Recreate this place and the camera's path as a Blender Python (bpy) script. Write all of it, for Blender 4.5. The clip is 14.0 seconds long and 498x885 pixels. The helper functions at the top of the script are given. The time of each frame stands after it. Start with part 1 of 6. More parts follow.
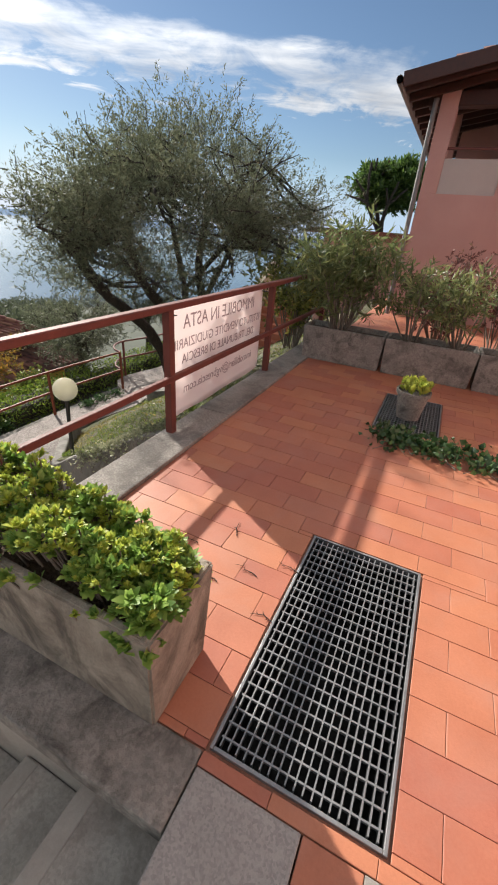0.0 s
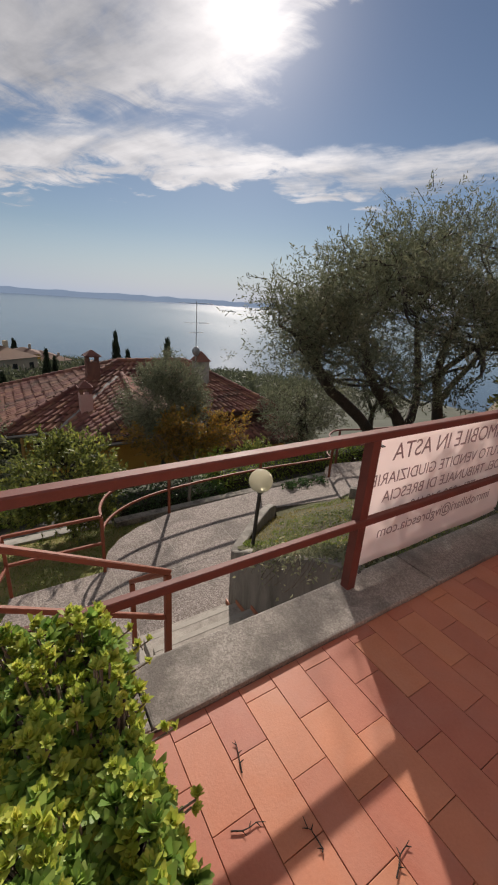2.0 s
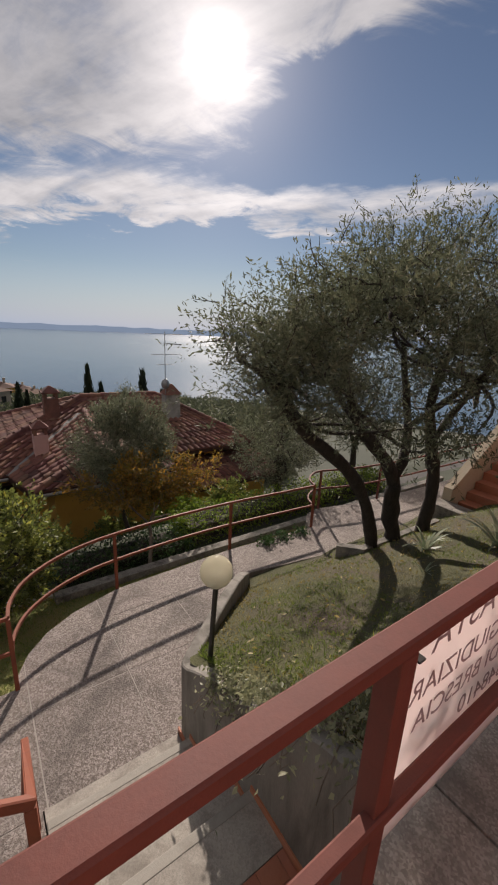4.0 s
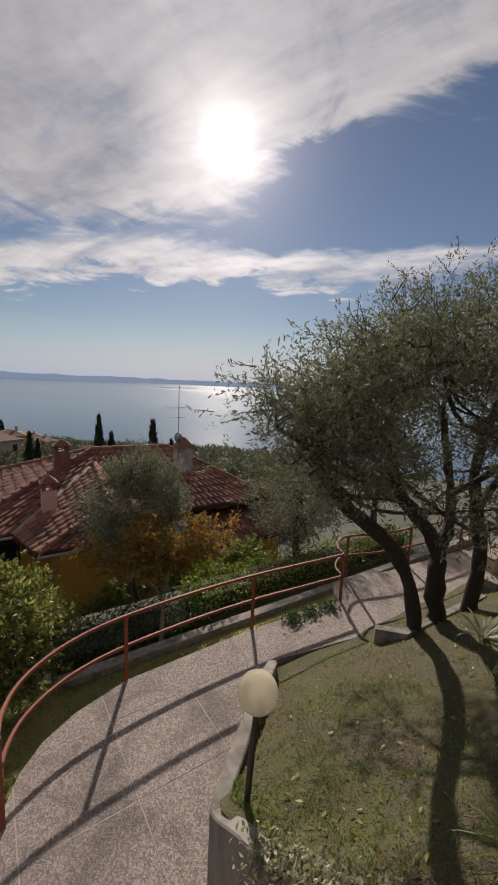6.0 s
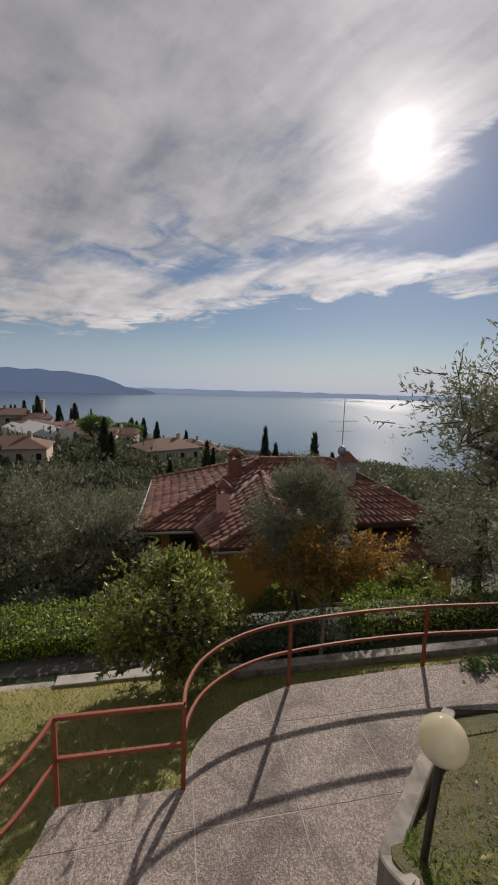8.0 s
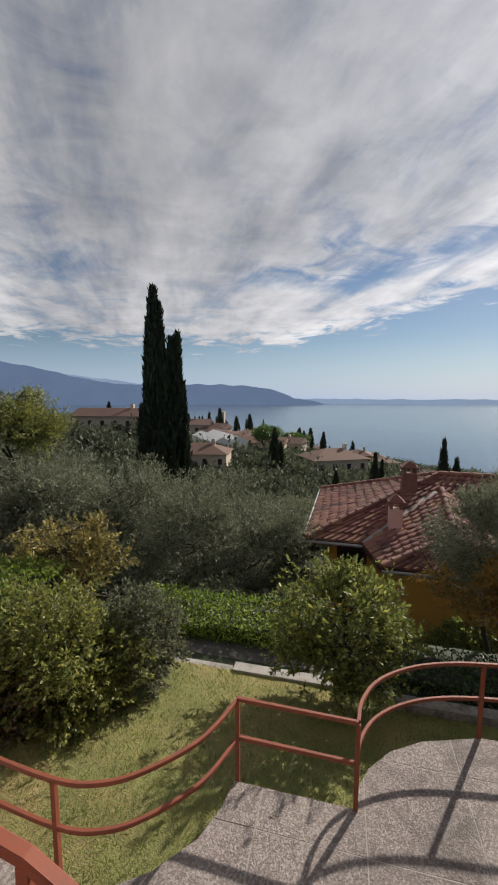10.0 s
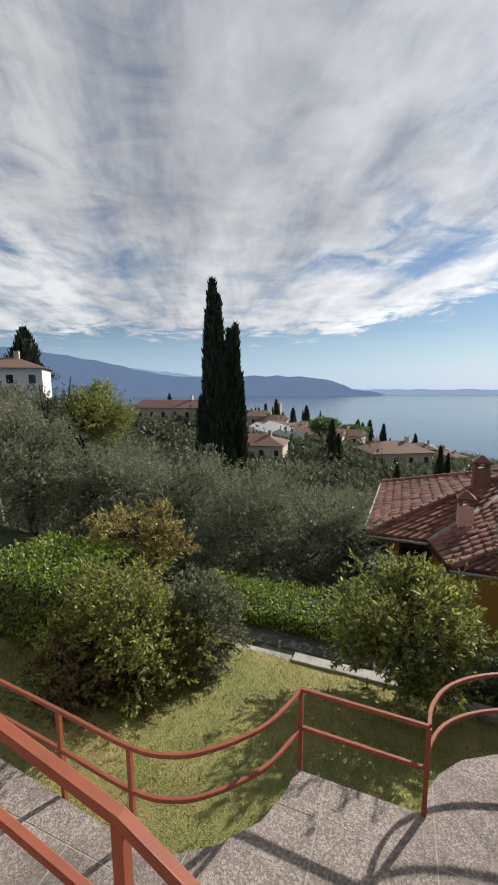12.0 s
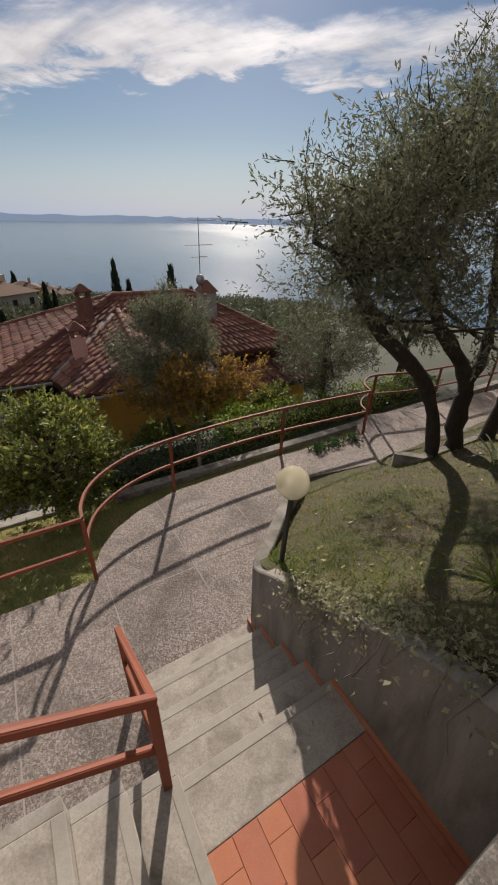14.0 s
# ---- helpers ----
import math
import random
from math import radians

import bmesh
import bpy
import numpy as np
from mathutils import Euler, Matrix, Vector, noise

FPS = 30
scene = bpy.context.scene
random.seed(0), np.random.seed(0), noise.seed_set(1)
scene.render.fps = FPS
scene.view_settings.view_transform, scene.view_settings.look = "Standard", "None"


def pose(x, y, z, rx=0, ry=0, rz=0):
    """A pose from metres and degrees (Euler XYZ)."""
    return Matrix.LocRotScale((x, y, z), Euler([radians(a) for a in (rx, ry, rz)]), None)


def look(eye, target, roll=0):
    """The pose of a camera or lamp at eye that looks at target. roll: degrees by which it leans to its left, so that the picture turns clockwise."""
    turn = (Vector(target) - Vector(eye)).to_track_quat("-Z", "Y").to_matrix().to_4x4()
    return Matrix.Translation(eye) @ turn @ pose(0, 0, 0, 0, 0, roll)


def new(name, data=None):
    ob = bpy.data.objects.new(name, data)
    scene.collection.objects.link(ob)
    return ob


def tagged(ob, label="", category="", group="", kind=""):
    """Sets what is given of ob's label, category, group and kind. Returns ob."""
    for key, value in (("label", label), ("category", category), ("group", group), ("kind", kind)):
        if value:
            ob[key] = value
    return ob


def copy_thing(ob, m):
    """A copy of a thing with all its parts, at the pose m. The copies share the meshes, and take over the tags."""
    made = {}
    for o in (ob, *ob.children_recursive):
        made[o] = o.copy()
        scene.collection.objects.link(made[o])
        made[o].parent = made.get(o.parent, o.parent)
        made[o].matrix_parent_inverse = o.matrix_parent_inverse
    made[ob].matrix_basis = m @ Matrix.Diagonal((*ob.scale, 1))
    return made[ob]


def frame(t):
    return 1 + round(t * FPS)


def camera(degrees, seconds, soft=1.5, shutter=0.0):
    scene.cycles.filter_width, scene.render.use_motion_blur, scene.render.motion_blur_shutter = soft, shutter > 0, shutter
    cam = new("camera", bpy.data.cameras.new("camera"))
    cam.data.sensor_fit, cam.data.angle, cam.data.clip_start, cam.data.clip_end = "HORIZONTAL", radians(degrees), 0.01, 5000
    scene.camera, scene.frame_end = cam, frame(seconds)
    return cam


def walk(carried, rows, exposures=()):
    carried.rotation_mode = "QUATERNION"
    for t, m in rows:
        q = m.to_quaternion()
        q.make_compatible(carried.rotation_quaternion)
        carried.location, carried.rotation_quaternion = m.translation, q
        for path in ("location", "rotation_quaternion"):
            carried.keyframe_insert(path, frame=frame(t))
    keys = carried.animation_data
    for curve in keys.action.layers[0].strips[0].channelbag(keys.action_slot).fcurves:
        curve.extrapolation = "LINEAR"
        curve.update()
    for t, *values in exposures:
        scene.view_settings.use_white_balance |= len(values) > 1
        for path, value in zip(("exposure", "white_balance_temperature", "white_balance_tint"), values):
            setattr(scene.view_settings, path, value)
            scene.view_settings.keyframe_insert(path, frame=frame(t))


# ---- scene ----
cam = camera(64.8, 14.0, 2.0)
PATH = [
    (0, (-0.386, -1.677, 1.503), (1.219, -0.981, 0.535), 4.7),
    (0.5, (-0.317, -1.534, 1.527), (1.096, -0.417, 0.657), 5.3),
    (1, (-0.207, -1.411, 1.561), (0.984, -0.008, 0.778), 5.4),
    (1.5, (0.019, -1.347, 1.58), (1.075, 0.19, 0.858), 4.4),
    (2, (0.306, -1.276, 1.59), (1.327, 0.302, 0.908), 3.8),
    (2.5, (0.571, -1.11, 1.635), (1.602, 0.47, 0.973), 4.0),
    (3, (0.9, -0.879, 1.58), (1.929, 0.704, 0.924), 2.9),
    (5.5, (1.29, 0.154, 1.693), (2.499, 1.711, 1.356), 3.2),
    (6, (1.245, 0.212, 1.722), (2.35, 1.85, 1.411), 2.7),
    (6.5, (1.219, 0.254, 1.693), (2.158, 1.996, 1.403), 2.1),
    (7, (1.171, 0.274, 1.684), (1.911, 2.11, 1.4), 1.9),
    (7.5, (1.137, 0.262, 1.689), (1.68, 2.166, 1.412), 1.7),
    (8, (1.108, 0.267, 1.69), (1.475, 2.214, 1.418), 1.6),
    (8.5, (1.085, 0.265, 1.689), (1.27, 2.239, 1.429), 1.3),
    (9, (1.062, 0.246, 1.697), (1.04, 2.231, 1.449), 0.8),
    (11.5, (0.857, 0.212, 1.667), (0.046, 2.025, 1.436), -0.3),
    (12, (0.865, 0.21, 1.675), (0.135, 2.051, 1.401), -0.4),
    (12.5, (0.946, 0.216, 1.681), (0.468, 2.123, 1.313), -0.6),
    (13, (1.033, 0.201, 1.637), (0.982, 2.135, 1.129), -0.1),
    (13.5, (1.067, 0.163, 1.571), (1.539, 1.968, 0.852), 0.6),
    (14, (1.049, 0.086, 1.483), (1.946, 1.567, 0.482), 1.3),
]

walk(cam, [(t, look(eye, target, roll)) for t, eye, target, roll in PATH],
     exposures=[(0, 1.26, 6500, 10), (0.5, 1.14, 6600, 12), (1.0, 0.82, 6700, 13), (1.5, 0.66, 6800, 14), (2.5, 0.56, 6900, 16), (5.5, 0.54, 7000, 18), (7.5, 0.45, 6950, 17), (9.0, 0.54, 6800, 15),
                (11.5, 1.1, 6500, 11), (12.5, 1.06, 6550, 12), (13.2, 0.82, 6800, 15), (14.0, 0.62, 6950, 16)])

# ---- world, sun, exposure ----
SUN_AZ, SUN_EL = radians(29.3), radians(28.5)
SUN_DIR = Vector((math.sin(SUN_AZ) * math.cos(SUN_EL), math.cos(SUN_AZ) * math.cos(SUN_EL), math.sin(SUN_EL)))


class Nodes:
    """Short hand for building node trees."""

    def __init__(self, tree):
        self.tree = tree

    def add(self, kind):
        return self.tree.nodes.new(kind)

    def link(self, a, b):
        self.tree.links.new(a, b)

    def put(self, socket, value):
        if hasattr(value, "is_output"):
            self.link(value, socket)
        else:
            socket.default_value = value

    def math(self, op, a, b=0.0, clamp=False):
        n = self.add("ShaderNodeMath")
        n.operation, n.use_clamp = op, clamp
        self.put(n.inputs[0], a)
        self.put(n.inputs[1], b)
        return n.outputs[0]

    def vec(self, op, a, b=(0, 0, 0)):
        n = self.add("ShaderNodeVectorMath")
        n.operation = op
        self.put(n.inputs[0], a)
        self.put(n.inputs[1], b)
        return n.outputs["Value"] if op == "DOT_PRODUCT" else n.outputs[0]

    def noise(self, vector, scale, detail=4.0, rough=0.55, distort=0.0):
        n = self.add("ShaderNodeTexNoise")
        if vector is not None:
            self.link(vector, n.inputs["Vector"])
        n.inputs["Scale"].default_value = scale
        n.inputs["Detail"].default_value = detail
        n.inputs["Roughness"].default_value = rough
        n.inputs["Distortion"].default_value = distort
        return n.outputs["Fac"]

    def ramp(self, fac, stops):
        n = self.add("ShaderNodeValToRGB")
        el = n.color_ramp.elements
        while len(el) < len(stops):
            el.new(0.5)
        for e, (p, c) in zip(el, stops):
            e.position = p
            e.color = (c, c, c, 1) if isinstance(c, (int, float)) else (*c, 1)
        self.link(fac, n.inputs[0])
        return n.outputs[0]

    def mix(self, fac, a, b, blend="MIX"):
        n = self.add("ShaderNodeMix")
        n.data_type, n.blend_type = "RGBA", blend
        self.put(n.inputs[0], fac)
        self.put(n.inputs[6], a if not isinstance(a, tuple) or len(a) == 4 else (*a, 1))
        self.put(n.inputs[7], b if not isinstance(b, tuple) or len(b) == 4 else (*b, 1))
        return n.outputs[2]


def build_world():
    world = bpy.data.worlds.new("sky")
    scene.world = world
    world.use_nodes = True
    world.node_tree.nodes.clear()
    n = Nodes(world.node_tree)
    sky = n.add("ShaderNodeTexSky")
    sky.sky_type, sky.sun_disc, sky.sun_elevation, sky.sun_rotation = "NISHITA", False, SUN_EL, SUN_AZ
    sky.altitude, sky.air_density, sky.dust_density, sky.ozone_density = 150, 1.0, 0.15, 3.0
    d = n.vec("NORMALIZE", n.add("ShaderNodeTexCoord").outputs["Generated"])
    sep = n.add("ShaderNodeSeparateXYZ")
    n.link(d, sep.inputs[0])
    height = n.math("ADD", n.math("MAXIMUM", sep.outputs[2], 0.0), 0.075)
    flat = n.add("ShaderNodeCombineXYZ")
    n.link(n.math("DIVIDE", sep.outputs[0], height), flat.inputs[0])
    n.link(n.math("DIVIDE", sep.outputs[1], height), flat.inputs[1])
    plane = flat.outputs[0]
    # wind streaks run out to a point over the headland
    wind = radians(-27)
    streak = n.add("ShaderNodeCombineXYZ")
    n.link(n.vec("DOT_PRODUCT", plane, (0.95 * math.cos(wind), -0.95 * math.sin(wind), 0)), streak.inputs[0])
    n.link(n.vec("DOT_PRODUCT", plane, (0.24 * math.sin(wind), 0.24 * math.cos(wind), 0)), streak.inputs[1])
    p = streak.outputs[0]
    az = n.math("MULTIPLY", n.math("ARCTAN2", sep.outputs[0], sep.outputs[1]), 57.2958)
    el = n.math("MULTIPLY", n.math("ARCSINE", sep.outputs[2]), 57.2958)
    lumps = n.noise(plane, 1.1, 6.0, 0.6, 0.4)
    ripple = n.noise(plane, 2.6, 8.0, 0.62, 0.8)
    fibres = n.noise(p, 2.2, 8.0, 0.58, 0.35)
    broad = n.noise(p, 0.75, 3.0, 0.5, 0.3)
    el_w = n.math("ADD", el, n.math("ADD", n.math("MULTIPLY", n.math("SUBTRACT", lumps, 0.5), 6.0), n.math("MULTIPLY", n.math("SUBTRACT", ripple, 0.5), 7.0)))
    az_w = n.math("ADD", az, n.math("MULTIPLY", n.math("SUBTRACT", lumps, 0.5), 14.0))

    def by_bearing(*stops):
        """A height over the horizon, or a share, that changes with the bearing."""
        return n.math("MULTIPLY", n.ramp(n.math("DIVIDE", n.math("ADD", az_w, 90.0), 180.0, True), [((a + 90) / 180, v / 40) for a, v in stops]), 40.0)

    def rise(value, a, b):
        r = n.add("ShaderNodeMapRange")
        r.interpolation_type = "SMOOTHSTEP"
        n.put(r.inputs[0], value)
        r.inputs[1].default_value, r.inputs[2].default_value = a, b
        return r.outputs[0]

    # the deck's lower edge, and the clear rift that opens towards the sun's right hand side
    foot = by_bearing((-90, 5), (-56, 5.2), (-32, 6.8), (-12, 6.6), (-3, 7.8), (12, 11.2), (22, 12.6), (33, 13.6), (37, 11.0), (60, 11.5), (90, 9))
    lower = by_bearing((-15, 15.3), (-5, 14.0), (5, 14.6), (12, 15.7), (20, 17.2), (33, 17.0), (42, 17.2), (60, 17.5), (90, 15))
    upper = by_bearing((-15, 14.6), (-8, 17.2), (0, 19.6), (10, 19.6), (16, 20.0), (22, 22.6), (30, 24.0), (36, 26.5), (44, 30.5), (53, 32.5), (70, 31.5), (90, 32))
    deck = rise(n.math("SUBTRACT", el_w, foot), -1.2, 2.6)
    rift = n.math("MULTIPLY", rise(n.math("SUBTRACT", el_w, lower), -1.6, 1.6), n.math("SUBTRACT", 1.0, rise(n.math("SUBTRACT", el_w, upper), -4.8, 2.6)))
    thin = n.math("MULTIPLY", rise(az_w, 30.0, 38.0), n.math("SUBTRACT", 1.0, rise(n.math("SUBTRACT", el_w, upper), -1.0, 1.0)))
    left_gaps = n.math("MULTIPLY", rise(n.math("MULTIPLY", az, -1.0), 20.0, 50.0), 0.34)
    amount = n.math("MULTIPLY", deck, n.math("SUBTRACT", 1.0, n.math("MULTIPLY", rift, 0.72)))
    amount = n.math("SUBTRACT", amount, n.math("MULTIPLY", thin, 0.34))
    amount = n.math("SUBTRACT", amount, n.math("MULTIPLY", left_gaps, n.math("ADD", 0.25, lumps)))
    grain = n.math("ADD", n.math("MULTIPLY", n.math("SUBTRACT", fibres, 0.5), 1.7), n.math("MULTIPLY", n.math("SUBTRACT", ripple, 0.5), 1.3))
    mask = n.math("MULTIPLY", rise(n.math("ADD", amount, grain), 0.22, 1.0), rise(n.math("SUBTRACT", el_w, foot), -4.5, -0.5))
    near_sun = n.math("MAXIMUM", n.vec("DOT_PRODUCT", d, tuple(SUN_DIR)), 0.0)
    wide = n.math("POWER", near_sun, 4.0)
    tight = n.math("POWER", near_sun, 90.0)
    disc = n.math("POWER", near_sun, 1900.0)
    ring = n.math("POWER", near_sun, 320.0)
    tone = n.math("ADD", n.math("MULTIPLY", broad, 0.5), n.math("ADD", n.math("MULTIPLY", fibres, 0.42), n.math("MULTIPLY", n.noise(plane, 3.4, 7.0, 0.6, 0.4), 0.22)))
    shade = n.ramp(tone, [(0.43, (0.36, 0.39, 0.44)), (0.55, (0.62, 0.645, 0.685)), (0.68, (0.92, 0.94, 0.965))])
    low_bright = n.math("MULTIPLY", n.math("SUBTRACT", 1.0, rise(el, 12.0, 24.0)), 0.10)
    glow = n.math("ADD", n.math("ADD", 0.31, low_bright), n.math("ADD", n.math("MULTIPLY", wide, 0.29), n.math("MULTIPLY", tight, 0.15)))
    # clouds opposite the sun, out of view, get added brightness to fill the shade
    behind = n.math("MAXIMUM", n.vec("DOT_PRODUCT", d, tuple(-SUN_DIR)), 0.0)
    glow = n.math("ADD", glow, n.math("MULTIPLY", behind, 0.9))
    lit = n.vec("SCALE", shade)
    n.link(glow, lit.node.inputs["Scale"])
    blue = n.vec("SCALE", sky.outputs[0])
    blue.node.inputs["Scale"].default_value = 0.037
    # pale haze over the horizon
    haze = n.add("ShaderNodeMapRange")
    n.link(sep.outputs[2], haze.inputs[0])
    haze.inputs[1].default_value, haze.inputs[2].default_value, haze.inputs[3].default_value, haze.inputs[4].default_value = -0.02, 0.13, 0.95, 0.0
    hazy = n.mix(n.math("MULTIPLY", wide, 0.6), (0.20, 0.29, 0.43), (0.40, 0.43, 0.47))
    blue = n.mix(haze.outputs[0], blue, hazy)
    col = n.mix(mask, blue, lit)
    halo = n.add("ShaderNodeCombineXYZ")
    amount = n.math("ADD", n.math("ADD", n.math("MULTIPLY", tight, 0.16), n.math("MULTIPLY", ring, 0.22)), n.math("MULTIPLY", disc, 1.3))
    for k, v in enumerate((1.0, 0.95, 0.88)):
        n.link(n.math("MULTIPLY", amount, v), halo.inputs[k])
    total = n.vec("ADD", col, halo.outputs[0])
    bg = n.add("ShaderNodeBackground")
    n.link(total, bg.inputs[0])
    out = n.add("ShaderNodeOutputWorld")
    n.link(bg.outputs[0], out.inputs[0])


build_world()
sun_data = bpy.data.lights.new("sun", "SUN")
sun_data.energy, sun_data.angle, sun_data.color = 3.7, radians(0.9), (1.0, 0.94, 0.85)
sun = new("sun", sun_data)
sun.matrix_world = look(SUN_DIR * 50, (0, 0, 0))


# ---- materials ----
def material(name):
    m = bpy.data.materials.new(name)
    m.use_nodes = True
    m.node_tree.nodes.clear()
    return m, Nodes(m.node_tree)


def finish(m, n, shader):
    out = n.add("ShaderNodeOutputMaterial")
    n.link(shader, out.inputs[0])
    return m


def surface(name, dark, light, scale=3.0, rough=0.8, bump=0.25, fine=60.0, stain=None, stain_scale=1.2, stain_amount=0.5,
            metallic=0.0, per_object=0.0, stretch=(1, 1, 1), speckle=None, bump_distance=0.004, island=0.0):
    """A worn surface: colour drift at a large and a small scale, stains with soft edges, fine relief."""
    m, n = material(name)
    pos = n.add("ShaderNodeNewGeometry").outputs["Position"]
    mp = n.add("ShaderNodeMapping")
    mp.inputs["Scale"].default_value = stretch
    n.link(pos, mp.inputs[0])
    p = mp.outputs[0]
    drift = n.noise(p, scale, 5.0, 0.6)
    grain = n.noise(p, fine, 3.0, 0.7)
    fac = n.math("ADD", n.math("MULTIPLY", drift, 0.65), n.math("MULTIPLY", grain, 0.35))
    col = n.mix(n.ramp(fac, [(0.3, 0.0), (0.7, 1.0)]), dark, light)
    if speckle:
        v = n.add("ShaderNodeTexVoronoi")
        n.link(p, v.inputs["Vector"])
        v.inputs["Scale"].default_value = speckle[0]
        col = n.mix(n.math("MULTIPLY", n.ramp(v.outputs["Color"], [(0.35, 0.0), (0.8, 1.0)]), speckle[2]), col, speckle[1])
    if stain:
        s = n.ramp(n.noise(p, stain_scale, 6.0, 0.65, 0.6), [(0.47, 0.0), (0.66, 1.0)])
        col = n.mix(n.math("MULTIPLY", s, stain_amount), col, stain)
    if per_object or island:
        if per_object:
            r = n.add("ShaderNodeObjectInfo").outputs["Random"]
        else:
            r = n.add("ShaderNodeNewGeometry").outputs["Random Per Island"]
        a = per_object or island
        hsv = n.add("ShaderNodeHueSaturation")
        n.link(n.math("ADD", 1.0 - a / 2, n.math("MULTIPLY", r, a)), hsv.inputs["Value"])
        n.link(n.math("ADD", 0.5 - a * 0.03, n.math("MULTIPLY", r, a * 0.06)), hsv.inputs["Hue"])
        n.link(col, hsv.inputs["Color"])
        col = hsv.outputs[0]
    bs = n.add("ShaderNodeBsdfPrincipled")
    n.link(col, bs.inputs["Base Color"])
    n.link(n.math("ADD", rough - 0.08, n.math("MULTIPLY", drift, 0.16), True), bs.inputs["Roughness"])
    bs.inputs["Metallic"].default_value = metallic
    b = n.add("ShaderNodeBump")
    b.inputs["Strength"].default_value = bump
    b.inputs["Distance"].default_value = bump_distance
    n.link(n.math("ADD", grain, n.math("MULTIPLY", drift, 0.7)), b.inputs["Height"])
    n.link(b.outputs[0], bs.inputs["Normal"])
    return finish(m, n, bs.outputs[0])


def foliage(name, dark, light, back=0.35, tip=None, rough=0.5):
    """Thin leaves that let light through; every leaf has a tone of its own."""
    m, n = material(name)
    g = n.add("ShaderNodeNewGeometry")
    r = g.outputs["Random Per Island"]
    clump = n.noise(g.outputs["Position"], 1.6, 3.0, 0.6)
    fac = n.math("ADD", n.math("MULTIPLY", r, 0.6), n.math("MULTIPLY", clump, 0.4))
    stops = [(0.2, dark), (0.7, light)]
    if tip:
        stops.append((0.88, tip))
    col = n.ramp(fac, stops)
    bs = n.add("ShaderNodeBsdfPrincipled")
    n.link(col, bs.inputs["Base Color"])
    bs.inputs["Roughness"].default_value = rough
    tr = n.add("ShaderNodeBsdfTranslucent")
    n.link(col, tr.inputs[0])
    mx = n.add("ShaderNodeMixShader")
    mx.inputs[0].default_value = back
    n.link(bs.outputs[0], mx.inputs[1])
    n.link(tr.outputs[0], mx.inputs[2])
    return finish(m, n, mx.outputs[0])


def plain(name, colour, rough=0.6, metallic=0.0):
    m, n = material(name)
    bs = n.add("ShaderNodeBsdfPrincipled")
    bs.inputs["Base Color"].default_value = (*colour, 1)
    bs.inputs["Roughness"].default_value = rough
    bs.inputs["Metallic"].default_value = metallic
    return finish(m, n, bs.outputs[0])


TERRACOTTA = surface("terracotta", (0.35, 0.118, 0.064), (0.46, 0.172, 0.098), 4.0, 0.54, 0.2, 90, (0.40, 0.19, 0.135), 2.4, 0.45, per_object=0.22)
TERRACOTTA_FAR = surface("terracotta_far", (0.35, 0.118, 0.064), (0.46, 0.172, 0.098), 4.0, 0.54, 0.2, 90, (0.40, 0.19, 0.135), 2.4, 0.45, island=0.22)
GROUT = surface("grout", (0.16, 0.08, 0.055), (0.42, 0.22, 0.15), 9, 0.95, 0.5, 120)
CONCRETE = surface("concrete", (0.25, 0.235, 0.21), (0.40, 0.38, 0.34), 2.5, 0.88, 0.45, 70, (0.13, 0.12, 0.10), 3.0, 0.55)
CONCRETE_DARK = surface("concrete_dark", (0.17, 0.158, 0.138), (0.33, 0.305, 0.268), 5.0, 0.92, 0.9, 55, (0.06, 0.055, 0.047), 6.0, 0.8, speckle=(70, (0.06, 0.056, 0.05), 0.3), bump_distance=0.007)
TROUGH_STONE = surface("trough_stone", (0.20, 0.172, 0.135), (0.42, 0.365, 0.29), 5.5, 0.92, 0.9, 75, (0.07, 0.058, 0.045), 3.4, 0.85, stretch=(1.3, 1.3, 0.9), bump_distance=0.007)
MORTAR = surface("pale_mortar", (0.24, 0.215, 0.19), (0.38, 0.345, 0.31), 2, 0.9, 0.4, 60)
CONCRETE_WALL = surface("concrete_wall", (0.15, 0.137, 0.12), (0.27, 0.25, 0.222), 2.2, 0.9, 0.5, 50, (0.075, 0.07, 0.055), 1.6, 0.75, stretch=(2.5, 2.5, 0.5))
STEP = surface("step_stone", (0.27, 0.243, 0.212), (0.44, 0.405, 0.355), 3.5, 0.84, 0.5, 60, (0.14, 0.122, 0.105), 4.5, 0.6, speckle=(110, (0.12, 0.11, 0.1), 0.25))
NOSING = surface("nosing_stone", (0.28, 0.26, 0.225), (0.38, 0.355, 0.315), 3.0, 0.8, 0.3, 90, (0.19, 0.17, 0.145), 3.0, 0.5)
GRANITE = surface("granite", (0.29, 0.275, 0.25), (0.40, 0.38, 0.355), 5, 0.75, 0.3, 160, (0.22, 0.2, 0.18), 3, 0.3, speckle=(140, (0.16, 0.15, 0.15), 0.45))
PEBBLE = surface("washed_pebble", (0.125, 0.10, 0.087), (0.22, 0.183, 0.163), 1.5, 0.85, 0.9, 55, (0.07, 0.06, 0.052), 1.1, 0.6, speckle=(62, (0.42, 0.37, 0.34), 0.62), bump_distance=0.012, per_object=0.1)
KERB_STONE = surface("washed_kerb", (0.15, 0.135, 0.118), (0.25, 0.228, 0.20), 1.8, 0.9, 0.6, 60, (0.085, 0.075, 0.065), 2.2, 0.75, speckle=(120, (0.42, 0.39, 0.35), 0.5), bump_distance=0.006)
STEEL_RED = surface("red_paint", (0.17, 0.04, 0.018), (0.235, 0.062, 0.025), 6, 0.68, 0.15, 120, (0.13, 0.035, 0.022), 5, 0.4)
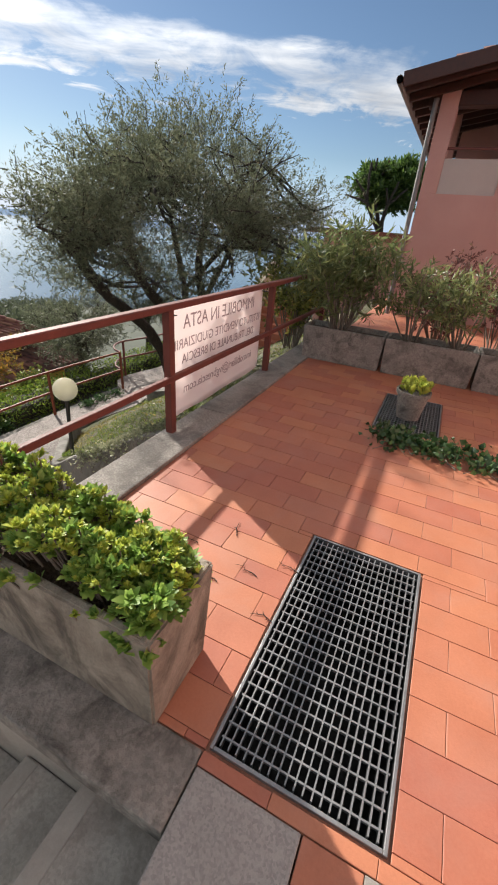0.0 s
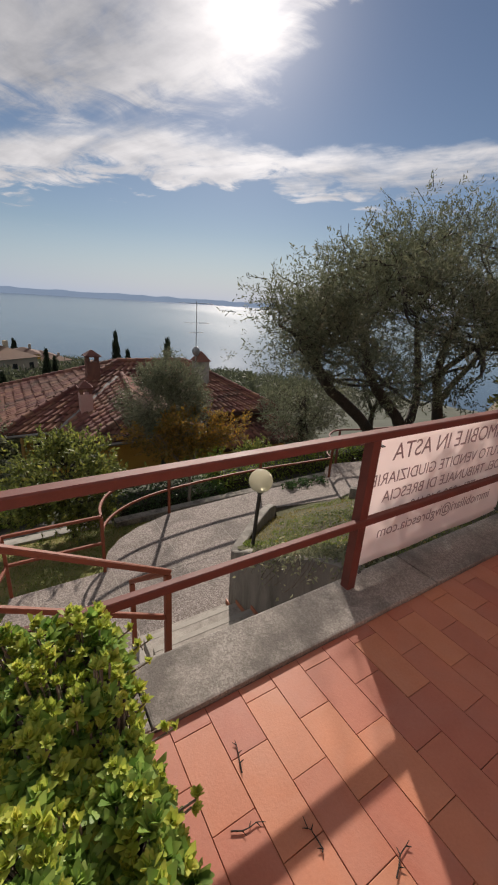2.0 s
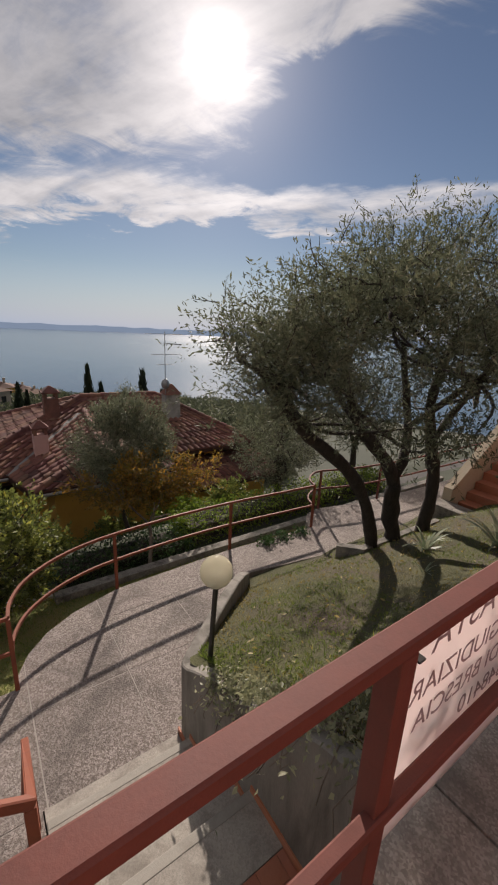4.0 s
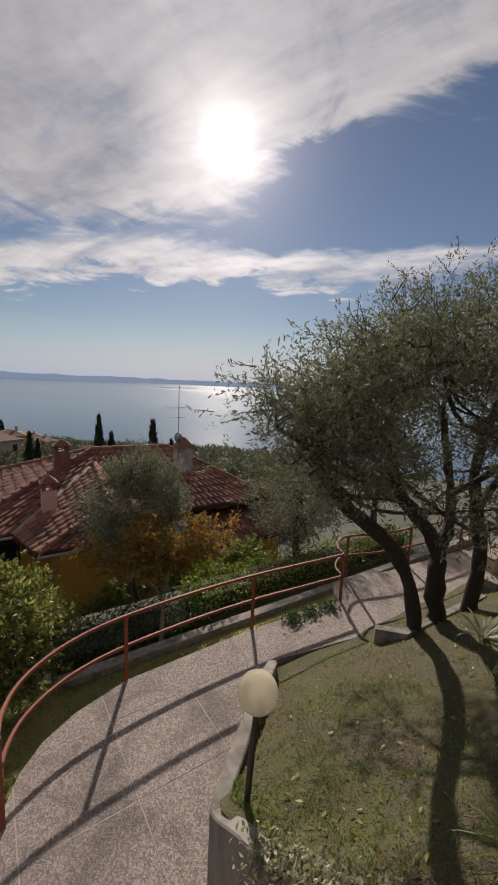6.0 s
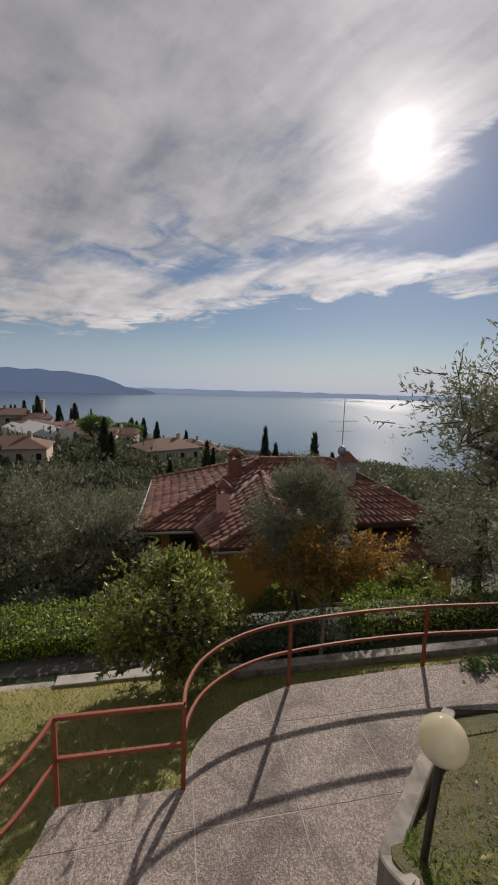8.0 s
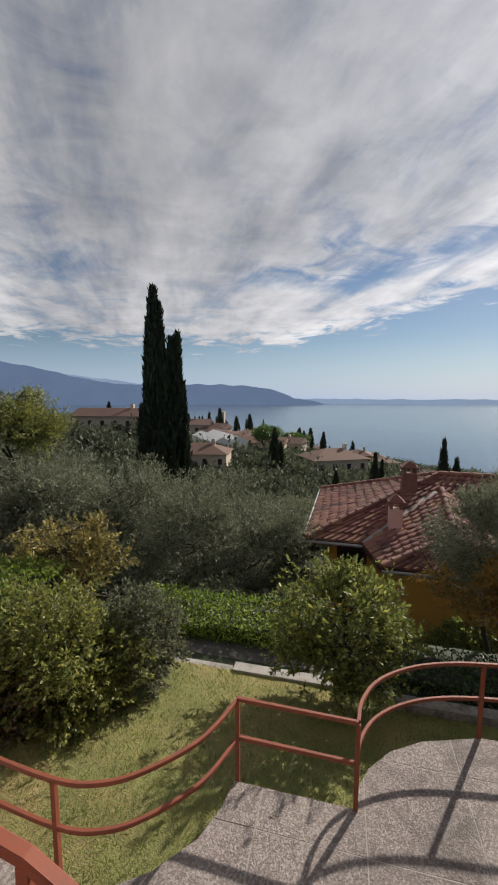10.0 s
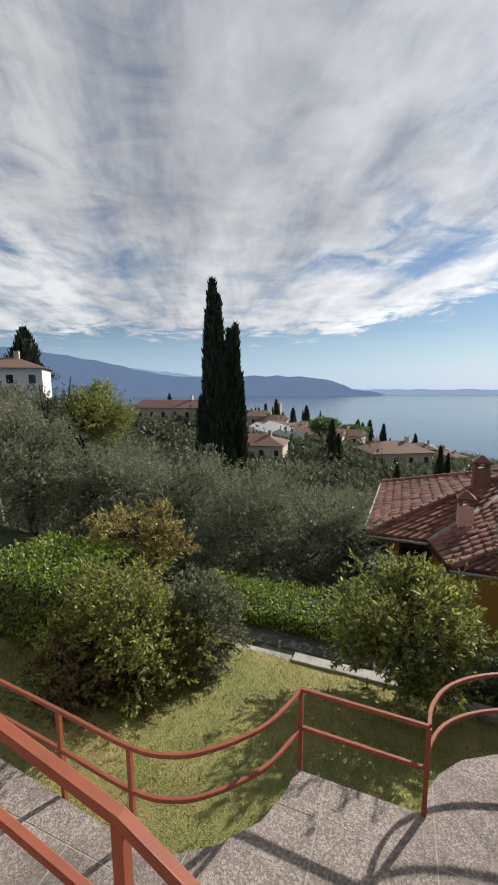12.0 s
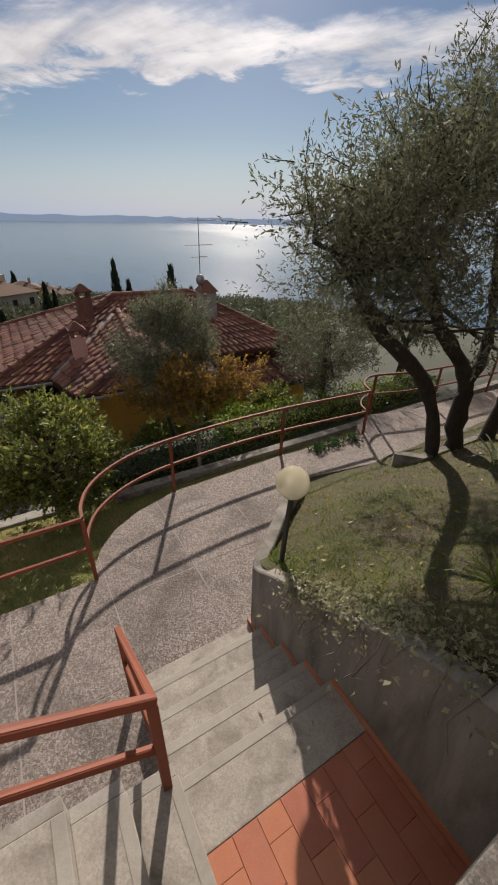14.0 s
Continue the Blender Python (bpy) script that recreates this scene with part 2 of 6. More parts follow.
STEEL_BROWN = surface("brown_red_paint", (0.115, 0.03, 0.022), (0.16, 0.043, 0.03), 6, 0.68, 0.15, 120, (0.075, 0.024, 0.018), 5, 0.4)
ZINC = surface("zinc", (0.22, 0.225, 0.23), (0.38, 0.385, 0.39), 8, 0.5, 0.2, 90, (0.22, 0.22, 0.21), 6, 0.5, metallic=0.8)
# near-black colour that stands in for the shade down the grating shafts
PIT_SHADE = surface("pit", (0.018, 0.017, 0.016), (0.04, 0.038, 0.035), 6, 0.95, 0.5, 60)
PINK_WALL = surface("pink_render", (0.48, 0.275, 0.24), (0.56, 0.34, 0.30), 1.4, 0.9, 0.3, 70, (0.42, 0.21, 0.18), 0.8, 0.35)
PALE_PANEL = surface("pale_panel", (0.42, 0.37, 0.34), (0.50, 0.45, 0.41), 2, 0.85, 0.2, 60)
YELLOW_WALL = surface("yellow_render", (0.46, 0.25, 0.05), (0.56, 0.32, 0.075), 0.8, 0.9, 0.3, 30, (0.36, 0.19, 0.05), 0.6, 0.4)
WHITE_WALL = surface("white_render", (0.52, 0.50, 0.46), (0.66, 0.64, 0.60), 0.6, 0.9, 0.3, 20, (0.42, 0.40, 0.36), 0.5, 0.4)
CREAM_WALL = surface("cream_render", (0.34, 0.28, 0.21), (0.46, 0.39, 0.30), 0.5, 0.9, 0.3, 20, (0.38, 0.29, 0.2), 0.4, 0.4, per_object=0.35)
ROOF_TILE = surface("roof_tile", (0.125, 0.05, 0.037), (0.22, 0.092, 0.066), 0.9, 0.9, 0.4, 14, (0.05, 0.03, 0.025), 0.7, 0.75, island=0.55)
ROOF_FAR = surface("roof_far", (0.085, 0.045, 0.033), (0.155, 0.082, 0.058), 0.25, 0.9, 0.3, 4, (0.10, 0.06, 0.045), 0.15, 0.5, per_object=0.45)
WOOD_DARK = surface("dark_wood", (0.028, 0.009, 0.007), (0.06, 0.019, 0.012), 3, 0.6, 0.3, 50, stretch=(1, 6, 6))
LEAD = surface("lead_flashing", (0.16, 0.15, 0.145), (0.26, 0.25, 0.24), 2, 0.6, 0.3, 30, metallic=0.4)
SOIL = surface("soil", (0.05, 0.032, 0.02), (0.11, 0.075, 0.05), 9, 0.95, 1.0, 60, bump_distance=0.02)
BARK = surface("bark", (0.02, 0.016, 0.013), (0.065, 0.052, 0.042), 7, 0.95, 1.0, 40, (0.018, 0.015, 0.012), 3, 0.7, stretch=(3, 3, 0.7), bump_distance=0.02)
BARK_PALE = surface("bark_pale", (0.13, 0.105, 0.08), (0.24, 0.2, 0.16), 8, 0.95, 0.8, 50, (0.07, 0.055, 0.04), 3, 0.6, bump_distance=0.01)
ASPHALT = surface("asphalt", (0.045, 0.043, 0.042), (0.085, 0.08, 0.076), 1.2, 0.9, 0.6, 60, (0.13, 0.12, 0.1), 0.8, 0.4)
# upper lawn: soil-brown patches on a base set darker than TURF
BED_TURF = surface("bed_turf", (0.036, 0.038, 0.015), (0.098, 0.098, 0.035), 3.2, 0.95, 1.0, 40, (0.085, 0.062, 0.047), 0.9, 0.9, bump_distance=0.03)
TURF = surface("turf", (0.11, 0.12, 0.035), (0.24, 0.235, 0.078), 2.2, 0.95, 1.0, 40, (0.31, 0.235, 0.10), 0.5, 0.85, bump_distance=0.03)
HILLSIDE = surface("hillside", (0.02, 0.027, 0.013), (0.045, 0.055, 0.026), 0.05, 0.95, 0.5, 1.0, (0.07, 0.062, 0.036), 0.02, 0.5)
OLIVE_LEAF = foliage("olive_leaf", (0.07, 0.084, 0.046), (0.17, 0.187, 0.112), 0.38, (0.25, 0.265, 0.18), 0.65)
OLIVE_GROVE = foliage("olive_leaf_grove", (0.09, 0.106, 0.06), (0.2, 0.215, 0.135), 0.36, (0.29, 0.3, 0.2), 0.58)
OLIVE_DARK = foliage("olive_leaf_dark", (0.045, 0.058, 0.03), (0.115, 0.13, 0.07), 0.28, (0.17, 0.185, 0.11), 0.65)
SEDUM_LEAF = foliage("sedum_leaf", (0.11, 0.23, 0.042), (0.31, 0.45, 0.10), 0.5, (0.36, 0.46, 0.11), 0.5)
SEDUM_TIP = foliage("sedum_tip", (0.30, 0.40, 0.06), (0.54, 0.59, 0.11), 0.5, (0.70, 0.66, 0.14), 0.5)
OLEANDER_LEAF = foliage("oleander_leaf", (0.09, 0.125, 0.045), (0.22, 0.26, 0.10), 0.45, (0.34, 0.36, 0.16), 0.5)
HEDGE_LEAF = foliage("hedge_leaf", (0.055, 0.105, 0.018), (0.23, 0.31, 0.04), 0.42, (0.28, 0.42, 0.06), 0.5)
LAUREL_LEAF = foliage("laurel_leaf", (0.075, 0.10, 0.028), (0.21, 0.24, 0.055), 0.45, (0.46, 0.44, 0.09), 0.5)
AUTUMN_LEAF = foliage("autumn_leaf", (0.12, 0.11, 0.025), (0.34, 0.19, 0.035), 0.45, (0.52, 0.27, 0.04), 0.5)
MIXED_LEAF = foliage("mixed_leaf", (0.08, 0.10, 0.028), (0.27, 0.29, 0.065), 0.46, (0.54, 0.46, 0.11), 0.5)
GOLD_LEAF = foliage("gold_leaf", (0.12, 0.10, 0.035), (0.34, 0.29, 0.085), 0.4, (0.52, 0.43, 0.12), 0.5)
RUSSET_LEAF = foliage("russet_leaf", (0.06, 0.045, 0.022), (0.19, 0.13, 0.055), 0.35, (0.24, 0.25, 0.07), 0.5)
GREY_LEAF = foliage("grey_leaf", (0.08, 0.095, 0.05), (0.20, 0.215, 0.125), 0.4, (0.30, 0.31, 0.19), 0.55)
RED_LEAF = foliage("red_leaf", (0.09, 0.035, 0.03), (0.2, 0.085, 0.07), 0.3, (0.12, 0.13, 0.05), 0.5)
CYPRESS_LEAF = foliage("cypress_leaf", (0.009, 0.016, 0.008), (0.03, 0.045, 0.02), 0.1, None, 0.6)
IVY_LEAF = foliage("ivy_leaf", (0.02, 0.055, 0.018), (0.07, 0.13, 0.04), 0.25, (0.15, 0.21, 0.09), 0.35)
VINE_PALE = foliage("pale_vine", (0.17, 0.185, 0.10), (0.36, 0.36, 0.22), 0.4, (0.52, 0.50, 0.34), 0.5)
GRASS = foliage("grass_blade", (0.08, 0.125, 0.022), (0.19, 0.25, 0.048), 0.45, (0.36, 0.33, 0.09), 0.55)
GRASS_DRY = foliage("dry_grass_blade", (0.16, 0.15, 0.04), (0.34, 0.27, 0.09), 0.45, (0.46, 0.36, 0.14), 0.55)
AGAVE_LEAF = foliage("agave_leaf", (0.16, 0.21, 0.12), (0.27, 0.31, 0.2), 0.2, (0.48, 0.48, 0.33), 0.45)
PINE_LEAF = foliage("pine_leaf", (0.035, 0.075, 0.018), (0.10, 0.17, 0.035), 0.4, (0.16, 0.24, 0.05), 0.5)
FAR_LEAF = foliage("far_leaf", (0.04, 0.05, 0.028), (0.10, 0.115, 0.065), 0.3, (0.16, 0.17, 0.105), 0.7)
BLACK = plain("black_paint", (0.02, 0.019, 0.018), 0.5)
GLASS_DARK = plain("dark_window", (0.02, 0.022, 0.025), 0.15)
WHITE_PAINT = plain("white_paint", (0.7, 0.69, 0.66), 0.6)
WHITE_METAL = plain("white_metal", (0.55, 0.55, 0.53), 0.5)
INK = plain("printed_ink", (0.32, 0.25, 0.265), 0.9)


def water_material():
    m, n = material("lake_water")
    pos = n.add("ShaderNodeNewGeometry").outputs["Position"]
    mp = n.add("ShaderNodeMapping")
    mp.inputs["Scale"].default_value = (1.0, 0.6, 1.0)
    n.link(pos, mp.inputs[0])
    bs = n.add("ShaderNodeBsdfPrincipled")
    wide = n.noise(mp.outputs[0], 0.003, 3.0, 0.5)
    n.link(n.mix(n.ramp(wide, [(0.35, 0.0), (0.65, 1.0)]), (0.04, 0.07, 0.11), (0.06, 0.095, 0.14)), bs.inputs["Base Color"])
    n.link(n.math("ADD", 0.12, n.math("MULTIPLY", wide, 0.08)), bs.inputs["Roughness"])
    bs.inputs["IOR"].default_value = 1.33
    b = n.add("ShaderNodeBump")
    b.inputs["Strength"].default_value = 0.22
    b.inputs["Distance"].default_value = 1.0
    n.link(n.noise(mp.outputs[0], 0.16, 4.0, 0.6), b.inputs["Height"])
    n.link(b.outputs[0], bs.inputs["Normal"])
    return finish(m, n, bs.outputs[0])


def banner_material():
    m, n = material("banner_cloth")
    pos = n.add("ShaderNodeNewGeometry").outputs["Position"]
    col = n.mix(n.noise(pos, 2.0, 3.0), (0.84, 0.77, 0.76), (0.90, 0.84, 0.82))
    df = n.add("ShaderNodeBsdfDiffuse")
    n.link(col, df.inputs[0])
    tr = n.add("ShaderNodeBsdfTranslucent")
    n.link(col, tr.inputs[0])
    mx = n.add("ShaderNodeMixShader")
    mx.inputs[0].default_value = 0.62
    n.link(df.outputs[0], mx.inputs[1])
    n.link(tr.outputs[0], mx.inputs[2])
    return finish(m, n, mx.outputs[0])


def globe_material():
    m, n = material("globe_glass")
    bs = n.add("ShaderNodeBsdfPrincipled")
    bs.inputs["Base Color"].default_value = (0.86, 0.83, 0.70, 1)
    bs.inputs["Roughness"].default_value = 0.22
    bs.inputs["Transmission Weight"].default_value = 0.8
    bs.inputs["IOR"].default_value = 1.1
    tr = n.add("ShaderNodeBsdfTranslucent")
    tr.inputs[0].default_value = (0.80, 0.76, 0.60, 1)
    mx = n.add("ShaderNodeMixShader")
    mx.inputs[0].default_value = 0.3
    n.link(bs.outputs[0], mx.inputs[1])
    n.link(tr.outputs[0], mx.inputs[2])
    return finish(m, n, mx.outputs[0])


WATER, BANNER, GLOBE = water_material(), banner_material(), globe_material()


# ---- mesh helpers ----
def part(name, geometry, mat, parent=None, label="", at=None):
    """Links a bmesh or mesh as one object, under a thing or a part."""
    if isinstance(geometry, bmesh.types.BMesh):
        me = bpy.data.meshes.new(name)
        geometry.to_mesh(me)
        geometry.free()
    else:
        me = geometry
    if mat and not me.materials:
        me.materials.append(mat)
    ob = new(name, me)
    if parent:
        ob.parent = parent
    if at is not None:
        ob.location = at
    if label:
        ob["label"] = label
    return ob


def thing(name, label, category, at=(0, 0, 0), group=""):
    ob = new(name)
    ob.empty_display_size = 0.1
    ob.location = at
    return tagged(ob, label, category, group)


def setting(name, geometry, mat, label, category, parent=None):
    return tagged(part(name, geometry, mat, parent), label, category, kind="structure")


def box(x0, x1, y0, y1, z0, z1, bevel=0.0, bm=None):
    bm = bm or bmesh.new()
    made = bmesh.ops.create_cube(bm, size=1.0)["verts"]
    for v in made:
        v.co = Vector(((x0 + x1) / 2 + v.co.x * (x1 - x0), (y0 + y1) / 2 + v.co.y * (y1 - y0), (z0 + z1) / 2 + v.co.z * (z1 - z0)))
    if bevel:
        edges = list({e for v in made for e in v.link_edges})
        bmesh.ops.bevel(bm, geom=edges, offset=bevel, segments=2, affect="EDGES", profile=0.6)
    return bm


def raw_mesh(name, verts, faces_flat, sizes):
    """A mesh straight from arrays: vertices, corner indices and corners per face."""
    me = bpy.data.meshes.new(name)
    verts = np.asarray(verts, np.float32)
    faces_flat, sizes = np.asarray(faces_flat, np.int32).ravel(), np.asarray(sizes, np.int32)
    me.vertices.add(len(verts))
    me.vertices.foreach_set("co", verts.ravel())
    me.loops.add(len(faces_flat))
    me.loops.foreach_set("vertex_index", faces_flat)
    me.polygons.add(len(sizes))
    me.polygons.foreach_set("loop_start", np.concatenate([[0], np.cumsum(sizes)[:-1]]).astype(np.int32))
    me.update(calc_edges=True)
    me.validate()
    return me


def tube_arrays(points, radii, sides=6):
    pts = np.asarray(points, float)
    k = len(pts)
    along = np.gradient(pts, axis=0)
    along /= np.linalg.norm(along, axis=1, keepdims=True) + 1e-9
    ref = np.where(np.abs(along[:, 2:3]) > 0.9, np.array([[1.0, 0, 0]]), np.array([[0, 0, 1.0]]))
    u = np.cross(along, ref)
    u /= np.linalg.norm(u, axis=1, keepdims=True) + 1e-9
    for i in range(1, k):
        if u[i] @ u[i - 1] < 0:
            u[i] = -u[i]
    v = np.cross(along, u)
    a = np.linspace(0, 2 * np.pi, sides, endpoint=False)
    r = np.asarray(radii, float).reshape(-1, 1, 1)
    ring = pts[:, None, :] + r * (np.cos(a)[None, :, None] * u[:, None, :] + np.sin(a)[None, :, None] * v[:, None, :])
    idx = np.arange(k * sides).reshape(k, sides)
    quads = np.stack([idx[:-1], np.roll(idx, -1, 1)[:-1], np.roll(idx, -1, 1)[1:], idx[1:]], -1).reshape(-1, 4)
    return ring.reshape(-1, 3), quads


def tubes(name, list_of):
    """One mesh of many tubes, each (points, radii, sides)."""
    vs, fs, base = [], [], 0
    for pts, radii, sides in list_of:
        v, f = tube_arrays(pts, radii, sides)
        vs.append(v)
        fs.append(f + base)
        base += len(v)
    f = np.concatenate(fs)
    me = raw_mesh(name, np.concatenate(vs), f, np.full(len(f), 4))
    me.polygons.foreach_set("use_smooth", np.ones(len(f), bool))
    return me


def smooth_path(points, steps=6):
    """A soft curve through the points."""
    p = [Vector(q) for q in points]
    p = [p[0] * 2 - p[1]] + p + [p[-1] * 2 - p[-2]]
    out = []
    for i in range(1, len(p) - 2):
        for s in range(steps):
            t = s / steps
            a, b, c, d = p[i - 1], p[i], p[i + 1], p[i + 2]
            out.append(0.5 * ((2 * b) + (c - a) * t + (2 * a - 5 * b + 4 * c - d) * t * t + (3 * b - a - 3 * c + d) * t ** 3))
    return out + [p[-2]]


def bar(points, width, depth):
    """A flat steel bar of rectangular section, swept along points and kept upright, with softened edges."""
    bm = bmesh.new()
    pts = [Vector(q) for q in points]
    c = min(width, depth) * 0.14
    w, d = width / 2, depth / 2
    section = [(-w + c, -d), (w - c, -d), (w, -d + c), (w, d - c), (w - c, d), (-w + c, d), (-w, d - c), (-w, -d + c)]
    rings = []
    for i, q in enumerate(pts):
        along = (pts[min(i + 1, len(pts) - 1)] - pts[max(i - 1, 0)]).normalized()
        if i and i < len(pts) - 1:
            a, b = (q - pts[i - 1]).normalized(), (pts[i + 1] - q).normalized()
            stretch = 1 / max(0.5, math.sqrt(max(0.0, (1 + a.dot(b)) / 2)))
        else:
            stretch = 1.0
        side = Vector((along.y, -along.x, 0))
        side = side.normalized() if side.length > 1e-4 else Vector((1, 0, 0))
        up = side.cross(along)
        rings.append([bm.verts.new(q + side * (x * stretch) + up * y) for x, y in section])
    for a, b in zip(rings, rings[1:]):
        for k in range(8):
            bm.faces.new((a[k], a[(k + 1) % 8], b[(k + 1) % 8], b[k]))
    bm.faces.new(rings[0][::-1])
    bm.faces.new(rings[-1])
    bmesh.ops.recalc_face_normals(bm, faces=bm.faces)
    return bm


def leaves(name, centres, ways, length, width, rng, fold=0.25, spread=0.25):
    """Many small pointed leaves: two triangles each, folded along the middle rib."""
    c, d = np.asarray(centres, float), np.asarray(ways, float)
    k = len(c)
    d = d / (np.linalg.norm(d, axis=1, keepdims=True) + 1e-9)
    s = np.cross(d, rng.normal(size=(k, 3)))
    s /= np.linalg.norm(s, axis=1, keepdims=True) + 1e-9
    nrm = np.cross(s, d)
    size = (1 + spread * rng.normal(size=(k, 1))).clip(0.45, 1.8)
    ln, wd = length * size, width * size
    tip = c + d * ln
    mid = c + d * ln * 0.5
    a = mid + s * wd / 2 + nrm * wd * fold
    b = mid - s * wd / 2 + nrm * wd * fold
    v = np.stack([c, a, tip, b], 1).reshape(-1, 3)
    i = np.arange(k)[:, None] * 4
    f = np.concatenate([i + [[0, 1, 2]], i + [[0, 2, 3]]], 1).reshape(-1, 3)
    return raw_mesh(name, v, f, np.full(len(f), 3))


def unit(rng, k):
    v = rng.normal(size=(k, 3))
    return v / np.linalg.norm(v, axis=1, keepdims=True)


def clump_centres(rng, count, centre, radii, hollow=0.35, gap=0.46, scale=0.9):
    """Points in a lumpy crown, thinned where a noise leaves gaps."""
    out = []
    centre = np.asarray(centre, float)
    radii = np.asarray(radii, float)
    while len(out) < count:
        u = unit(rng, 1)[0]
        r = (hollow ** 3 + (1 - hollow ** 3) * rng.random()) ** (1 / 3)
        lump = 0.80 + 0.42 * noise.noise(Vector(u * 1.9) + Vector(centre))
        q = centre + u * radii * r * lump
        if noise.noise(Vector(q) * scale + Vector((7.3, 1.1, 4.2))) * 0.5 + 0.5 > gap - 0.12 * rng.random():
            out.append(q)
    return np.array(out)


def puff_centres(rng, count, centre, radii, puffs, spread, hollow=0.35, gap=0.46, scale=0.9, open_below=-9.0):
    """Points gathered in separate leafy puffs with gaps between them; also gives the puffs' centres."""
    centre, radii = np.asarray(centre, float), np.asarray(radii, float)
    mids = clump_centres(rng, puffs * 2, centre, radii * 0.9, hollow, gap, scale)
    rel = (mids - centre) / radii
    inner = (rel[:, 2] < open_below) & (np.linalg.norm(rel[:, :2], axis=1) < 0.62)
    mids = mids[~inner][:puffs]
    puffs = len(mids)
    pick = rng.integers(0, puffs, count)
    size = spread * (0.65 + 0.7 * rng.random(puffs))
    return mids[pick] + np.clip(rng.normal(size=(count, 3)), -1.7, 1.7) * size[pick][:, None] * np.array([[1.0, 1.0, 0.72]]), mids


def sprays(rng, twigs, centre, per, reach, up=0.5, droop=0.0):
    """Leaf places along short twigs that grow outwards from the crown."""
    k = len(twigs)
    out = twigs - np.asarray(centre)
    out /= np.linalg.norm(out, axis=1, keepdims=True) + 1e-9
    way = out * 0.7 + unit(rng, k) * 0.7 + np.array([[0, 0, up - droop]])
    way /= np.linalg.norm(way, axis=1, keepdims=True)
    t = np.linspace(0.1, 1.0, per)
    ln = reach * (0.6 + 0.8 * rng.random((k, 1, 1)))
    c = twigs[:, None, :] + way[:, None, :] * t[None, :, None] * ln
    c = c + rng.normal(size=c.shape) * reach * 0.06
    w = way[:, None, :] * 0.9 + unit(rng, k * per).reshape(k, per, 3) * 0.85
    return c.reshape(-1, 3), w.reshape(-1, 3), way, ln[:, 0, 0]


def branches(rng, start, way, length, radius, depth, out, ends, bend=0.35, forks=2):
    """Tapered limbs that fork and wind; gathers tubes and the tips."""
    pts, q, w = [np.array(start, float)], np.array(start, float), np.array(way, float)
    k = 6
    for _ in range(k):
        w = w + rng.normal(size=3) * bend * 0.35
        w /= np.linalg.norm(w)
        q = q + w * length / k
        pts.append(q.copy())
    out.append((pts, np.linspace(radius, radius * 0.55, k + 1), 7 if radius > 0.03 else 4))
    if depth == 0:
        ends.append(q)
        return
    for _ in range(forks + (rng.random() < 0.4)):
        n = w * 0.8 + rng.normal(size=3) * 0.55 + np.array([0, 0, 0.15])
        branches(rng, q, n / np.linalg.norm(n), length * (0.6 + 0.25 * rng.random()), radius * 0.55, depth - 1, out, ends, bend, forks)


def tree(name, label, base, crown, radii, trunk_radius, leaf, bark, twigs, per=10, reach=0.22, size=(0.055, 0.013), seed=1, limbs=(),
         category="tree", group="", gap=0.46, hollow=0.35, depth=2, scale=0.9, up=0.4, puffs=None, reaching=()):
    """A trunk with limbs and a crown of many small leaves."""
    rng = np.random.default_rng(seed)
    root = thing(name, label, category, base, group)
    o = np.array(base, float)
    parts, ends = [], []
    if limbs:
        for pts, r0, r1 in limbs:
            soft = smooth_path(pts, 4)
            rel = [np.array(q) - o for q in soft]
            wob = [q + rng.normal(size=3) * r0 * 0.08 for q in rel]
            parts.append((wob, np.linspace(r0, r1, len(wob)) * (1 + 0.1 * rng.normal(size=len(wob))), 9))
            way = rel[-1] - rel[-3]
            way = way / np.linalg.norm(way) * 0.6 + (np.array(crown) - o - rel[-1]) * 0.25
            branches(rng, rel[-1], way / np.linalg.norm(way), 0.62, r1 * 0.8, depth, parts, ends)
    else:
        way = np.array(crown, float) - o
        ln = np.linalg.norm(way)
        branches(rng, (0, 0, -0.1), way / ln, ln * 0.55, trunk_radius, depth, parts, ends, 0.12 if puffs else 0.3, 3)
    c = np.array(crown, float) - o
    if puffs:
        tw, mids = puff_centres(rng, twigs, c, radii, puffs[0], puffs[1], hollow, gap, scale, *puffs[2:])
        for at, size_of, k in reaching:
            more, middle = puff_centres(rng, int(k * twigs / puffs[0]), np.array(at) - o, size_of, k, puffs[1] * 0.85, 0.2, 0.3, scale)
            tw, mids = np.concatenate([tw, more]), np.concatenate([mids, middle])
        # a bough winds from the nearest limb into each puff
        limb = np.concatenate([np.array(q[0])[len(q[0]) // 3:] for q in parts])
        for m in mids:
            start = limb[np.argmin(np.linalg.norm(limb - m, axis=1) + 0.5 * np.maximum(0, limb[:, 2] - m[2]))]
            gone = np.linalg.norm(m - start)
            bend = (start + m) / 2 + rng.normal(size=3) * 0.12 * gone + np.array([0, 0, -0.06 * gone])
            way = [np.array(q) for q in smooth_path([start, bend, m], 4)]
            parts.append((way, np.linspace(0.012 + 0.013 * gone * trunk_radius / 0.16, 0.006, len(way)), 5))
    else:
        tw = clump_centres(rng, twigs, c, radii, hollow, gap, scale)
    part("trunk", tubes("trunk", parts), bark, root)
    centres, ways, way, ln = sprays(rng, tw, c, per, reach, up)
    part("crown", leaves("crown", centres, ways, size[0], size[1], rng), leaf, root)
    some = rng.choice(len(tw), min(len(tw), 1500), replace=False)
    stems = [([tw[i], tw[i] + way[i] * ln[i] * 0.95], (0.006, 0.002), 3) for i in some]
    tagged(part("twig_mass", tubes("twig_mass", stems), bark, root), kind="stuff")
    return root


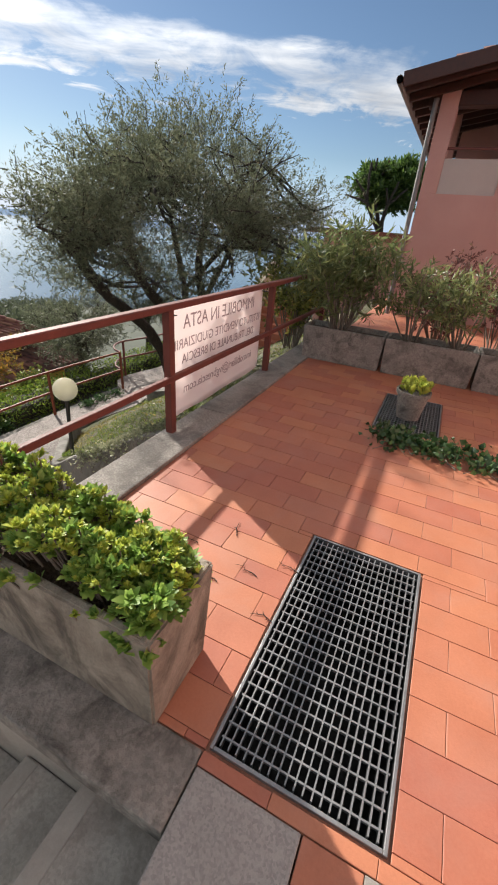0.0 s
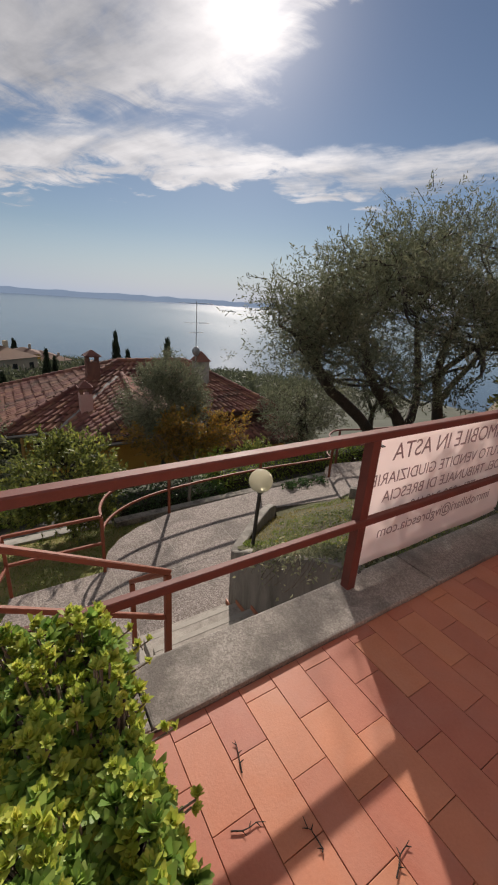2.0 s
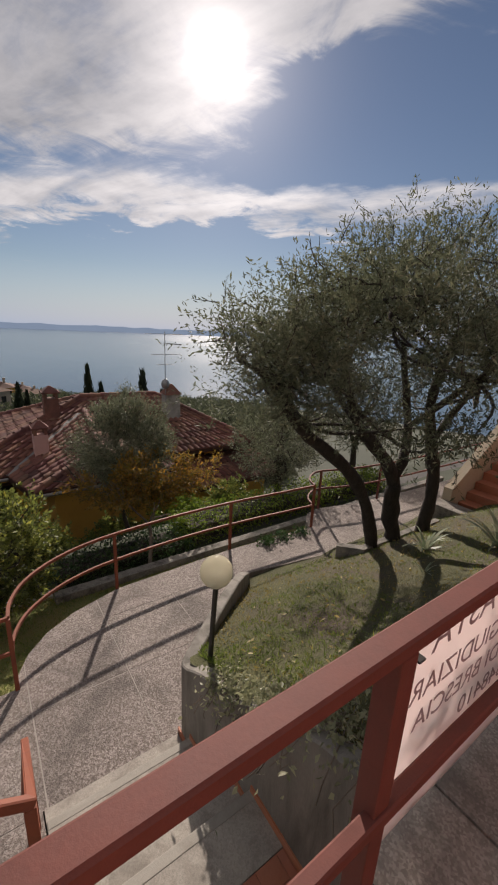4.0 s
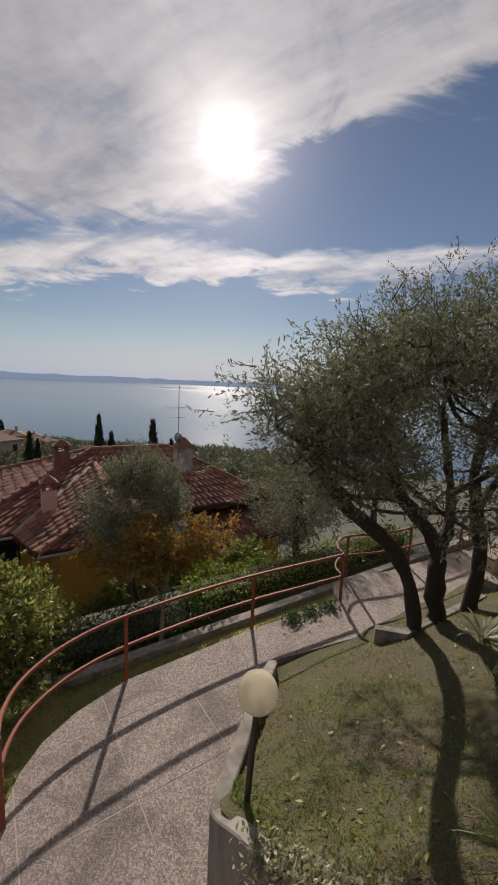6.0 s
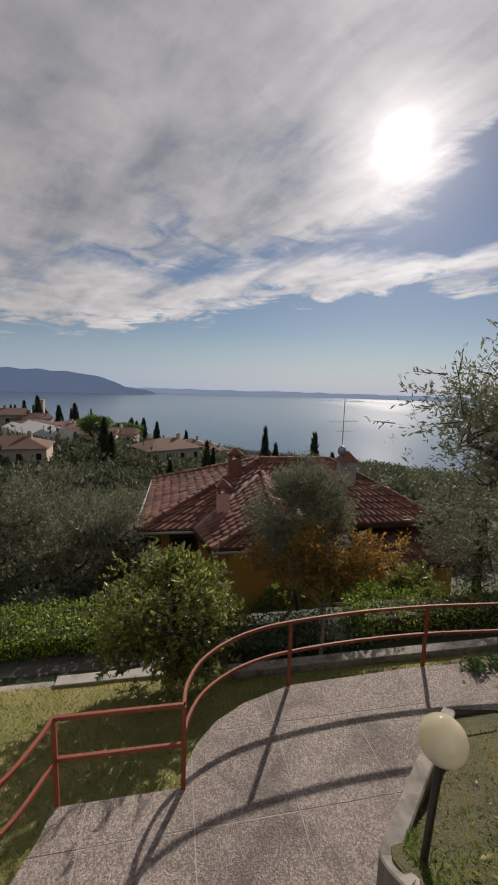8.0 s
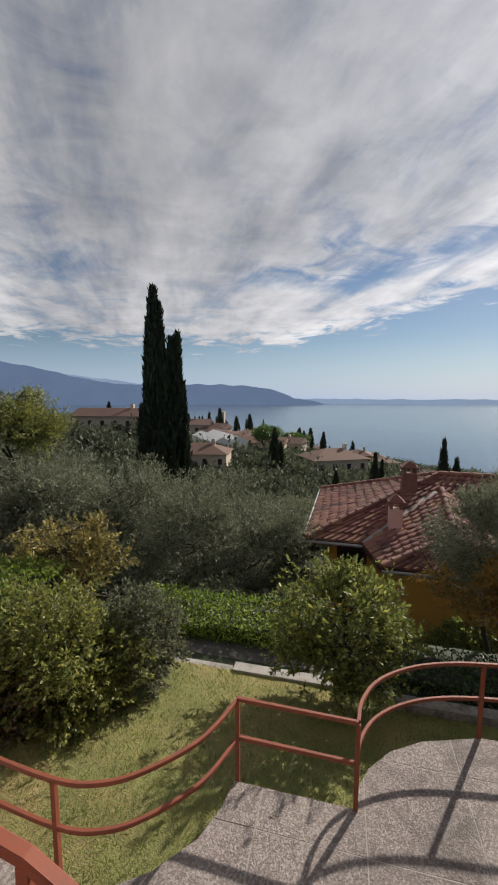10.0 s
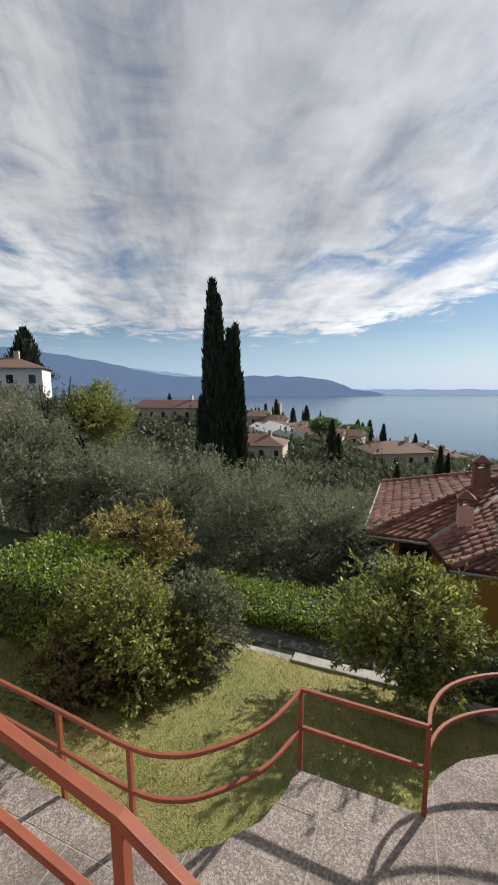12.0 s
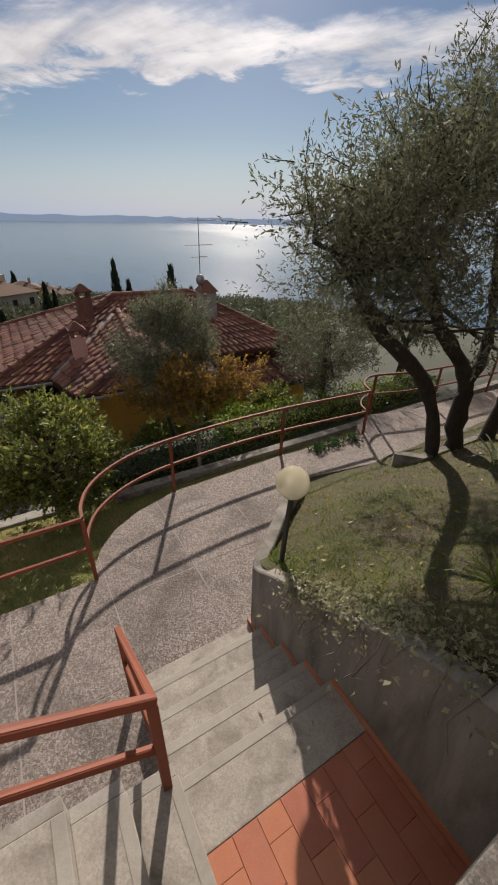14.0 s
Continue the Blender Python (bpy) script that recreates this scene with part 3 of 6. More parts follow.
def clip_polygon(poly, x0, x1, y0, y1):
    """The part of a plan outline inside a rectangle."""
    def cut(pts, inside, cross):
        out = []
        for i, q in enumerate(pts):
            p = pts[i - 1]
            if inside(q):
                if not inside(p):
                    out.append(cross(p, q))
                out.append(q)
            elif inside(p):
                out.append(cross(p, q))
        return out

    def at_x(x):
        return lambda p, q: (x, p[1] + (q[1] - p[1]) * (x - p[0]) / (q[0] - p[0]))

    def at_y(y):
        return lambda p, q: (p[0] + (q[0] - p[0]) * (y - p[1]) / (q[1] - p[1]), y)

    for inside, cross in ((lambda q: q[0] >= x0, at_x(x0)), (lambda q: q[0] <= x1, at_x(x1)), (lambda q: q[1] >= y0, at_y(y0)), (lambda q: q[1] <= y1, at_y(y1))):
        if poly:
            poly = cut(poly, inside, cross)
    return poly


def prism(outline, z0, z1, bm=None):
    """An upright block over a plan outline."""
    bm = bm or bmesh.new()
    low = [bm.verts.new((x, y, z0)) for x, y in outline]
    top = [bm.verts.new((x, y, z1)) for x, y in outline]
    bm.faces.new(top)
    bm.faces.new(low[::-1])
    for i in range(len(low)):
        bm.faces.new((low[i - 1], low[i], top[i], top[i - 1]))
    bmesh.ops.recalc_face_normals(bm, faces=bm.faces)
    return bm


def grid_sheet(xs, ys, height):
    xs, ys = np.asarray(xs, float), np.asarray(ys, float)
    v = np.array([(x, y, height(x, y)) for y in ys for x in xs])
    w = len(xs)
    i = (np.arange(len(ys) - 1)[:, None] * w + np.arange(w - 1)[None, :]).reshape(-1, 1)
    f = i + np.array([[0, 1, w + 1, w]])
    me = raw_mesh("sheet", v, f, np.full(len(f), 4))
    me.polygons.foreach_set("use_smooth", np.ones(len(f), bool))
    return me




# ---- large structure ----
TERRACE_RIGHT, PATH_Z = 4.62, -2.2
LANDING_1, LANDING_2 = -0.74, -1.46


def lerp_table(table, v):
    for (a, p), (b, q) in zip(table, table[1:]):
        if v <= b:
            return p + (q - p) * max(0.0, (v - a) / (b - a))
    return table[-1][1]


# terrace: bed of grout under separate tiles, with pits under the two gratings
def terrace_bed():
    bm = bmesh.new()
    holes = ((0.18, 1.335, -1.95, -1.38), (3.02, 3.95, -1.96, -1.40))
    y0, y1 = -5.4, -0.25
    xs = [0.122, 0.18, 1.335, 3.02, 3.95, 12.0]
    for a, b in zip(xs, xs[1:]):
        cuts = [h for h in holes if h[0] <= a and b <= h[1]]
        if cuts:
            box(a, b, y0, cuts[0][2], -0.2, -0.012, bm=bm)
            box(a, b, cuts[0][3], y1, -0.2, -0.012, bm=bm)
        else:
            box(a, b, y0, y1, -0.2, -0.012, bm=bm)
    return bm


terrace = setting("floor", terrace_bed(), GROUT, "terrace floor of worn red terracotta tiles in running bond", "floor")
setting("terrace_underfloor", box(0.122, 12.0, -5.4, -0.205, -2.9, -0.57), CONCRETE_DARK, "concrete base under the terrace", "wall")
setting("threshold_floor", box(-3.0, 0.12, -5.4, -1.902, -0.4, 0.0), CONCRETE, "plain concrete floor behind the steps", "floor")

# kerb that carries the railing
kerb = bmesh.new()
for a, b in ((-0.06, 0.615), (0.62, 2.42), (2.425, 4.0), (4.005, 6.2)):
    box(a, b, -0.25, 0.06, -0.3, 0.025, 0.012, kerb)
setting("kerb", kerb, KERB_STONE, "washed concrete kerb along the terrace edge", "kerb")
setting("wall_terrace", box(-0.02, 6.2, -0.2, 0.03, -2.9, -0.3), CONCRETE_WALL, "weathered concrete wall below the terrace edge", "wall")

# coping beside the upper stairs
setting("coping", box(-0.06, 0.165, -1.365, -0.252, -0.09, 0.001, 0.01), CONCRETE_DARK, "dark weathered stone coping beside the steps", "coping")
setting("wall_stair", box(-0.025, 0.118, -1.365, -0.2, -0.95, -0.09), CONCRETE, "concrete side wall of the upper steps", "wall")

# upper stairs, towards the lake
STEP_H = 0.185
setting("threshold", box(-1.4, 0.12, -1.72, -1.37, -0.12, 0.0, 0.006), GRANITE, "speckled grey granite threshold slab", "step")
setting("threshold_back", box(-1.4, 0.12, -1.9, -1.725, -0.12, -0.002, 0.004), TERRACOTTA, "strip of red terracotta tiles behind the threshold", "floor")


def step(name, x0, x1, y0, y1, z, nose, label, depth=0.5):
    """A stone tread with a paler worn nosing strip on the side named by nose."""
    bm = box(x0, x1, y0, y1, z - depth, z, 0.006)
    s = setting(name, bm, STEP, label, "step")
    if nose == "y":
        part("nosing", box(x0 + 0.004, x1 - 0.004, y1 - 0.055, y1 + 0.012, z - 0.05, z + 0.003, 0.005), NOSING, s)
    else:
        part("nosing", box(x1 - 0.055, x1 + 0.012, y0 + 0.004, y1 - 0.004, z - 0.05, z + 0.003, 0.005), NOSING, s)
    return s


for i, (a, b) in enumerate(((-1.37, -1.03), (-1.03, -0.70), (-0.70, -0.36))):
    step("stair_step", -1.4, -0.028, a, b, -STEP_H * (i + 1), "y", "grey stone stair tread with a pale worn nosing")
setting("wall_stair_left", box(-1.55, -1.4, -5.4, 1.13, -2.3, 0.0), CONCRETE, "plain concrete wall beside the steps", "wall")

# first landing: stone border round red tiles
border = box(-1.4, -0.03, -0.36, -0.07, -1.2, LANDING_1, 0.004)
box(-0.21, 0.45, -0.068, 1.10, -1.2, LANDING_1, 0.004, border)
setting("landing_border", border, STEP, "pale stone border of the upper landing", "floor")
landing_1 = setting("floor_landing_1", box(-1.4, -0.212, -0.068, 1.10, -1.2, LANDING_1 - 0.014), TERRACOTTA_FAR, "upper stair landing with red terracotta tiles", "floor")

# flight along the terrace wall
for a, b, z in ((0.45, 0.71, -0.92), (0.71, 0.97, -1.10), (0.97, 1.24, -1.28)):
    step("stair_step", a, b, 0.03, 1.12, z, "x", "grey stone stair tread with a pale worn nosing", 0.45)

# second landing and the flight down to the path
landing_2 = setting("floor_landing_2", box(1.24, 2.44, 0.03, 0.78, -2.0, LANDING_2 - 0.014), TERRACOTTA_FAR, "lower stair landing with red terracotta tiles", "floor")
for a, b, z in ((0.78, 1.14, LANDING_2), (1.14, 1.43, -1.645), (1.43, 1.735, -1.83), (1.735, 2.07, -2.015)):
    step("stair_step", 1.25, 2.44, a, b, z, "y", "grey stone stair tread with a pale worn nosing")
setting("stair_foot", box(1.25, 2.42, 2.07, 2.30, -2.4, PATH_Z + 0.002, 0.004), STEP, "pale stone strip at the foot of the stairs", "step")

# wall under the landing, facing the path
lower = box(-6.0, 0.45, 1.10, 1.19, -2.5, LANDING_1, 0.004)
box(0.45, 0.71, 1.122, 1.19, -2.5, -0.925, 0.004, lower)
box(0.71, 0.97, 1.122, 1.19, -2.5, -1.105, 0.004, lower)
box(0.97, 1.24, 1.122, 1.19, -2.5, -1.285, 0.004, lower)
setting("wall_landing", lower, CONCRETE, "grey concrete wall below the landing and stair", "wall")

# path of washed pebble slabs
PATH_LINE = [(-6, 2.75), (-3.2, 2.66), (-2.0, 2.57), (-1.16, 2.50), (-0.78, 2.56), (-0.46, 2.76), (-0.18, 3.07), (-0.05, 3.38), (0.0, 3.66),
             (1.17, 3.66), (1.21, 3.85), (1.34, 4.12), (1.58, 4.38), (1.95, 4.60), (2.6, 4.80), (4.6, 4.87), (6.45, 4.76), (6.6, 5.02),
             (6.85, 5.25), (7.25, 5.33), (8.3, 5.07), (10.8, 4.88), (16, 4.7)]
PATH_BACK = [(16, 3.5), (9, 3.72), (6.4, 3.80), (4.42, 4.12), (4.05, 3.72), (3.5, 3.22), (2.95, 2.72), (2.46, 2.30), (1.24, 2.30), (1.24, 1.19), (-6, 1.19)]
OUTLINE = PATH_LINE + PATH_BACK
path_bed = setting("path", prism(OUTLINE, -2.6, PATH_Z - 0.0025), MORTAR, "garden path of washed pebble concrete slabs", "path")


# planted bed above the path, held by a curved wall
BED = [(-1.0, -0.30), (0.3, -0.36), (0.6, -0.48), (1.1, -0.74), (1.46, -0.98), (2.3, -1.36), (2.9, -1.66), (3.8, -2.17), (4.3, -2.3)]


def bed_height(x, y):
    z = lerp_table(BED, y) + 0.03 * noise.noise(Vector((x * 1.1, y * 1.1, 3)))
    return z


WALL_TOP = [(2.44, 0.03, -0.27), (2.44, 0.6, -0.42), (2.44, 1.1, -0.70), (2.44, 1.46, -0.95), (2.44, 1.9, -1.14), (2.44, 2.22, -1.33),
            (2.49, 2.33, -1.35), (2.75, 2.56, -1.38), (3.1, 2.88, -1.45), (3.5, 3.24, -1.56), (3.82, 3.53, -1.68), (4.06, 3.76, -1.83), (4.26, 3.98, -2.02), (4.38, 4.14, -2.17)]


def bed_wall():
    bm = bmesh.new()
    pts = [Vector(q) for q in smooth_path(WALL_TOP, 3)]
    rings = []
    for i, q in enumerate(pts):
        a = (pts[min(i + 1, len(pts) - 1)] - pts[max(i - 1, 0)])
        side = Vector((a.y, -a.x, 0)).normalized() * 0.13
        z = q.z + 0.012 * noise.noise(q * 5)
        rings.append([bm.verts.new(v) for v in ((q.x, q.y, -2.5), (q.x, q.y, z - 0.012), (q.x + side.x * 0.1, q.y + side.y * 0.1, z), (q.x + side.x * 0.9, q.y + side.y * 0.9, z), (q.x + side.x, q.y + side.y, z - 0.012), (q.x + side.x, q.y + side.y, -2.5))])
    for a, b in zip(rings, rings[1:]):
        for k in range(5):
            bm.faces.new((a[k], b[k], b[k + 1], a[k + 1]))
    bm.faces.new(rings[0])
    bm.faces.new(rings[-1][::-1])
    bmesh.ops.recalc_face_normals(bm, faces=bm.faces)
    return bm


setting("wall_bed", bed_wall(), CONCRETE_WALL, "streaked board-marked concrete retaining wall of the lawn", "wall")
skirt = bmesh.new()
for a, b, z in ((0.03, 1.14, LANDING_2), (1.14, 1.43, -1.645), (1.43, 1.735, -1.83), (1.735, 2.07, -2.015), (2.07, 2.32, PATH_Z)):
    box(2.428, 2.445, a, b, z - 0.15, z + 0.055, 0, skirt)
setting("skirting", skirt, TERRACOTTA_FAR, "red painted skirting line along the stair wall", "skirting")


def wall_x(y):
    """The inner side of the bed's wall at a depth y."""
    return lerp_table([(0.0, 2.5), (2.25, 2.5), (2.6, 2.8), (3.24, 3.52), (3.76, 4.08), (4.1, 4.4), (4.3, 6.0)], y)


def bed_sheet():
    ys = np.concatenate([np.linspace(0.05, 3.6, 34), np.linspace(3.65, 4.05, 6)])
    rows, faces = [], []
    for y in ys:
        x0, x1 = wall_x(y), 16.0
        t = np.linspace(0, 1, 60) ** 1.6
        rows += [(x0 + (x1 - x0) * k, y, bed_height(x0 + (x1 - x0) * k, y)) for k in t]
    for j in range(len(ys) - 1):
        for i in range(59):
            a = j * 60 + i
            faces.append((a, a + 1, a + 61, a + 60))
    me = raw_mesh("bed", rows, faces, np.full(len(faces), 4))
    me.polygons.foreach_set("use_smooth", np.ones(len(faces), bool))
    return me


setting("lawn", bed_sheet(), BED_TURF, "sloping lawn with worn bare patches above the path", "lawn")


# hillside: one sheet from the garden down to the shore and the horizon
def ground_height(x, y):
    near = lerp_table([(-60, -2.6), (3.0, -2.42), (3.4, -2.42), (4.4, -2.62), (6.6, -3.24), (8.4, -3.36), (12.5, -6.4), (26, -9.0), (60, -14), (120, -22), (420, -66), (600, -82)], y)
    r = math.hypot(x, y)
    left = max(0.0, -x - 4 - 0.15 * y)
    near += 0.16 * left * min(1.0, max(0.0, (70 - r) / 40)) if left < 25 else 0
    if r > 40:
        # the shore lies farther off to the left, behind the town
        bearing = math.degrees(math.atan2(x, max(y, 1)))
        shore = lerp_table([(-75, 2600), (-42, 1500), (-24, 1050), (-12, 760), (0, 560), (14, 500), (60, 420)], bearing)
        brow = lerp_table([(-60, -2.5), (-45, -4.5), (-32, -7.5), (-20, -9.3), (0, -14.5), (20, -17), (60, -18)], bearing)
        far = brow - (84 + brow) * min(1.5, max(0.0, (r - 60) / (shore - 60))) ** 1.1
        k = min(1.0, (r - 40) / 40)
        near = near * (1 - k) + far * k
    bump = noise.noise(Vector((x, y, 0)) * 0.07) * min(2.5, max(0, y - 9) * 0.06)
    return near + bump


def ground_sheet():
    ys = np.concatenate([np.linspace(-60, -8, 6), np.linspace(-5, 12, 40), np.linspace(13, 60, 40), np.geomspace(66, 2600, 46)])
    half = np.concatenate([np.linspace(0, 16, 24), np.linspace(18, 60, 20), np.geomspace(66, 2600, 30)])
    xs = np.concatenate([-half[:0:-1], half])
    return grid_sheet(xs, ys, ground_height)


setting("ground", ground_sheet(), HILLSIDE, "green hillside falling to the lake shore", "ground")
lake_mesh = raw_mesh("lake", [(-4900, -400, -78), (4900, -400, -78), (4900, 4900, -78), (-4900, 4900, -78)], [(0, 1, 2, 3)], [4])
setting("water", lake_mesh, WATER, "wide calm lake glittering under the sun", "lake")

# lower lawn beyond the path rail
setting("lower_lawn", grid_sheet(np.linspace(-9, 9, 60), np.linspace(2.5, 6.6, 22), lambda x, y: ground_height(x, y) + 0.03 + 0.02 * noise.noise(Vector((x * 2, y * 2, 0)))), TURF, "sunlit lawn below the garden path", "lawn")
setting("driveway", grid_sheet(np.linspace(-5.5, 30, 30), np.linspace(6.6, 7.4, 5), lambda x, y: -3.26 + 0.01 * noise.noise(Vector((x, y, 0)))), ASPHALT, "narrow shaded asphalt lane behind the lawn", "road")

# plain walls that close the place behind the camera
setting("wall_back", box(-4.0, 12.0, -5.7, -5.4, -1.0, 5.0), PINK_WALL, "plain pink rendered house wall", "wall")


# ---- railings ----
def railing(name, label, mat, posts, bars, group=""):
    """A steel railing: posts as (x, y, z0, z1, size), bars as (points, width, depth)."""
    o = Vector(posts[0][:3])
    root = thing(name, label, "railing", o, group)
    for x, y, z0, z1, s in posts:
        part("post", box(x - s / 2 - o.x, x + s / 2 - o.x, y - s / 2 - o.y, y + s / 2 - o.y, z0 - o.z, z1 - o.z, 0.004), mat, root)
    for k, (pts, w, d) in enumerate(bars):
        part("handrail" if k == 0 else "rail_bar", bar([Vector(q) - o for q in pts], w, d), mat, root)
    return root


railing("terrace_railing", "dark red painted steel railing on the terrace kerb", STEEL_BROWN,
        [(0.1, -0.02, 0.02, 0.955, 0.06), (1.89, -0.01, 0.02, 0.955, 0.06), (3.75, -0.01, 0.02, 0.955, 0.06), (5.9, -0.01, 0.02, 0.955, 0.06)],
        [([(0.065, -0.01, 0.975), (6.0, -0.01, 0.975)], 0.06, 0.045), ([(0.13, -0.03, 0.47), (5.9, -0.03, 0.47)], 0.04, 0.045)])

P1, P2, TIP = Vector((1.18, 1.10, -0.40)), Vector((0.0, 1.14, 0.19)), Vector((1.19, 2.23, -1.33))
railing("stair_railing", "red painted steel stair railing with a sharp corner", STEEL_RED,
        [(1.18, 1.10, -1.28, -0.42, 0.05), (0.0, 1.14, -0.74, 0.17, 0.05), (1.19, 2.20, PATH_Z, -1.33, 0.05), (-1.3, 1.14, -0.74, 0.50, 0.05)],
        [([(-1.4, 1.14, 0.55), P2, P1, TIP], 0.05, 0.045),
         ([(-1.4, 1.14, 0.09), P2 - Vector((0, 0, 0.46)), P1 - Vector((0, 0, 0.44)), TIP - Vector((0, 0, 0.44))], 0.04, 0.04)])

LEFT_RAIL = smooth_path([(-6, 2.85, 0), (-3.2, 2.69, 0), (-2.03, 2.61, 0), (-1.16, 2.54, 0), (-0.78, 2.60, 0), (-0.50, 2.77, 0), (-0.20, 3.09, 0), (-0.06, 3.38, 0), (0.03, 3.68, 0)], 4)
RIGHT_RAIL = smooth_path([(1.19, 3.67, 0), (1.23, 3.92, 0), (1.38, 4.22, 0), (1.66, 4.48, 0), (2.05, 4.68, 0), (2.59, 4.81, 0), (3.6, 4.90, 0), (4.63, 4.90, 0), (5.6, 4.83, 0), (6.50, 4.76, 0)], 4)
END_RAIL = smooth_path([(6.52, 4.78, 0), (6.62, 5.03, 0), (6.86, 5.24, 0), (7.25, 5.33, 0), (8.3, 5.06, 0), (10.8, 4.87, 0), (16, 4.75, 0)], 4)
UP, LOW = Vector((0, 0, -1.30)), Vector((0, 0, -1.72))


def path_posts(places):
    return [(x, y, -2.45, -1.31, 0.042) for x, y in places]


railing("path_railing", "red painted steel railing curving along the garden path", STEEL_RED,
        path_posts([(0.03, 3.68), (-1.16, 2.54), (-2.03, 2.61), (-3.2, 2.70), (-4.6, 2.77), (1.19, 3.66)]),
        [([q + UP for q in LEFT_RAIL] + [Vector((1.19, 3.66, -1.30))], 0.035, 0.04), ([q + LOW for q in LEFT_RAIL] + [Vector((1.19, 3.66, -1.72))], 0.035, 0.04)])
railing("path_railing", "brown red steel railing curving along the garden path", STEEL_RED,
        path_posts([(2.59, 4.81), (4.63, 4.90), (6.50, 4.76)]),
        [([q + UP for q in RIGHT_RAIL], 0.035, 0.04), ([q + LOW for q in RIGHT_RAIL], 0.035, 0.04)])
railing("path_railing", "weathered steel railing along the far end of the path", STEEL_BROWN,
        path_posts([(7.25, 5.33), (8.9, 5.0), (10.8, 4.87), (13, 4.8)]),
        [([q + UP for q in END_RAIL], 0.035, 0.04), ([q + LOW for q in END_RAIL], 0.035, 0.04)])


# ---- gratings ----
def grating(label, x0, x1, y0, y1, bars_x, bars_y):
    """A galvanised grating in a frame over a dark pit."""
    root = thing("floor_grating", label, "grating", (x0, y0, 0), "gratings in the terrace")
    w, d = x1 - x0, y1 - y0
    frame_bm = bmesh.new()
    for a in ((0, w, 0, 0.012), (0, w, d - 0.012, d), (0, 0.012, 0.013, d - 0.013), (w - 0.012, w, 0.013, d - 0.013)):
        box(*a, -0.04, 0.004, 0.002, frame_bm)
    part("frame", frame_bm, ZINC, root)
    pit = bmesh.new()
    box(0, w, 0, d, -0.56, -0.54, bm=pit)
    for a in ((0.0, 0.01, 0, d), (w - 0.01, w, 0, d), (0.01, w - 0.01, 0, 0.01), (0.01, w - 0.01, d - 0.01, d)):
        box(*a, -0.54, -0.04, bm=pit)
    part("pit", pit, PIT_SHADE, root, "dark shaft under the grating")
    long_mesh = bpy.data.meshes.new("bearing_bar")
    b = box(0.02, w - 0.02, -0.0025, 0.0025, -0.034, 0.001)
    b.to_mesh(long_mesh)
    cross_mesh = bpy.data.meshes.new("cross_bar")
    b = box(-0.003, 0.003, 0.02, d - 0.02, -0.012, 0.0005)
    b.to_mesh(cross_mesh)
    for k in range(1, bars_y):
        part("bearing_bar", long_mesh, ZINC, root, at=(0, d * k / bars_y, 0))
    for k in range(1, bars_x):
        part("cross_bar", cross_mesh, ZINC, root, at=(w * k / bars_x, 0, 0))
    return root


grating("galvanised steel grating set into the tiled terrace", 0.18, 1.335, -1.95, -1.38, 23, 20)
grating("galvanised steel grating under a flower pot", 3.02, 3.95, -1.96, -1.40, 19, 20)


# ---- troughs ----
def trough(label, length, width, height, wall=0.035, group=""):
    """An open concrete planter with tapered sides, its long side along y."""
    root = thing("planter_trough", label, "planter", group=group)
    bm = bmesh.new()
    t = 0.02
    def ring(x0, x1, y0, y1, z):
        return [bm.verts.new(v) for v in ((x0, y0, z), (x1, y0, z), (x1, y1, z), (x0, y1, z))]
    a = ring(t, width - t, t, length - t, 0)
    b = ring(0, width, 0, length, height)
    c = ring(wall, width - wall, wall, length - wall, height)
    d = ring(wall + t, width - wall - t, wall + t, length - wall - t, height * 0.45)
    bm.faces.new(a[::-1])
    bm.faces.new(d)
    for p, q in ((a, b), (b, c), (c, d)):
        for k in range(4):
            bm.faces.new((p[k], p[(k + 1) % 4], q[(k + 1) % 4], q[k]))
    bmesh.ops.recalc_face_normals(bm, faces=bm.faces)
    bmesh.ops.bevel(bm, geom=list(bm.edges), offset=0.008, segments=2, affect="EDGES")
    part("trough", bm, TROUGH_STONE if not group else CONCRETE_DARK, root)
    part("soil", box(wall + 0.01, width - wall - 0.01, wall + 0.01, length - wall - 0.01, height * 0.45, height - 0.06, 0.01), SOIL, root)
    return root


stone_trough = trough("weathered stained concrete trough full of sedum on the coping", 1.0, 0.36, 0.475)
stone_trough.location = (0.125, -1.205, 0.0)


# ---- plants in the trough ----
def rosettes(name, rng, centres, radius, count, upright=0.5):
    """Whorls of fleshy spoon-shaped leaves, two quads each."""
    vs, k0 = [], 0
    for c, r in zip(centres, radius):
        lean = rng.normal(size=3) * np.array([0.4, 0.4, 0.1])
        for j in range(count):
            a = j * 2.4 + rng.random() * 0.5
            lift = upright + 0.9 * (1 - j / count) + 0.15 * rng.normal()
            d = np.array([math.cos(a) * math.cos(lift), math.sin(a) * math.cos(lift), math.sin(lift)])
            s = np.array([-math.sin(a), math.cos(a), 0])
            n = np.cross(d, s)
            ln = r * (0.75 + 0.35 * rng.random())
            w = ln * 0.25
            base = np.asarray(c)
            d = d + lean
            d = d / np.linalg.norm(d)
            n = np.cross(d, s)
            vs += [base + s * w * 0.25, base - s * w * 0.25, base + d * ln * 0.62 + s * w + n * w * 0.35, base + d * ln * 0.62 - s * w + n * w * 0.35,
                   base + d * ln + s * w * 0.16 - n * w * 0.25, base + d * ln - s * w * 0.16 - n * w * 0.25]
    k = len(vs) // 6
    i = np.arange(k)[:, None] * 6
    f = np.concatenate([i + [[0, 2, 3, 1]], i + [[2, 4, 5, 3]]], 1).reshape(-1, 4)
    return raw_mesh(name, np.array(vs), f, np.full(len(f), 4))


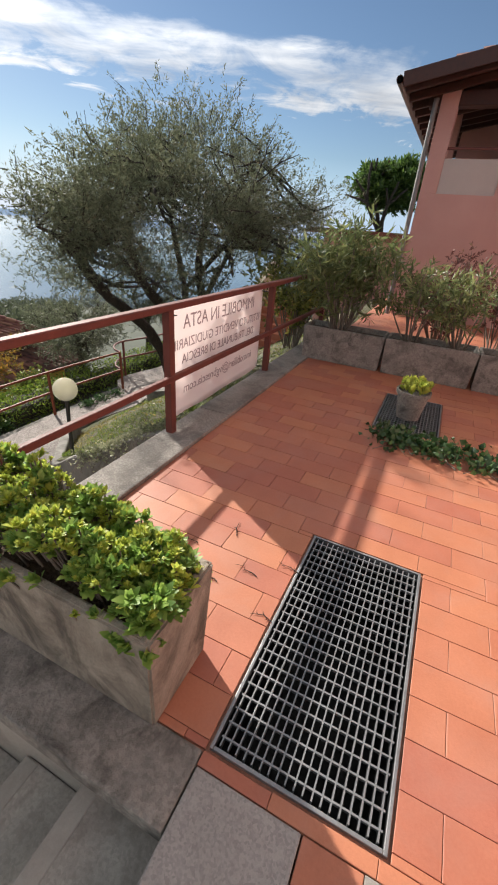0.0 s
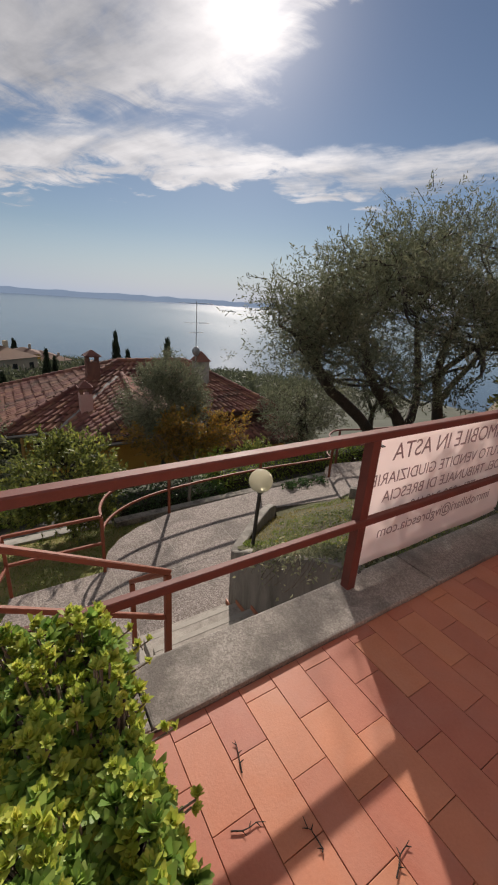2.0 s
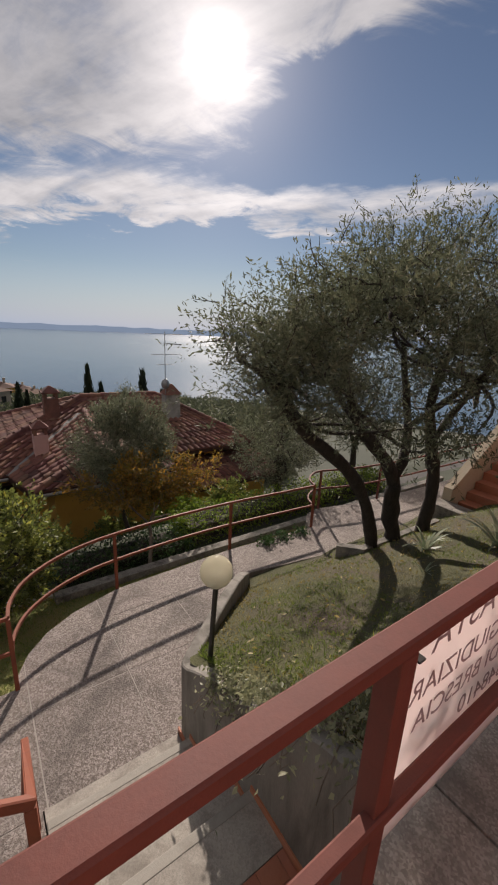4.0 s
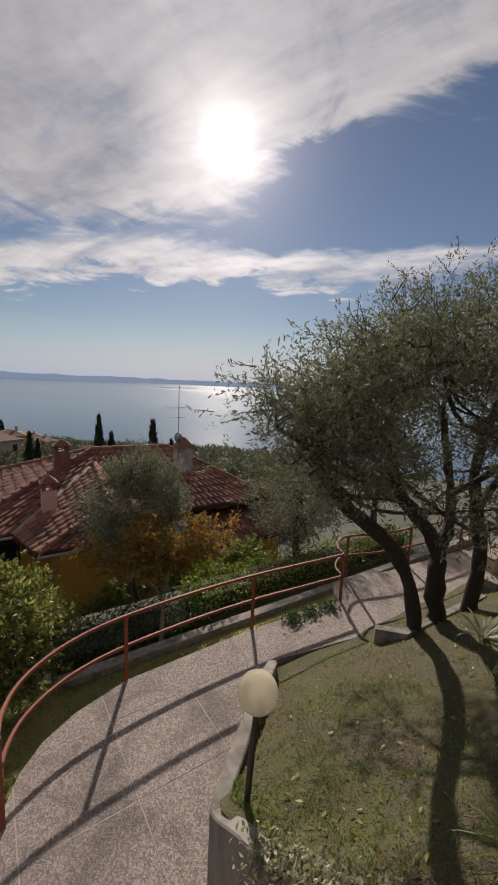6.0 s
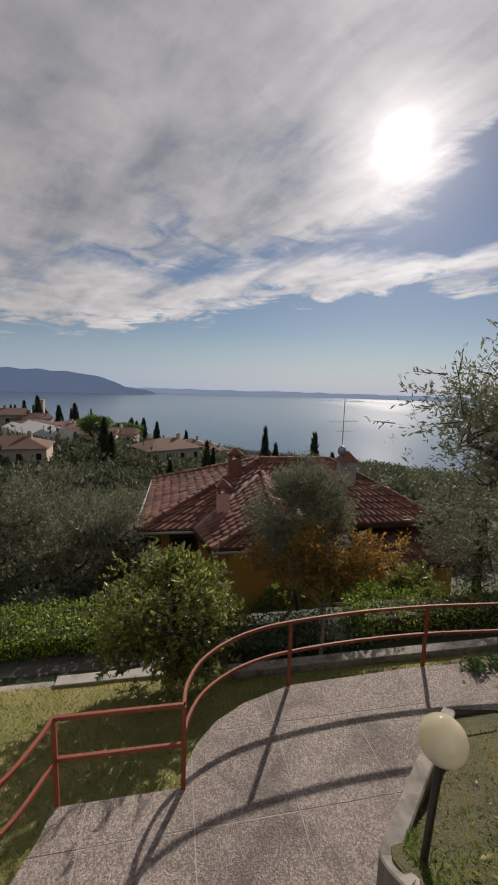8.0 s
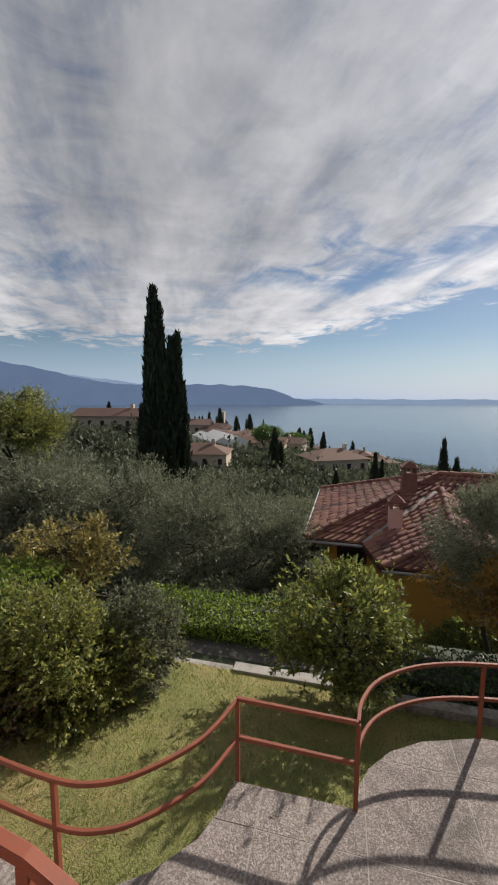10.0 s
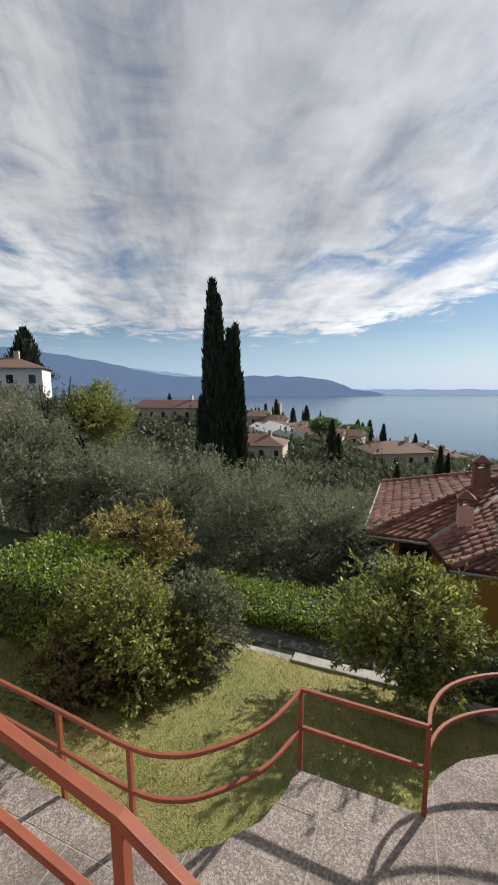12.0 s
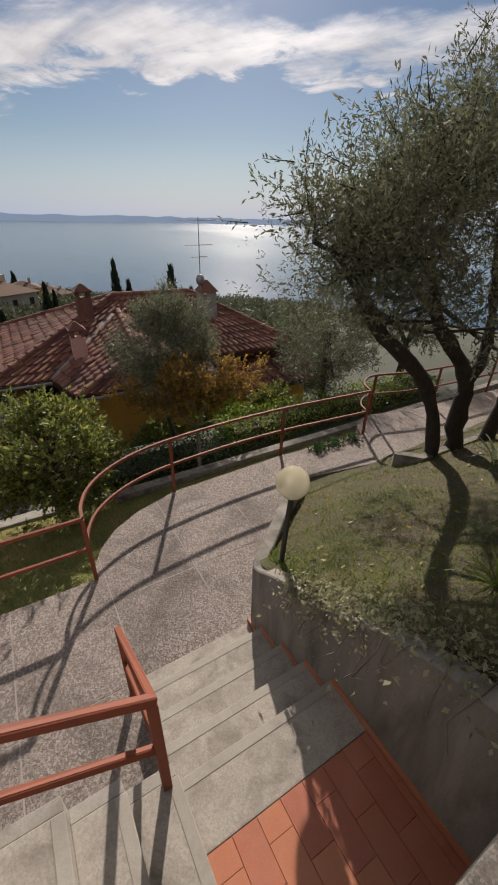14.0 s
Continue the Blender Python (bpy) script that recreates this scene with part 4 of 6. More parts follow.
def sedum(root_at, x1, y1, seed):
    rng = np.random.default_rng(seed)
    root = thing("sedum", "lush yellow-green sedum spilling over the trough rim", "plant", root_at)
    low, tips, stems = [], [], []
    for _ in range(950):
        x, y = rng.random() * (x1 + 0.075) - 0.005 - 0.05 * (rng.random() < 0.12), rng.random() * (y1 + 0.14) - 0.03
        mound = 0.05 + 0.15 * max(0.0, (y / y1)) ** 0.8 * (1 - 0.5 * abs(x / x1 - 0.5))
        z = mound + 0.09 * noise.noise(Vector((x * 8, y * 8, seed))) + 0.05 * rng.random() ** 2 - 0.015
        edge = max(-x, x - x1, -y - 0.0, y - y1, 0)
        z -= edge * 2.2
        high = rng.random() < 0.24 + 0.36 * (y / y1)
        (tips if high else low).append((x, y, z + (0.035 if high else 0)))
        stems.append(([np.array((x * 0.85 + 0.03, y * 0.94 + 0.02, z - 0.07)), np.array((x, y, z + (0.035 if high else 0)))], (0.004, 0.003), 4))
    for _ in range(26):
        x, y = x1 + 0.02 + 0.13 * rng.random() ** 2, 0.35 + rng.random() * 0.6
        z = 0.04 + 0.08 * rng.random()
        tips.append((x, y, z))
        stems.append(([np.array((x1 * 0.8, y - 0.05, 0.0)), np.array((x1 + 0.01, y, 0.05)), np.array((x, y, z))], (0.004, 0.0035, 0.003), 4))
    part("leaves", rosettes("leaves", rng, low, 0.034 + 0.028 * rng.random(len(low)), 13), SEDUM_LEAF, root)
    part("shoot_mass", rosettes("shoot_mass", rng, tips, 0.020 + 0.022 * rng.random(len(tips)), 16, 0.55), SEDUM_TIP, root, "pale yellow shoot tips")
    tagged(part("stem_mass", tubes("stem_mass", stems), BARK_PALE, root), kind="stuff")


sedum((0.165, -1.165, 0.425), 0.28, 0.93, 5)


# ---- banner ----
def single_letters(me):
    """The letters of a line of text as meshes of their own; a dot stays with its stem."""
    link = list(range(len(me.vertices)))

    def head(i):
        while link[i] != i:
            link[i] = link[link[i]]
            i = link[i]
        return i

    for e in me.edges:
        link[head(e.vertices[0])] = head(e.vertices[1])
    span = {}
    for v in me.vertices:
        a, b = span.get(head(v.index), (9.0, -9.0))
        span[head(v.index)] = (min(a, v.co.x), max(b, v.co.x))
    groups = []
    for k, (a, b) in sorted(span.items(), key=lambda q: q[1]):
        mid = (a + b) / 2
        if groups and groups[-1][0] <= mid <= groups[-1][1]:
            groups[-1] = (groups[-1][0], max(b, groups[-1][1]), groups[-1][2] | {k})
        else:
            groups.append((a, b, {k}))
    for _, _, keys in groups:
        bm, made = bmesh.new(), {}
        for v in me.vertices:
            if head(v.index) in keys:
                made[v.index] = bm.verts.new(v.co)
        for f in me.polygons:
            if f.vertices[0] in made:
                bm.faces.new([made[i] for i in f.vertices])
        yield bm


def banner():
    x0, x1, z0, z1 = 1.925, 3.60, 0.09, 0.945
    root = thing("banner", "pale pink auction banner with dark lettering on the railing", "banner", (x0, 0.036, z0))
    w, h = x1 - x0, z1 - z0
    bm = bmesh.new()
    cols, rows = 28, 14
    g = []
    for j in range(rows + 1):
        for i in range(cols + 1):
            x, z = w * i / cols, h * j / rows
            g.append(bm.verts.new((x, 0.004 * noise.noise(Vector((x * 3, z * 4, 1))), z + 0.006 * math.sin(i * 0.5) * (j == 0))))
    for j in range(rows):
        for i in range(cols):
            a = j * (cols + 1) + i
            bm.faces.new((g[a], g[a + 1], g[a + cols + 2], g[a + cols + 1]))
    for f in bm.faces:
        f.smooth = True
    cloth = part("cloth", bm, BANNER, root)
    mod = cloth.modifiers.new("thickness", "SOLIDIFY")
    mod.thickness, mod.offset = 0.0015, 1.0
    lines = (("IMMOBILE IN ASTA", 0.69, 0.150, 0.0), ("ISTITUTO VENDITE GIUDIZIARIE", 0.545, 0.108, 0.0), ("DEL TRIBUNALE DI BRESCIA", 0.425, 0.105, 0.0),
             ("TEL. 030 348410", 0.305, 0.108, 0.0), ("immobiliari@ivgbrescia.com", 0.175, 0.112, 0.0))
    for text, z, size, _ in lines:
        cu = bpy.data.curves.new("lettering", "FONT")
        cu.body, cu.size, cu.align_x, cu.extrude = text, size, "CENTER", 0.0003
        ob = new("lettering", cu)
        bpy.context.view_layer.update()
        me = bpy.data.meshes.new_from_object(ob.evaluated_get(bpy.context.evaluated_depsgraph_get()))
        bpy.data.objects.remove(ob)
        xs = [v.co.x for v in me.vertices]
        wide = max(xs) - min(xs)
        fit_w = min(1.0, (w - 0.10) / wide)
        for v in me.vertices:
            x, y = v.co.x * fit_w, v.co.y
            v.co = Vector((w / 2 - x, -0.0062 + v.co.z, z + y))
        me.update()
        for glyph in single_letters(me):
            part("letter", glyph, INK, root)
    for x in (0.02, w - 0.02):
        for z in (0.03, h - 0.03):
            part("cable_tie", box(x - 0.012, x + 0.012, -0.075, 0.004, z - 0.003, z + 0.003, 0.001), BLACK, root)


banner()


# ---- lamps ----
def garden_lamp(label, base, top, radius):
    root = thing("garden_lamp", label, "lamp", base, "globe lamps of the garden")
    b, t = Vector(base), Vector(top) - Vector(base)
    part("pole", tubes("pole", [([(0, 0, -0.1), t * 0.5 - Vector((0, 0, radius * 0.4)), t - Vector((0, 0, radius * 0.86))], (0.024, 0.024, 0.024), 10)]), BLACK, root, "dark metal pole")
    bm = bmesh.new()
    bmesh.ops.create_cone(bm, cap_ends=True, segments=16, radius1=0.035, radius2=0.055, depth=0.05, matrix=Matrix.Translation(t - Vector((0, 0, radius * 0.93))))
    part("collar", bm, BLACK, root)
    bm = bmesh.new()
    bmesh.ops.create_uvsphere(bm, u_segments=28, v_segments=18, radius=radius, matrix=Matrix.Translation(t))
    for f in bm.faces:
        f.smooth = True
    globe = part("globe", bm, GLOBE, root, "clouded amber-white globe")
    bm = bmesh.new()
    bmesh.ops.create_uvsphere(bm, u_segments=14, v_segments=10, radius=0.032, matrix=Matrix.Translation(t - Vector((0, 0, radius * 0.45))))
    bmesh.ops.create_cone(bm, cap_ends=True, segments=12, radius1=0.02, radius2=0.02, depth=0.05, matrix=Matrix.Translation(t - Vector((0, 0, radius * 0.75))))
    part("bulb", bm, WHITE_PAINT, root)
    return root


garden_lamp("globe lamp on a dark pole at the lawn corner", (2.66, 2.13, -1.30), (2.695, 2.108, -0.375), 0.14)
garden_lamp("globe lamp on a dark pole by the far steps", (10.75, 2.75, -0.9), (10.78, 2.67, 1.15), 0.15)


# ---- troughs with oleanders on the far side of the terrace ----
def shrub(name, label, base, height, width, leaf, stems, twigs, per, size, seed, bark=BARK_PALE, category="shrub", group="", bottom=0.25, lean=0.5):
    """Many stems from one foot, leafy towards the ends."""
    rng = np.random.default_rng(seed)
    root = thing(name, label, category, base, group)
    tb, foot, way = [], [], []
    for _ in range(stems):
        a, sp = rng.random() * 6.28, rng.random() ** 0.6
        end = np.array([math.cos(a) * sp * width / 2, math.sin(a) * sp * width / 2, height * (0.65 + 0.35 * rng.random()) * (1 - 0.3 * sp)])
        start = np.array([math.cos(a) * 0.06 * width, math.sin(a) * 0.06 * width, -0.05])
        mid = (start + end) / 2 + np.array([0, 0, height * 0.1]) + rng.normal(size=3) * 0.05 * width
        pts = [np.array(q) for q in smooth_path([start, mid, end], 4)]
        tb.append((pts, np.linspace(0.012, 0.004, len(pts)), 5))
        for _ in range(max(1, twigs // stems)):
            t = bottom + (1 - bottom) * rng.random() ** 0.7
            i = min(len(pts) - 2, int(t * (len(pts) - 1)))
            foot.append(pts[i] + (pts[i + 1] - pts[i]) * rng.random() + rng.normal(size=3) * 0.06 * width)
            way.append((pts[-1] - pts[0]) * lean + unit(rng, 1)[0])
    foot, way = np.array(foot), np.array(way)
    way /= np.linalg.norm(way, axis=1, keepdims=True)
    k = len(foot)
    c = foot[:, None, :] + way[:, None, :] * (np.linspace(0, 1, per)[None, :, None] * size[0] * 1.6)
    w = way[:, None, :] * 0.7 + unit(rng, k * per).reshape(k, per, 3) * 0.9
    tagged(part("stem_mass", tubes("stem_mass", tb), bark, root), kind="stuff")
    part("leaves", leaves("leaves", c.reshape(-1, 3), w.reshape(-1, 3), size[0], size[1], rng), leaf, root)
    return root


row = trough("grey concrete trough holding an oleander at the terrace edge", 1.03, 0.42, 0.43, 0.035, "oleander troughs")
row.location = (4.63, -1.17, 0.0)
for y in (-2.21, -3.25, -4.29):
    copy_thing(row, pose(4.63, y, 0))
shrub("oleander", "tall leafy oleander with long narrow leaves in a trough", (4.84, -0.55, 0.36), 1.35, 1.25, OLEANDER_LEAF, 26, 480, 9, (0.115, 0.02), 11, group="oleanders in the troughs")
shrub("oleander", "sparse oleander with bare lower stems in a trough", (4.84, -1.45, 0.36), 1.05, 0.75, OLEANDER_LEAF, 12, 130, 8, (0.10, 0.018), 12, group="oleanders in the troughs", bottom=0.45)
shrub("oleander", "sparse oleander with bare lower stems in a trough", (4.84, -2.0, 0.36), 1.0, 0.8, OLEANDER_LEAF, 12, 120, 8, (0.10, 0.018), 13, group="oleanders in the troughs", bottom=0.4)
shrub("oleander", "leafy oleander in a concrete trough", (4.84, -2.85, 0.36), 1.0, 0.95, OLEANDER_LEAF, 14, 180, 8, (0.10, 0.018), 14, group="oleanders in the troughs", bottom=0.35)
shrub("yellow_shrub", "yellow-green broad-leaved shrub behind the railing", (6.2, 0.55, -0.30), 1.75, 1.7, MIXED_LEAF, 24, 420, 9, (0.09, 0.038), 15)
shrub("red_shrub", "dull red-leaved shrub by the house wall", (6.9, -1.75, 0.0), 1.5, 1.5, RED_LEAF, 24, 460, 9, (0.06, 0.025), 16)
shrub("red_shrub", "dull red-leaved shrub by the house wall", (7.0, -2.6, 0.0), 1.6, 1.6, RED_LEAF, 22, 380, 9, (0.06, 0.025), 17)


# ---- pot on the grating ----
def flower_pot(at):
    root = thing("flower_pot", "grey plastic flower pot with a yellow-green plant", "plant pot", at)
    bm = bmesh.new()
    prof = [(0.0, 0.0), (0.105, 0.0), (0.14, 0.23), (0.155, 0.235), (0.155, 0.27), (0.14, 0.27), (0.13, 0.22), (0.0, 0.22)]
    rings = [[bm.verts.new((r * math.cos(a), r * math.sin(a), z)) for a in np.linspace(0, 2 * math.pi, 24, endpoint=False)] for r, z in prof[1:-1]]
    for p, q in zip(rings, rings[1:]):
        for k in range(24):
            bm.faces.new((p[k], p[(k + 1) % 24], q[(k + 1) % 24], q[k]))
    bm.faces.new(rings[0][::-1])
    bm.faces.new(rings[-1])
    bmesh.ops.recalc_face_normals(bm, faces=bm.faces)
    part("pot", bm, CONCRETE_DARK, root)
    rng = np.random.default_rng(3)
    cs = [(0.13 * math.cos(a) * r, 0.13 * math.sin(a) * r, 0.25 + 0.09 * rng.random()) for a, r in zip(rng.random(70) * 6.28, rng.random(70) ** 0.5)]
    part("leaves", rosettes("leaves", rng, cs, 0.05 + 0.03 * rng.random(70), 9, 0.8), SEDUM_TIP, root)


flower_pot((3.40, -1.66, 0.004))


def creeper(name, label, places, leaf, size, seed, count, height, root_at, category="plant"):
    """Leaves and stems that creep over a surface given as a height function."""
    rng = np.random.default_rng(seed)
    root = thing(name, label, category, root_at)
    o = np.array(root_at, float)
    cs, stems = [], []
    for x, y, spread, share in places:
        k = int(count * share)
        q = rng.normal(size=(k, 2)) * spread
        for dx, dy in q:
            z = height(x + dx, y + dy)
            cs.append((x + dx, y + dy, z + 0.02 + 0.05 * rng.random()))
        for _ in range(8):
            a = rng.random() * 6.28
            pts = []
            for s in range(6):
                px, py = x + math.cos(a) * spread * s * 0.5 + 0.03 * rng.normal(), y + math.sin(a) * spread * s * 0.5 + 0.03 * rng.normal()
                pts.append(np.array((px, py, height(px, py) + 0.015)) - o)
            stems.append((pts, np.full(6, 0.004), 4))
    cs = np.array(cs) - o
    w = unit(rng, len(cs)) + np.array([[0, 0, 0.25]])
    tagged(part("stem_mass", tubes("stem_mass", stems), BARK_PALE, root), kind="stuff")
    part("leaves", leaves("leaves", cs, w, size[0], size[1], rng), leaf, root)
    return root


creeper("ivy", "dark green ivy creeping over the tiles and the grating", [(2.82, -1.62, 0.11, 0.4), (2.78, -1.95, 0.12, 0.3), (2.75, -2.3, 0.10, 0.2), (2.72, -2.6, 0.1, 0.1)],
        IVY_LEAF, (0.05, 0.045), 21, 700, lambda x, y: 0.0, (2.78, -1.8, 0.0))
creeper("wall_creeper", "pale dry creeper hanging over the lawn wall", [(2.50, 1.65, 0.10, 0.15), (2.52, 1.40, 0.11, 0.2), (2.53, 1.15, 0.12, 0.2), (2.55, 0.9, 0.13, 0.2), (2.6, 0.6, 0.14, 0.15), (2.62, 0.35, 0.14, 0.1)],
        VINE_PALE, (0.042, 0.022), 22, 1500, lambda x, y: max(bed_height(x, y), lerp_table([(0.03, -0.27), (0.6, -0.42), (1.1, -0.70), (1.46, -0.95), (1.9, -1.14), (2.22, -1.33)], y)) - max(0.0, 2.44 - x) * 1.2, (2.55, 1.1, -0.8))
creeper("path_ivy", "low dark ivy patch at the edge of the path", [(5.35, 4.72, 0.08, 0.3), (5.75, 4.72, 0.1, 0.24), (6.15, 4.66, 0.08, 0.24)], IVY_LEAF, (0.045, 0.04), 23, 520, lambda x, y: PATH_Z, (5.6, 4.7, PATH_Z))


def spiky(name, label, base, count, length, width, leaf, seed, flop=0.9):
    """A tuft of long arching strap leaves."""
    rng = np.random.default_rng(seed)
    root = thing(name, label, "plant", base)
    vs, fs = [], []
    for _ in range(count):
        a = rng.random() * 6.28
        lift = 0.5 + 0.9 * rng.random()
        d = np.array([math.cos(a), math.sin(a), 0])
        s = np.array([-math.sin(a), math.cos(a), 0])
        ln = length * (0.7 + 0.5 * rng.random())
        q = np.array([0, 0, -0.02]) + d * 0.02
        for k in range(6):
            t = k / 5
            w = width * (1 - t ** 1.5) * 0.5 + 0.001
            vs += [q + s * w, q - s * w]
            ang = lift - flop * t * 1.3
            q = q + (d * math.cos(ang) + np.array([0, 0, math.sin(ang)])) * ln / 5
        b = len(vs) - 12
        fs += [(b + 2 * k, b + 2 * k + 1, b + 2 * k + 3, b + 2 * k + 2) for k in range(5)]
    part("leaves", raw_mesh("leaves", np.array(vs), np.array(fs), np.full(len(fs), 4)), leaf, root)


spiky("grass_tuft", "green strap-leaved tuft on the lawn", (3.36, 0.74, bed_height(3.36, 0.74)), 60, 0.30, 0.014, GRASS, 31, 1.0)
spiky("agave", "pale green arching agave on the lawn", (6.3, 2.25, bed_height(6.3, 2.25)), 18, 0.5, 0.05, AGAVE_LEAF, 32)
spiky("agave", "pale green arching agave on the lawn", (6.6, 1.45, bed_height(6.6, 1.45)), 18, 0.65, 0.06, AGAVE_LEAF, 33)
spiky("agave", "small grey-green agave on the lawn", (5.4, 1.75, bed_height(5.4, 1.75)), 10, 0.2, 0.02, AGAVE_LEAF, 34)


# ---- olive tree above the path ----
tree("olive_tree", "old three-stemmed olive tree with dark trunks above the path", (6.3, 2.95, bed_height(6.3, 2.95)), (6.8, 2.95, 1.34), (4.0, 3.1, 1.95), 0.16, OLIVE_LEAF, BARK,
     12500, 12, 0.23, (0.05, 0.0135), 41,
     limbs=[([(6.38, 3.2, -1.85), (5.95, 3.1, -0.95), (5.35, 3.08, -0.2), (4.6, 3.1, 0.35), (4.12, 3.1, 0.85)], 0.115, 0.07),
            ([(4.3, 3.1, 0.6), (4.15, 3.2, 1.2), (4.3, 3.2, 1.9)], 0.06, 0.03),
            ([(4.12, 3.1, 0.85), (3.75, 3.0, 1.15), (3.5, 3.1, 1.3)], 0.045, 0.02),
            ([(6.85, 3.15, -1.85), (6.5, 3.05, -0.9), (6.4, 3.0, -0.5), (5.9, 3.1, 0.1), (5.45, 3.1, 0.5), (5.2, 3.2, 1.2)], 0.15, 0.05),
            ([(6.33, 3.0, -0.55), (6.6, 3.0, -0.15), (6.75, 3.2, 0.6), (6.6, 3.3, 1.4)], 0.09, 0.045),
            ([(7.5, 3.0, -1.8), (7.4, 2.9, -0.8), (7.2, 2.95, 0.0), (6.9, 2.9, 0.8), (7.1, 2.8, 1.6)], 0.13, 0.05),
            ([(7.2, 2.95, 0.0), (7.7, 2.8, 0.7), (8.2, 2.7, 1.3)], 0.07, 0.035),
            ([(5.4, 3.1, 0.5), (5.6, 4.0, 1.1), (5.7, 4.6, 1.6)], 0.05, 0.03),
            ([(6.6, 3.0, 0.3), (6.4, 2.2, 1.0), (6.2, 1.6, 1.5)], 0.05, 0.03)], gap=0.40, hollow=0.3, scale=0.8, depth=2, up=0.35, puffs=(230, 0.235, -0.12), reaching=(((3.85, 2.85, 1.4), (0.9, 0.9, 0.75), 16),))
setting("bed_edging", prism([(5.75, 3.42), (6.05, 3.10), (8.2, 3.05), (8.2, 3.15), (6.12, 3.22), (5.83, 3.49)], -2.4, -1.72), CONCRETE_DARK, "low dark edging under the olive tree", "edging")


# ---- garden below the path ----
def mound(name, label, base, centre, radii, leaf, count, size, seed, bark=BARK, group="", per=8, reach=0.14, gap=0.40, scale=1.6, category="shrub", puffs=None):
    return tree(name, label, base, centre, radii, 0.05, leaf, bark, count, per, reach, size, seed, (), category, group, gap, 0.55, 2, scale, 0.3, puffs)


G = ground_height
mound("laurel", "round glossy laurel with yellow-green shoots on the lawn", (1.1, 6.15, G(1.1, 6.15)), (1.1, 6.15, -1.80), (1.25, 1.05, 1.08), LAUREL_LEAF, 1900, (0.078, 0.034), 51, per=9, puffs=(110, 0.17))
mound("autumn_shrub", "dense mixed shrub with green, gold and russet leaves", (-2.75, 4.6, G(-2.75, 4.6)), (-2.75, 4.65, -1.88), (1.4, 1.1, 1.15), MIXED_LEAF, 3600, (0.056, 0.027), 52, per=9, puffs=(120, 0.16))
mound("grey_shrub", "rounded grey-green clipped shrub on the lawn", (-1.95, 5.35, G(-1.95, 5.35)), (-1.95, 5.3, -2.1), (0.72, 0.7, 1.0), GREY_LEAF, 1500, (0.05, 0.025), 53, per=9, gap=0.3)
mound("low_autumn_shrub", "golden green shrub behind the hedge", (-4.3, 6.7, G(-4.3, 6.7)), (-4.1, 6.6, -1.45), (1.3, 0.9, 0.85), GOLD_LEAF, 1100, (0.07, 0.03), 54, puffs=(60, 0.16))
mound("russet_shrub", "low russet and dull green shrub under the mixed shrub", (-3.2, 3.95, G(-3.2, 3.95)), (-3.2, 3.95, -2.3), (0.75, 0.6, 0.6), RUSSET_LEAF, 900, (0.065, 0.03), 59, puffs=(45, 0.13))


def hedge(label, x0, x1, y0, y1, z0, z1, count, seed, leaf=HEDGE_LEAF):
    """A clipped hedge: leaves thick on its faces, over a solid dark core."""
    rng = np.random.default_rng(seed)
    root = thing("hedge", label, "hedge", (x0, y0, z0), "hedges of the garden")
    w, d, h = x1 - x0, y1 - y0, z1 - z0
    # one bark-toned block stands for the inner twigs and backs the leaves
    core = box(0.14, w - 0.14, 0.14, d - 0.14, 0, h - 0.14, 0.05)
    part("core", core, BARK, root, "solid dark block inside the hedge")
    p = rng.random((count, 3))
    face = rng.random(count)
    p[:, 2] = np.where(face < 0.42, 1.0, p[:, 2])
    p[:, 1] = np.where((face >= 0.42) & (face < 0.8), 0.0, p[:, 1])
    p[:, 0] = np.where((face >= 0.8) & (face < 0.9), 0.0, np.where(face >= 0.9, 1.0, p[:, 0]))
    q = p * np.array([[w, d, h]])
    q += rng.normal(size=q.shape) * 0.045
    q[:, 2] += np.array([0.06 * noise.noise(Vector((a * 1.5, b * 1.5, seed))) for a, b, _ in q])
    way = unit(rng, count) + np.array([[0, -0.3, 0.7]])
    part("leaves", leaves("leaves", q, way, 0.065, 0.034, rng), leaf, root)
    return root


hedge("clipped bright green hedge along the lane", -3.4, 0.7, 7.35, 8.6, -3.6, -2.9, 11000, 61)
hedge("clipped bright green hedge along the lane", 4.8, 12.0, 6.9, 7.9, -3.6, -2.75, 9000, 62)
hedge("tall clipped green hedge beside the shrubs", -5.9, -3.7, 4.4, 6.0, -2.9, -1.3, 8000, 63)
for k, (x, y, r) in enumerate(((2.2, 10.0, 0.95), (4.0, 10.3, 1.0), (5.9, 10.0, 1.05), (7.8, 9.9, 1.0))):
    mound("garden_shrub", "dark green garden shrub before the yellow house", (x, y, G(x, y)), (x, y, -4.75 if x < 5 else -4.2), (r, 0.8, 1.1), LAUREL_LEAF if k % 2 else HEDGE_LEAF, 900, (0.085, 0.04), 55 + k, group="shrubs before the yellow house")
hedge("low dark ground cover behind the path railing", 1.9, 4.8, 6.7, 7.7, -3.6, -2.95, 4500, 64, IVY_LEAF)
setting("lane_kerb", box(-2.2, -0.85, 6.42, 6.6, -3.5, -3.17, 0.01), CONCRETE, "low concrete kerb beside the lane", "kerb")
setting("lane_kerb_raised", box(-0.8, 1.9, 6.40, 6.62, -3.5, -3.10, 0.01), CONCRETE, "raised concrete kerb beside the lane", "kerb")
setting("lane_wall", box(1.9, 14, 6.05, 6.25, -3.6, -2.92, 0.01), CONCRETE_DARK, "low dark wall below the path", "wall")

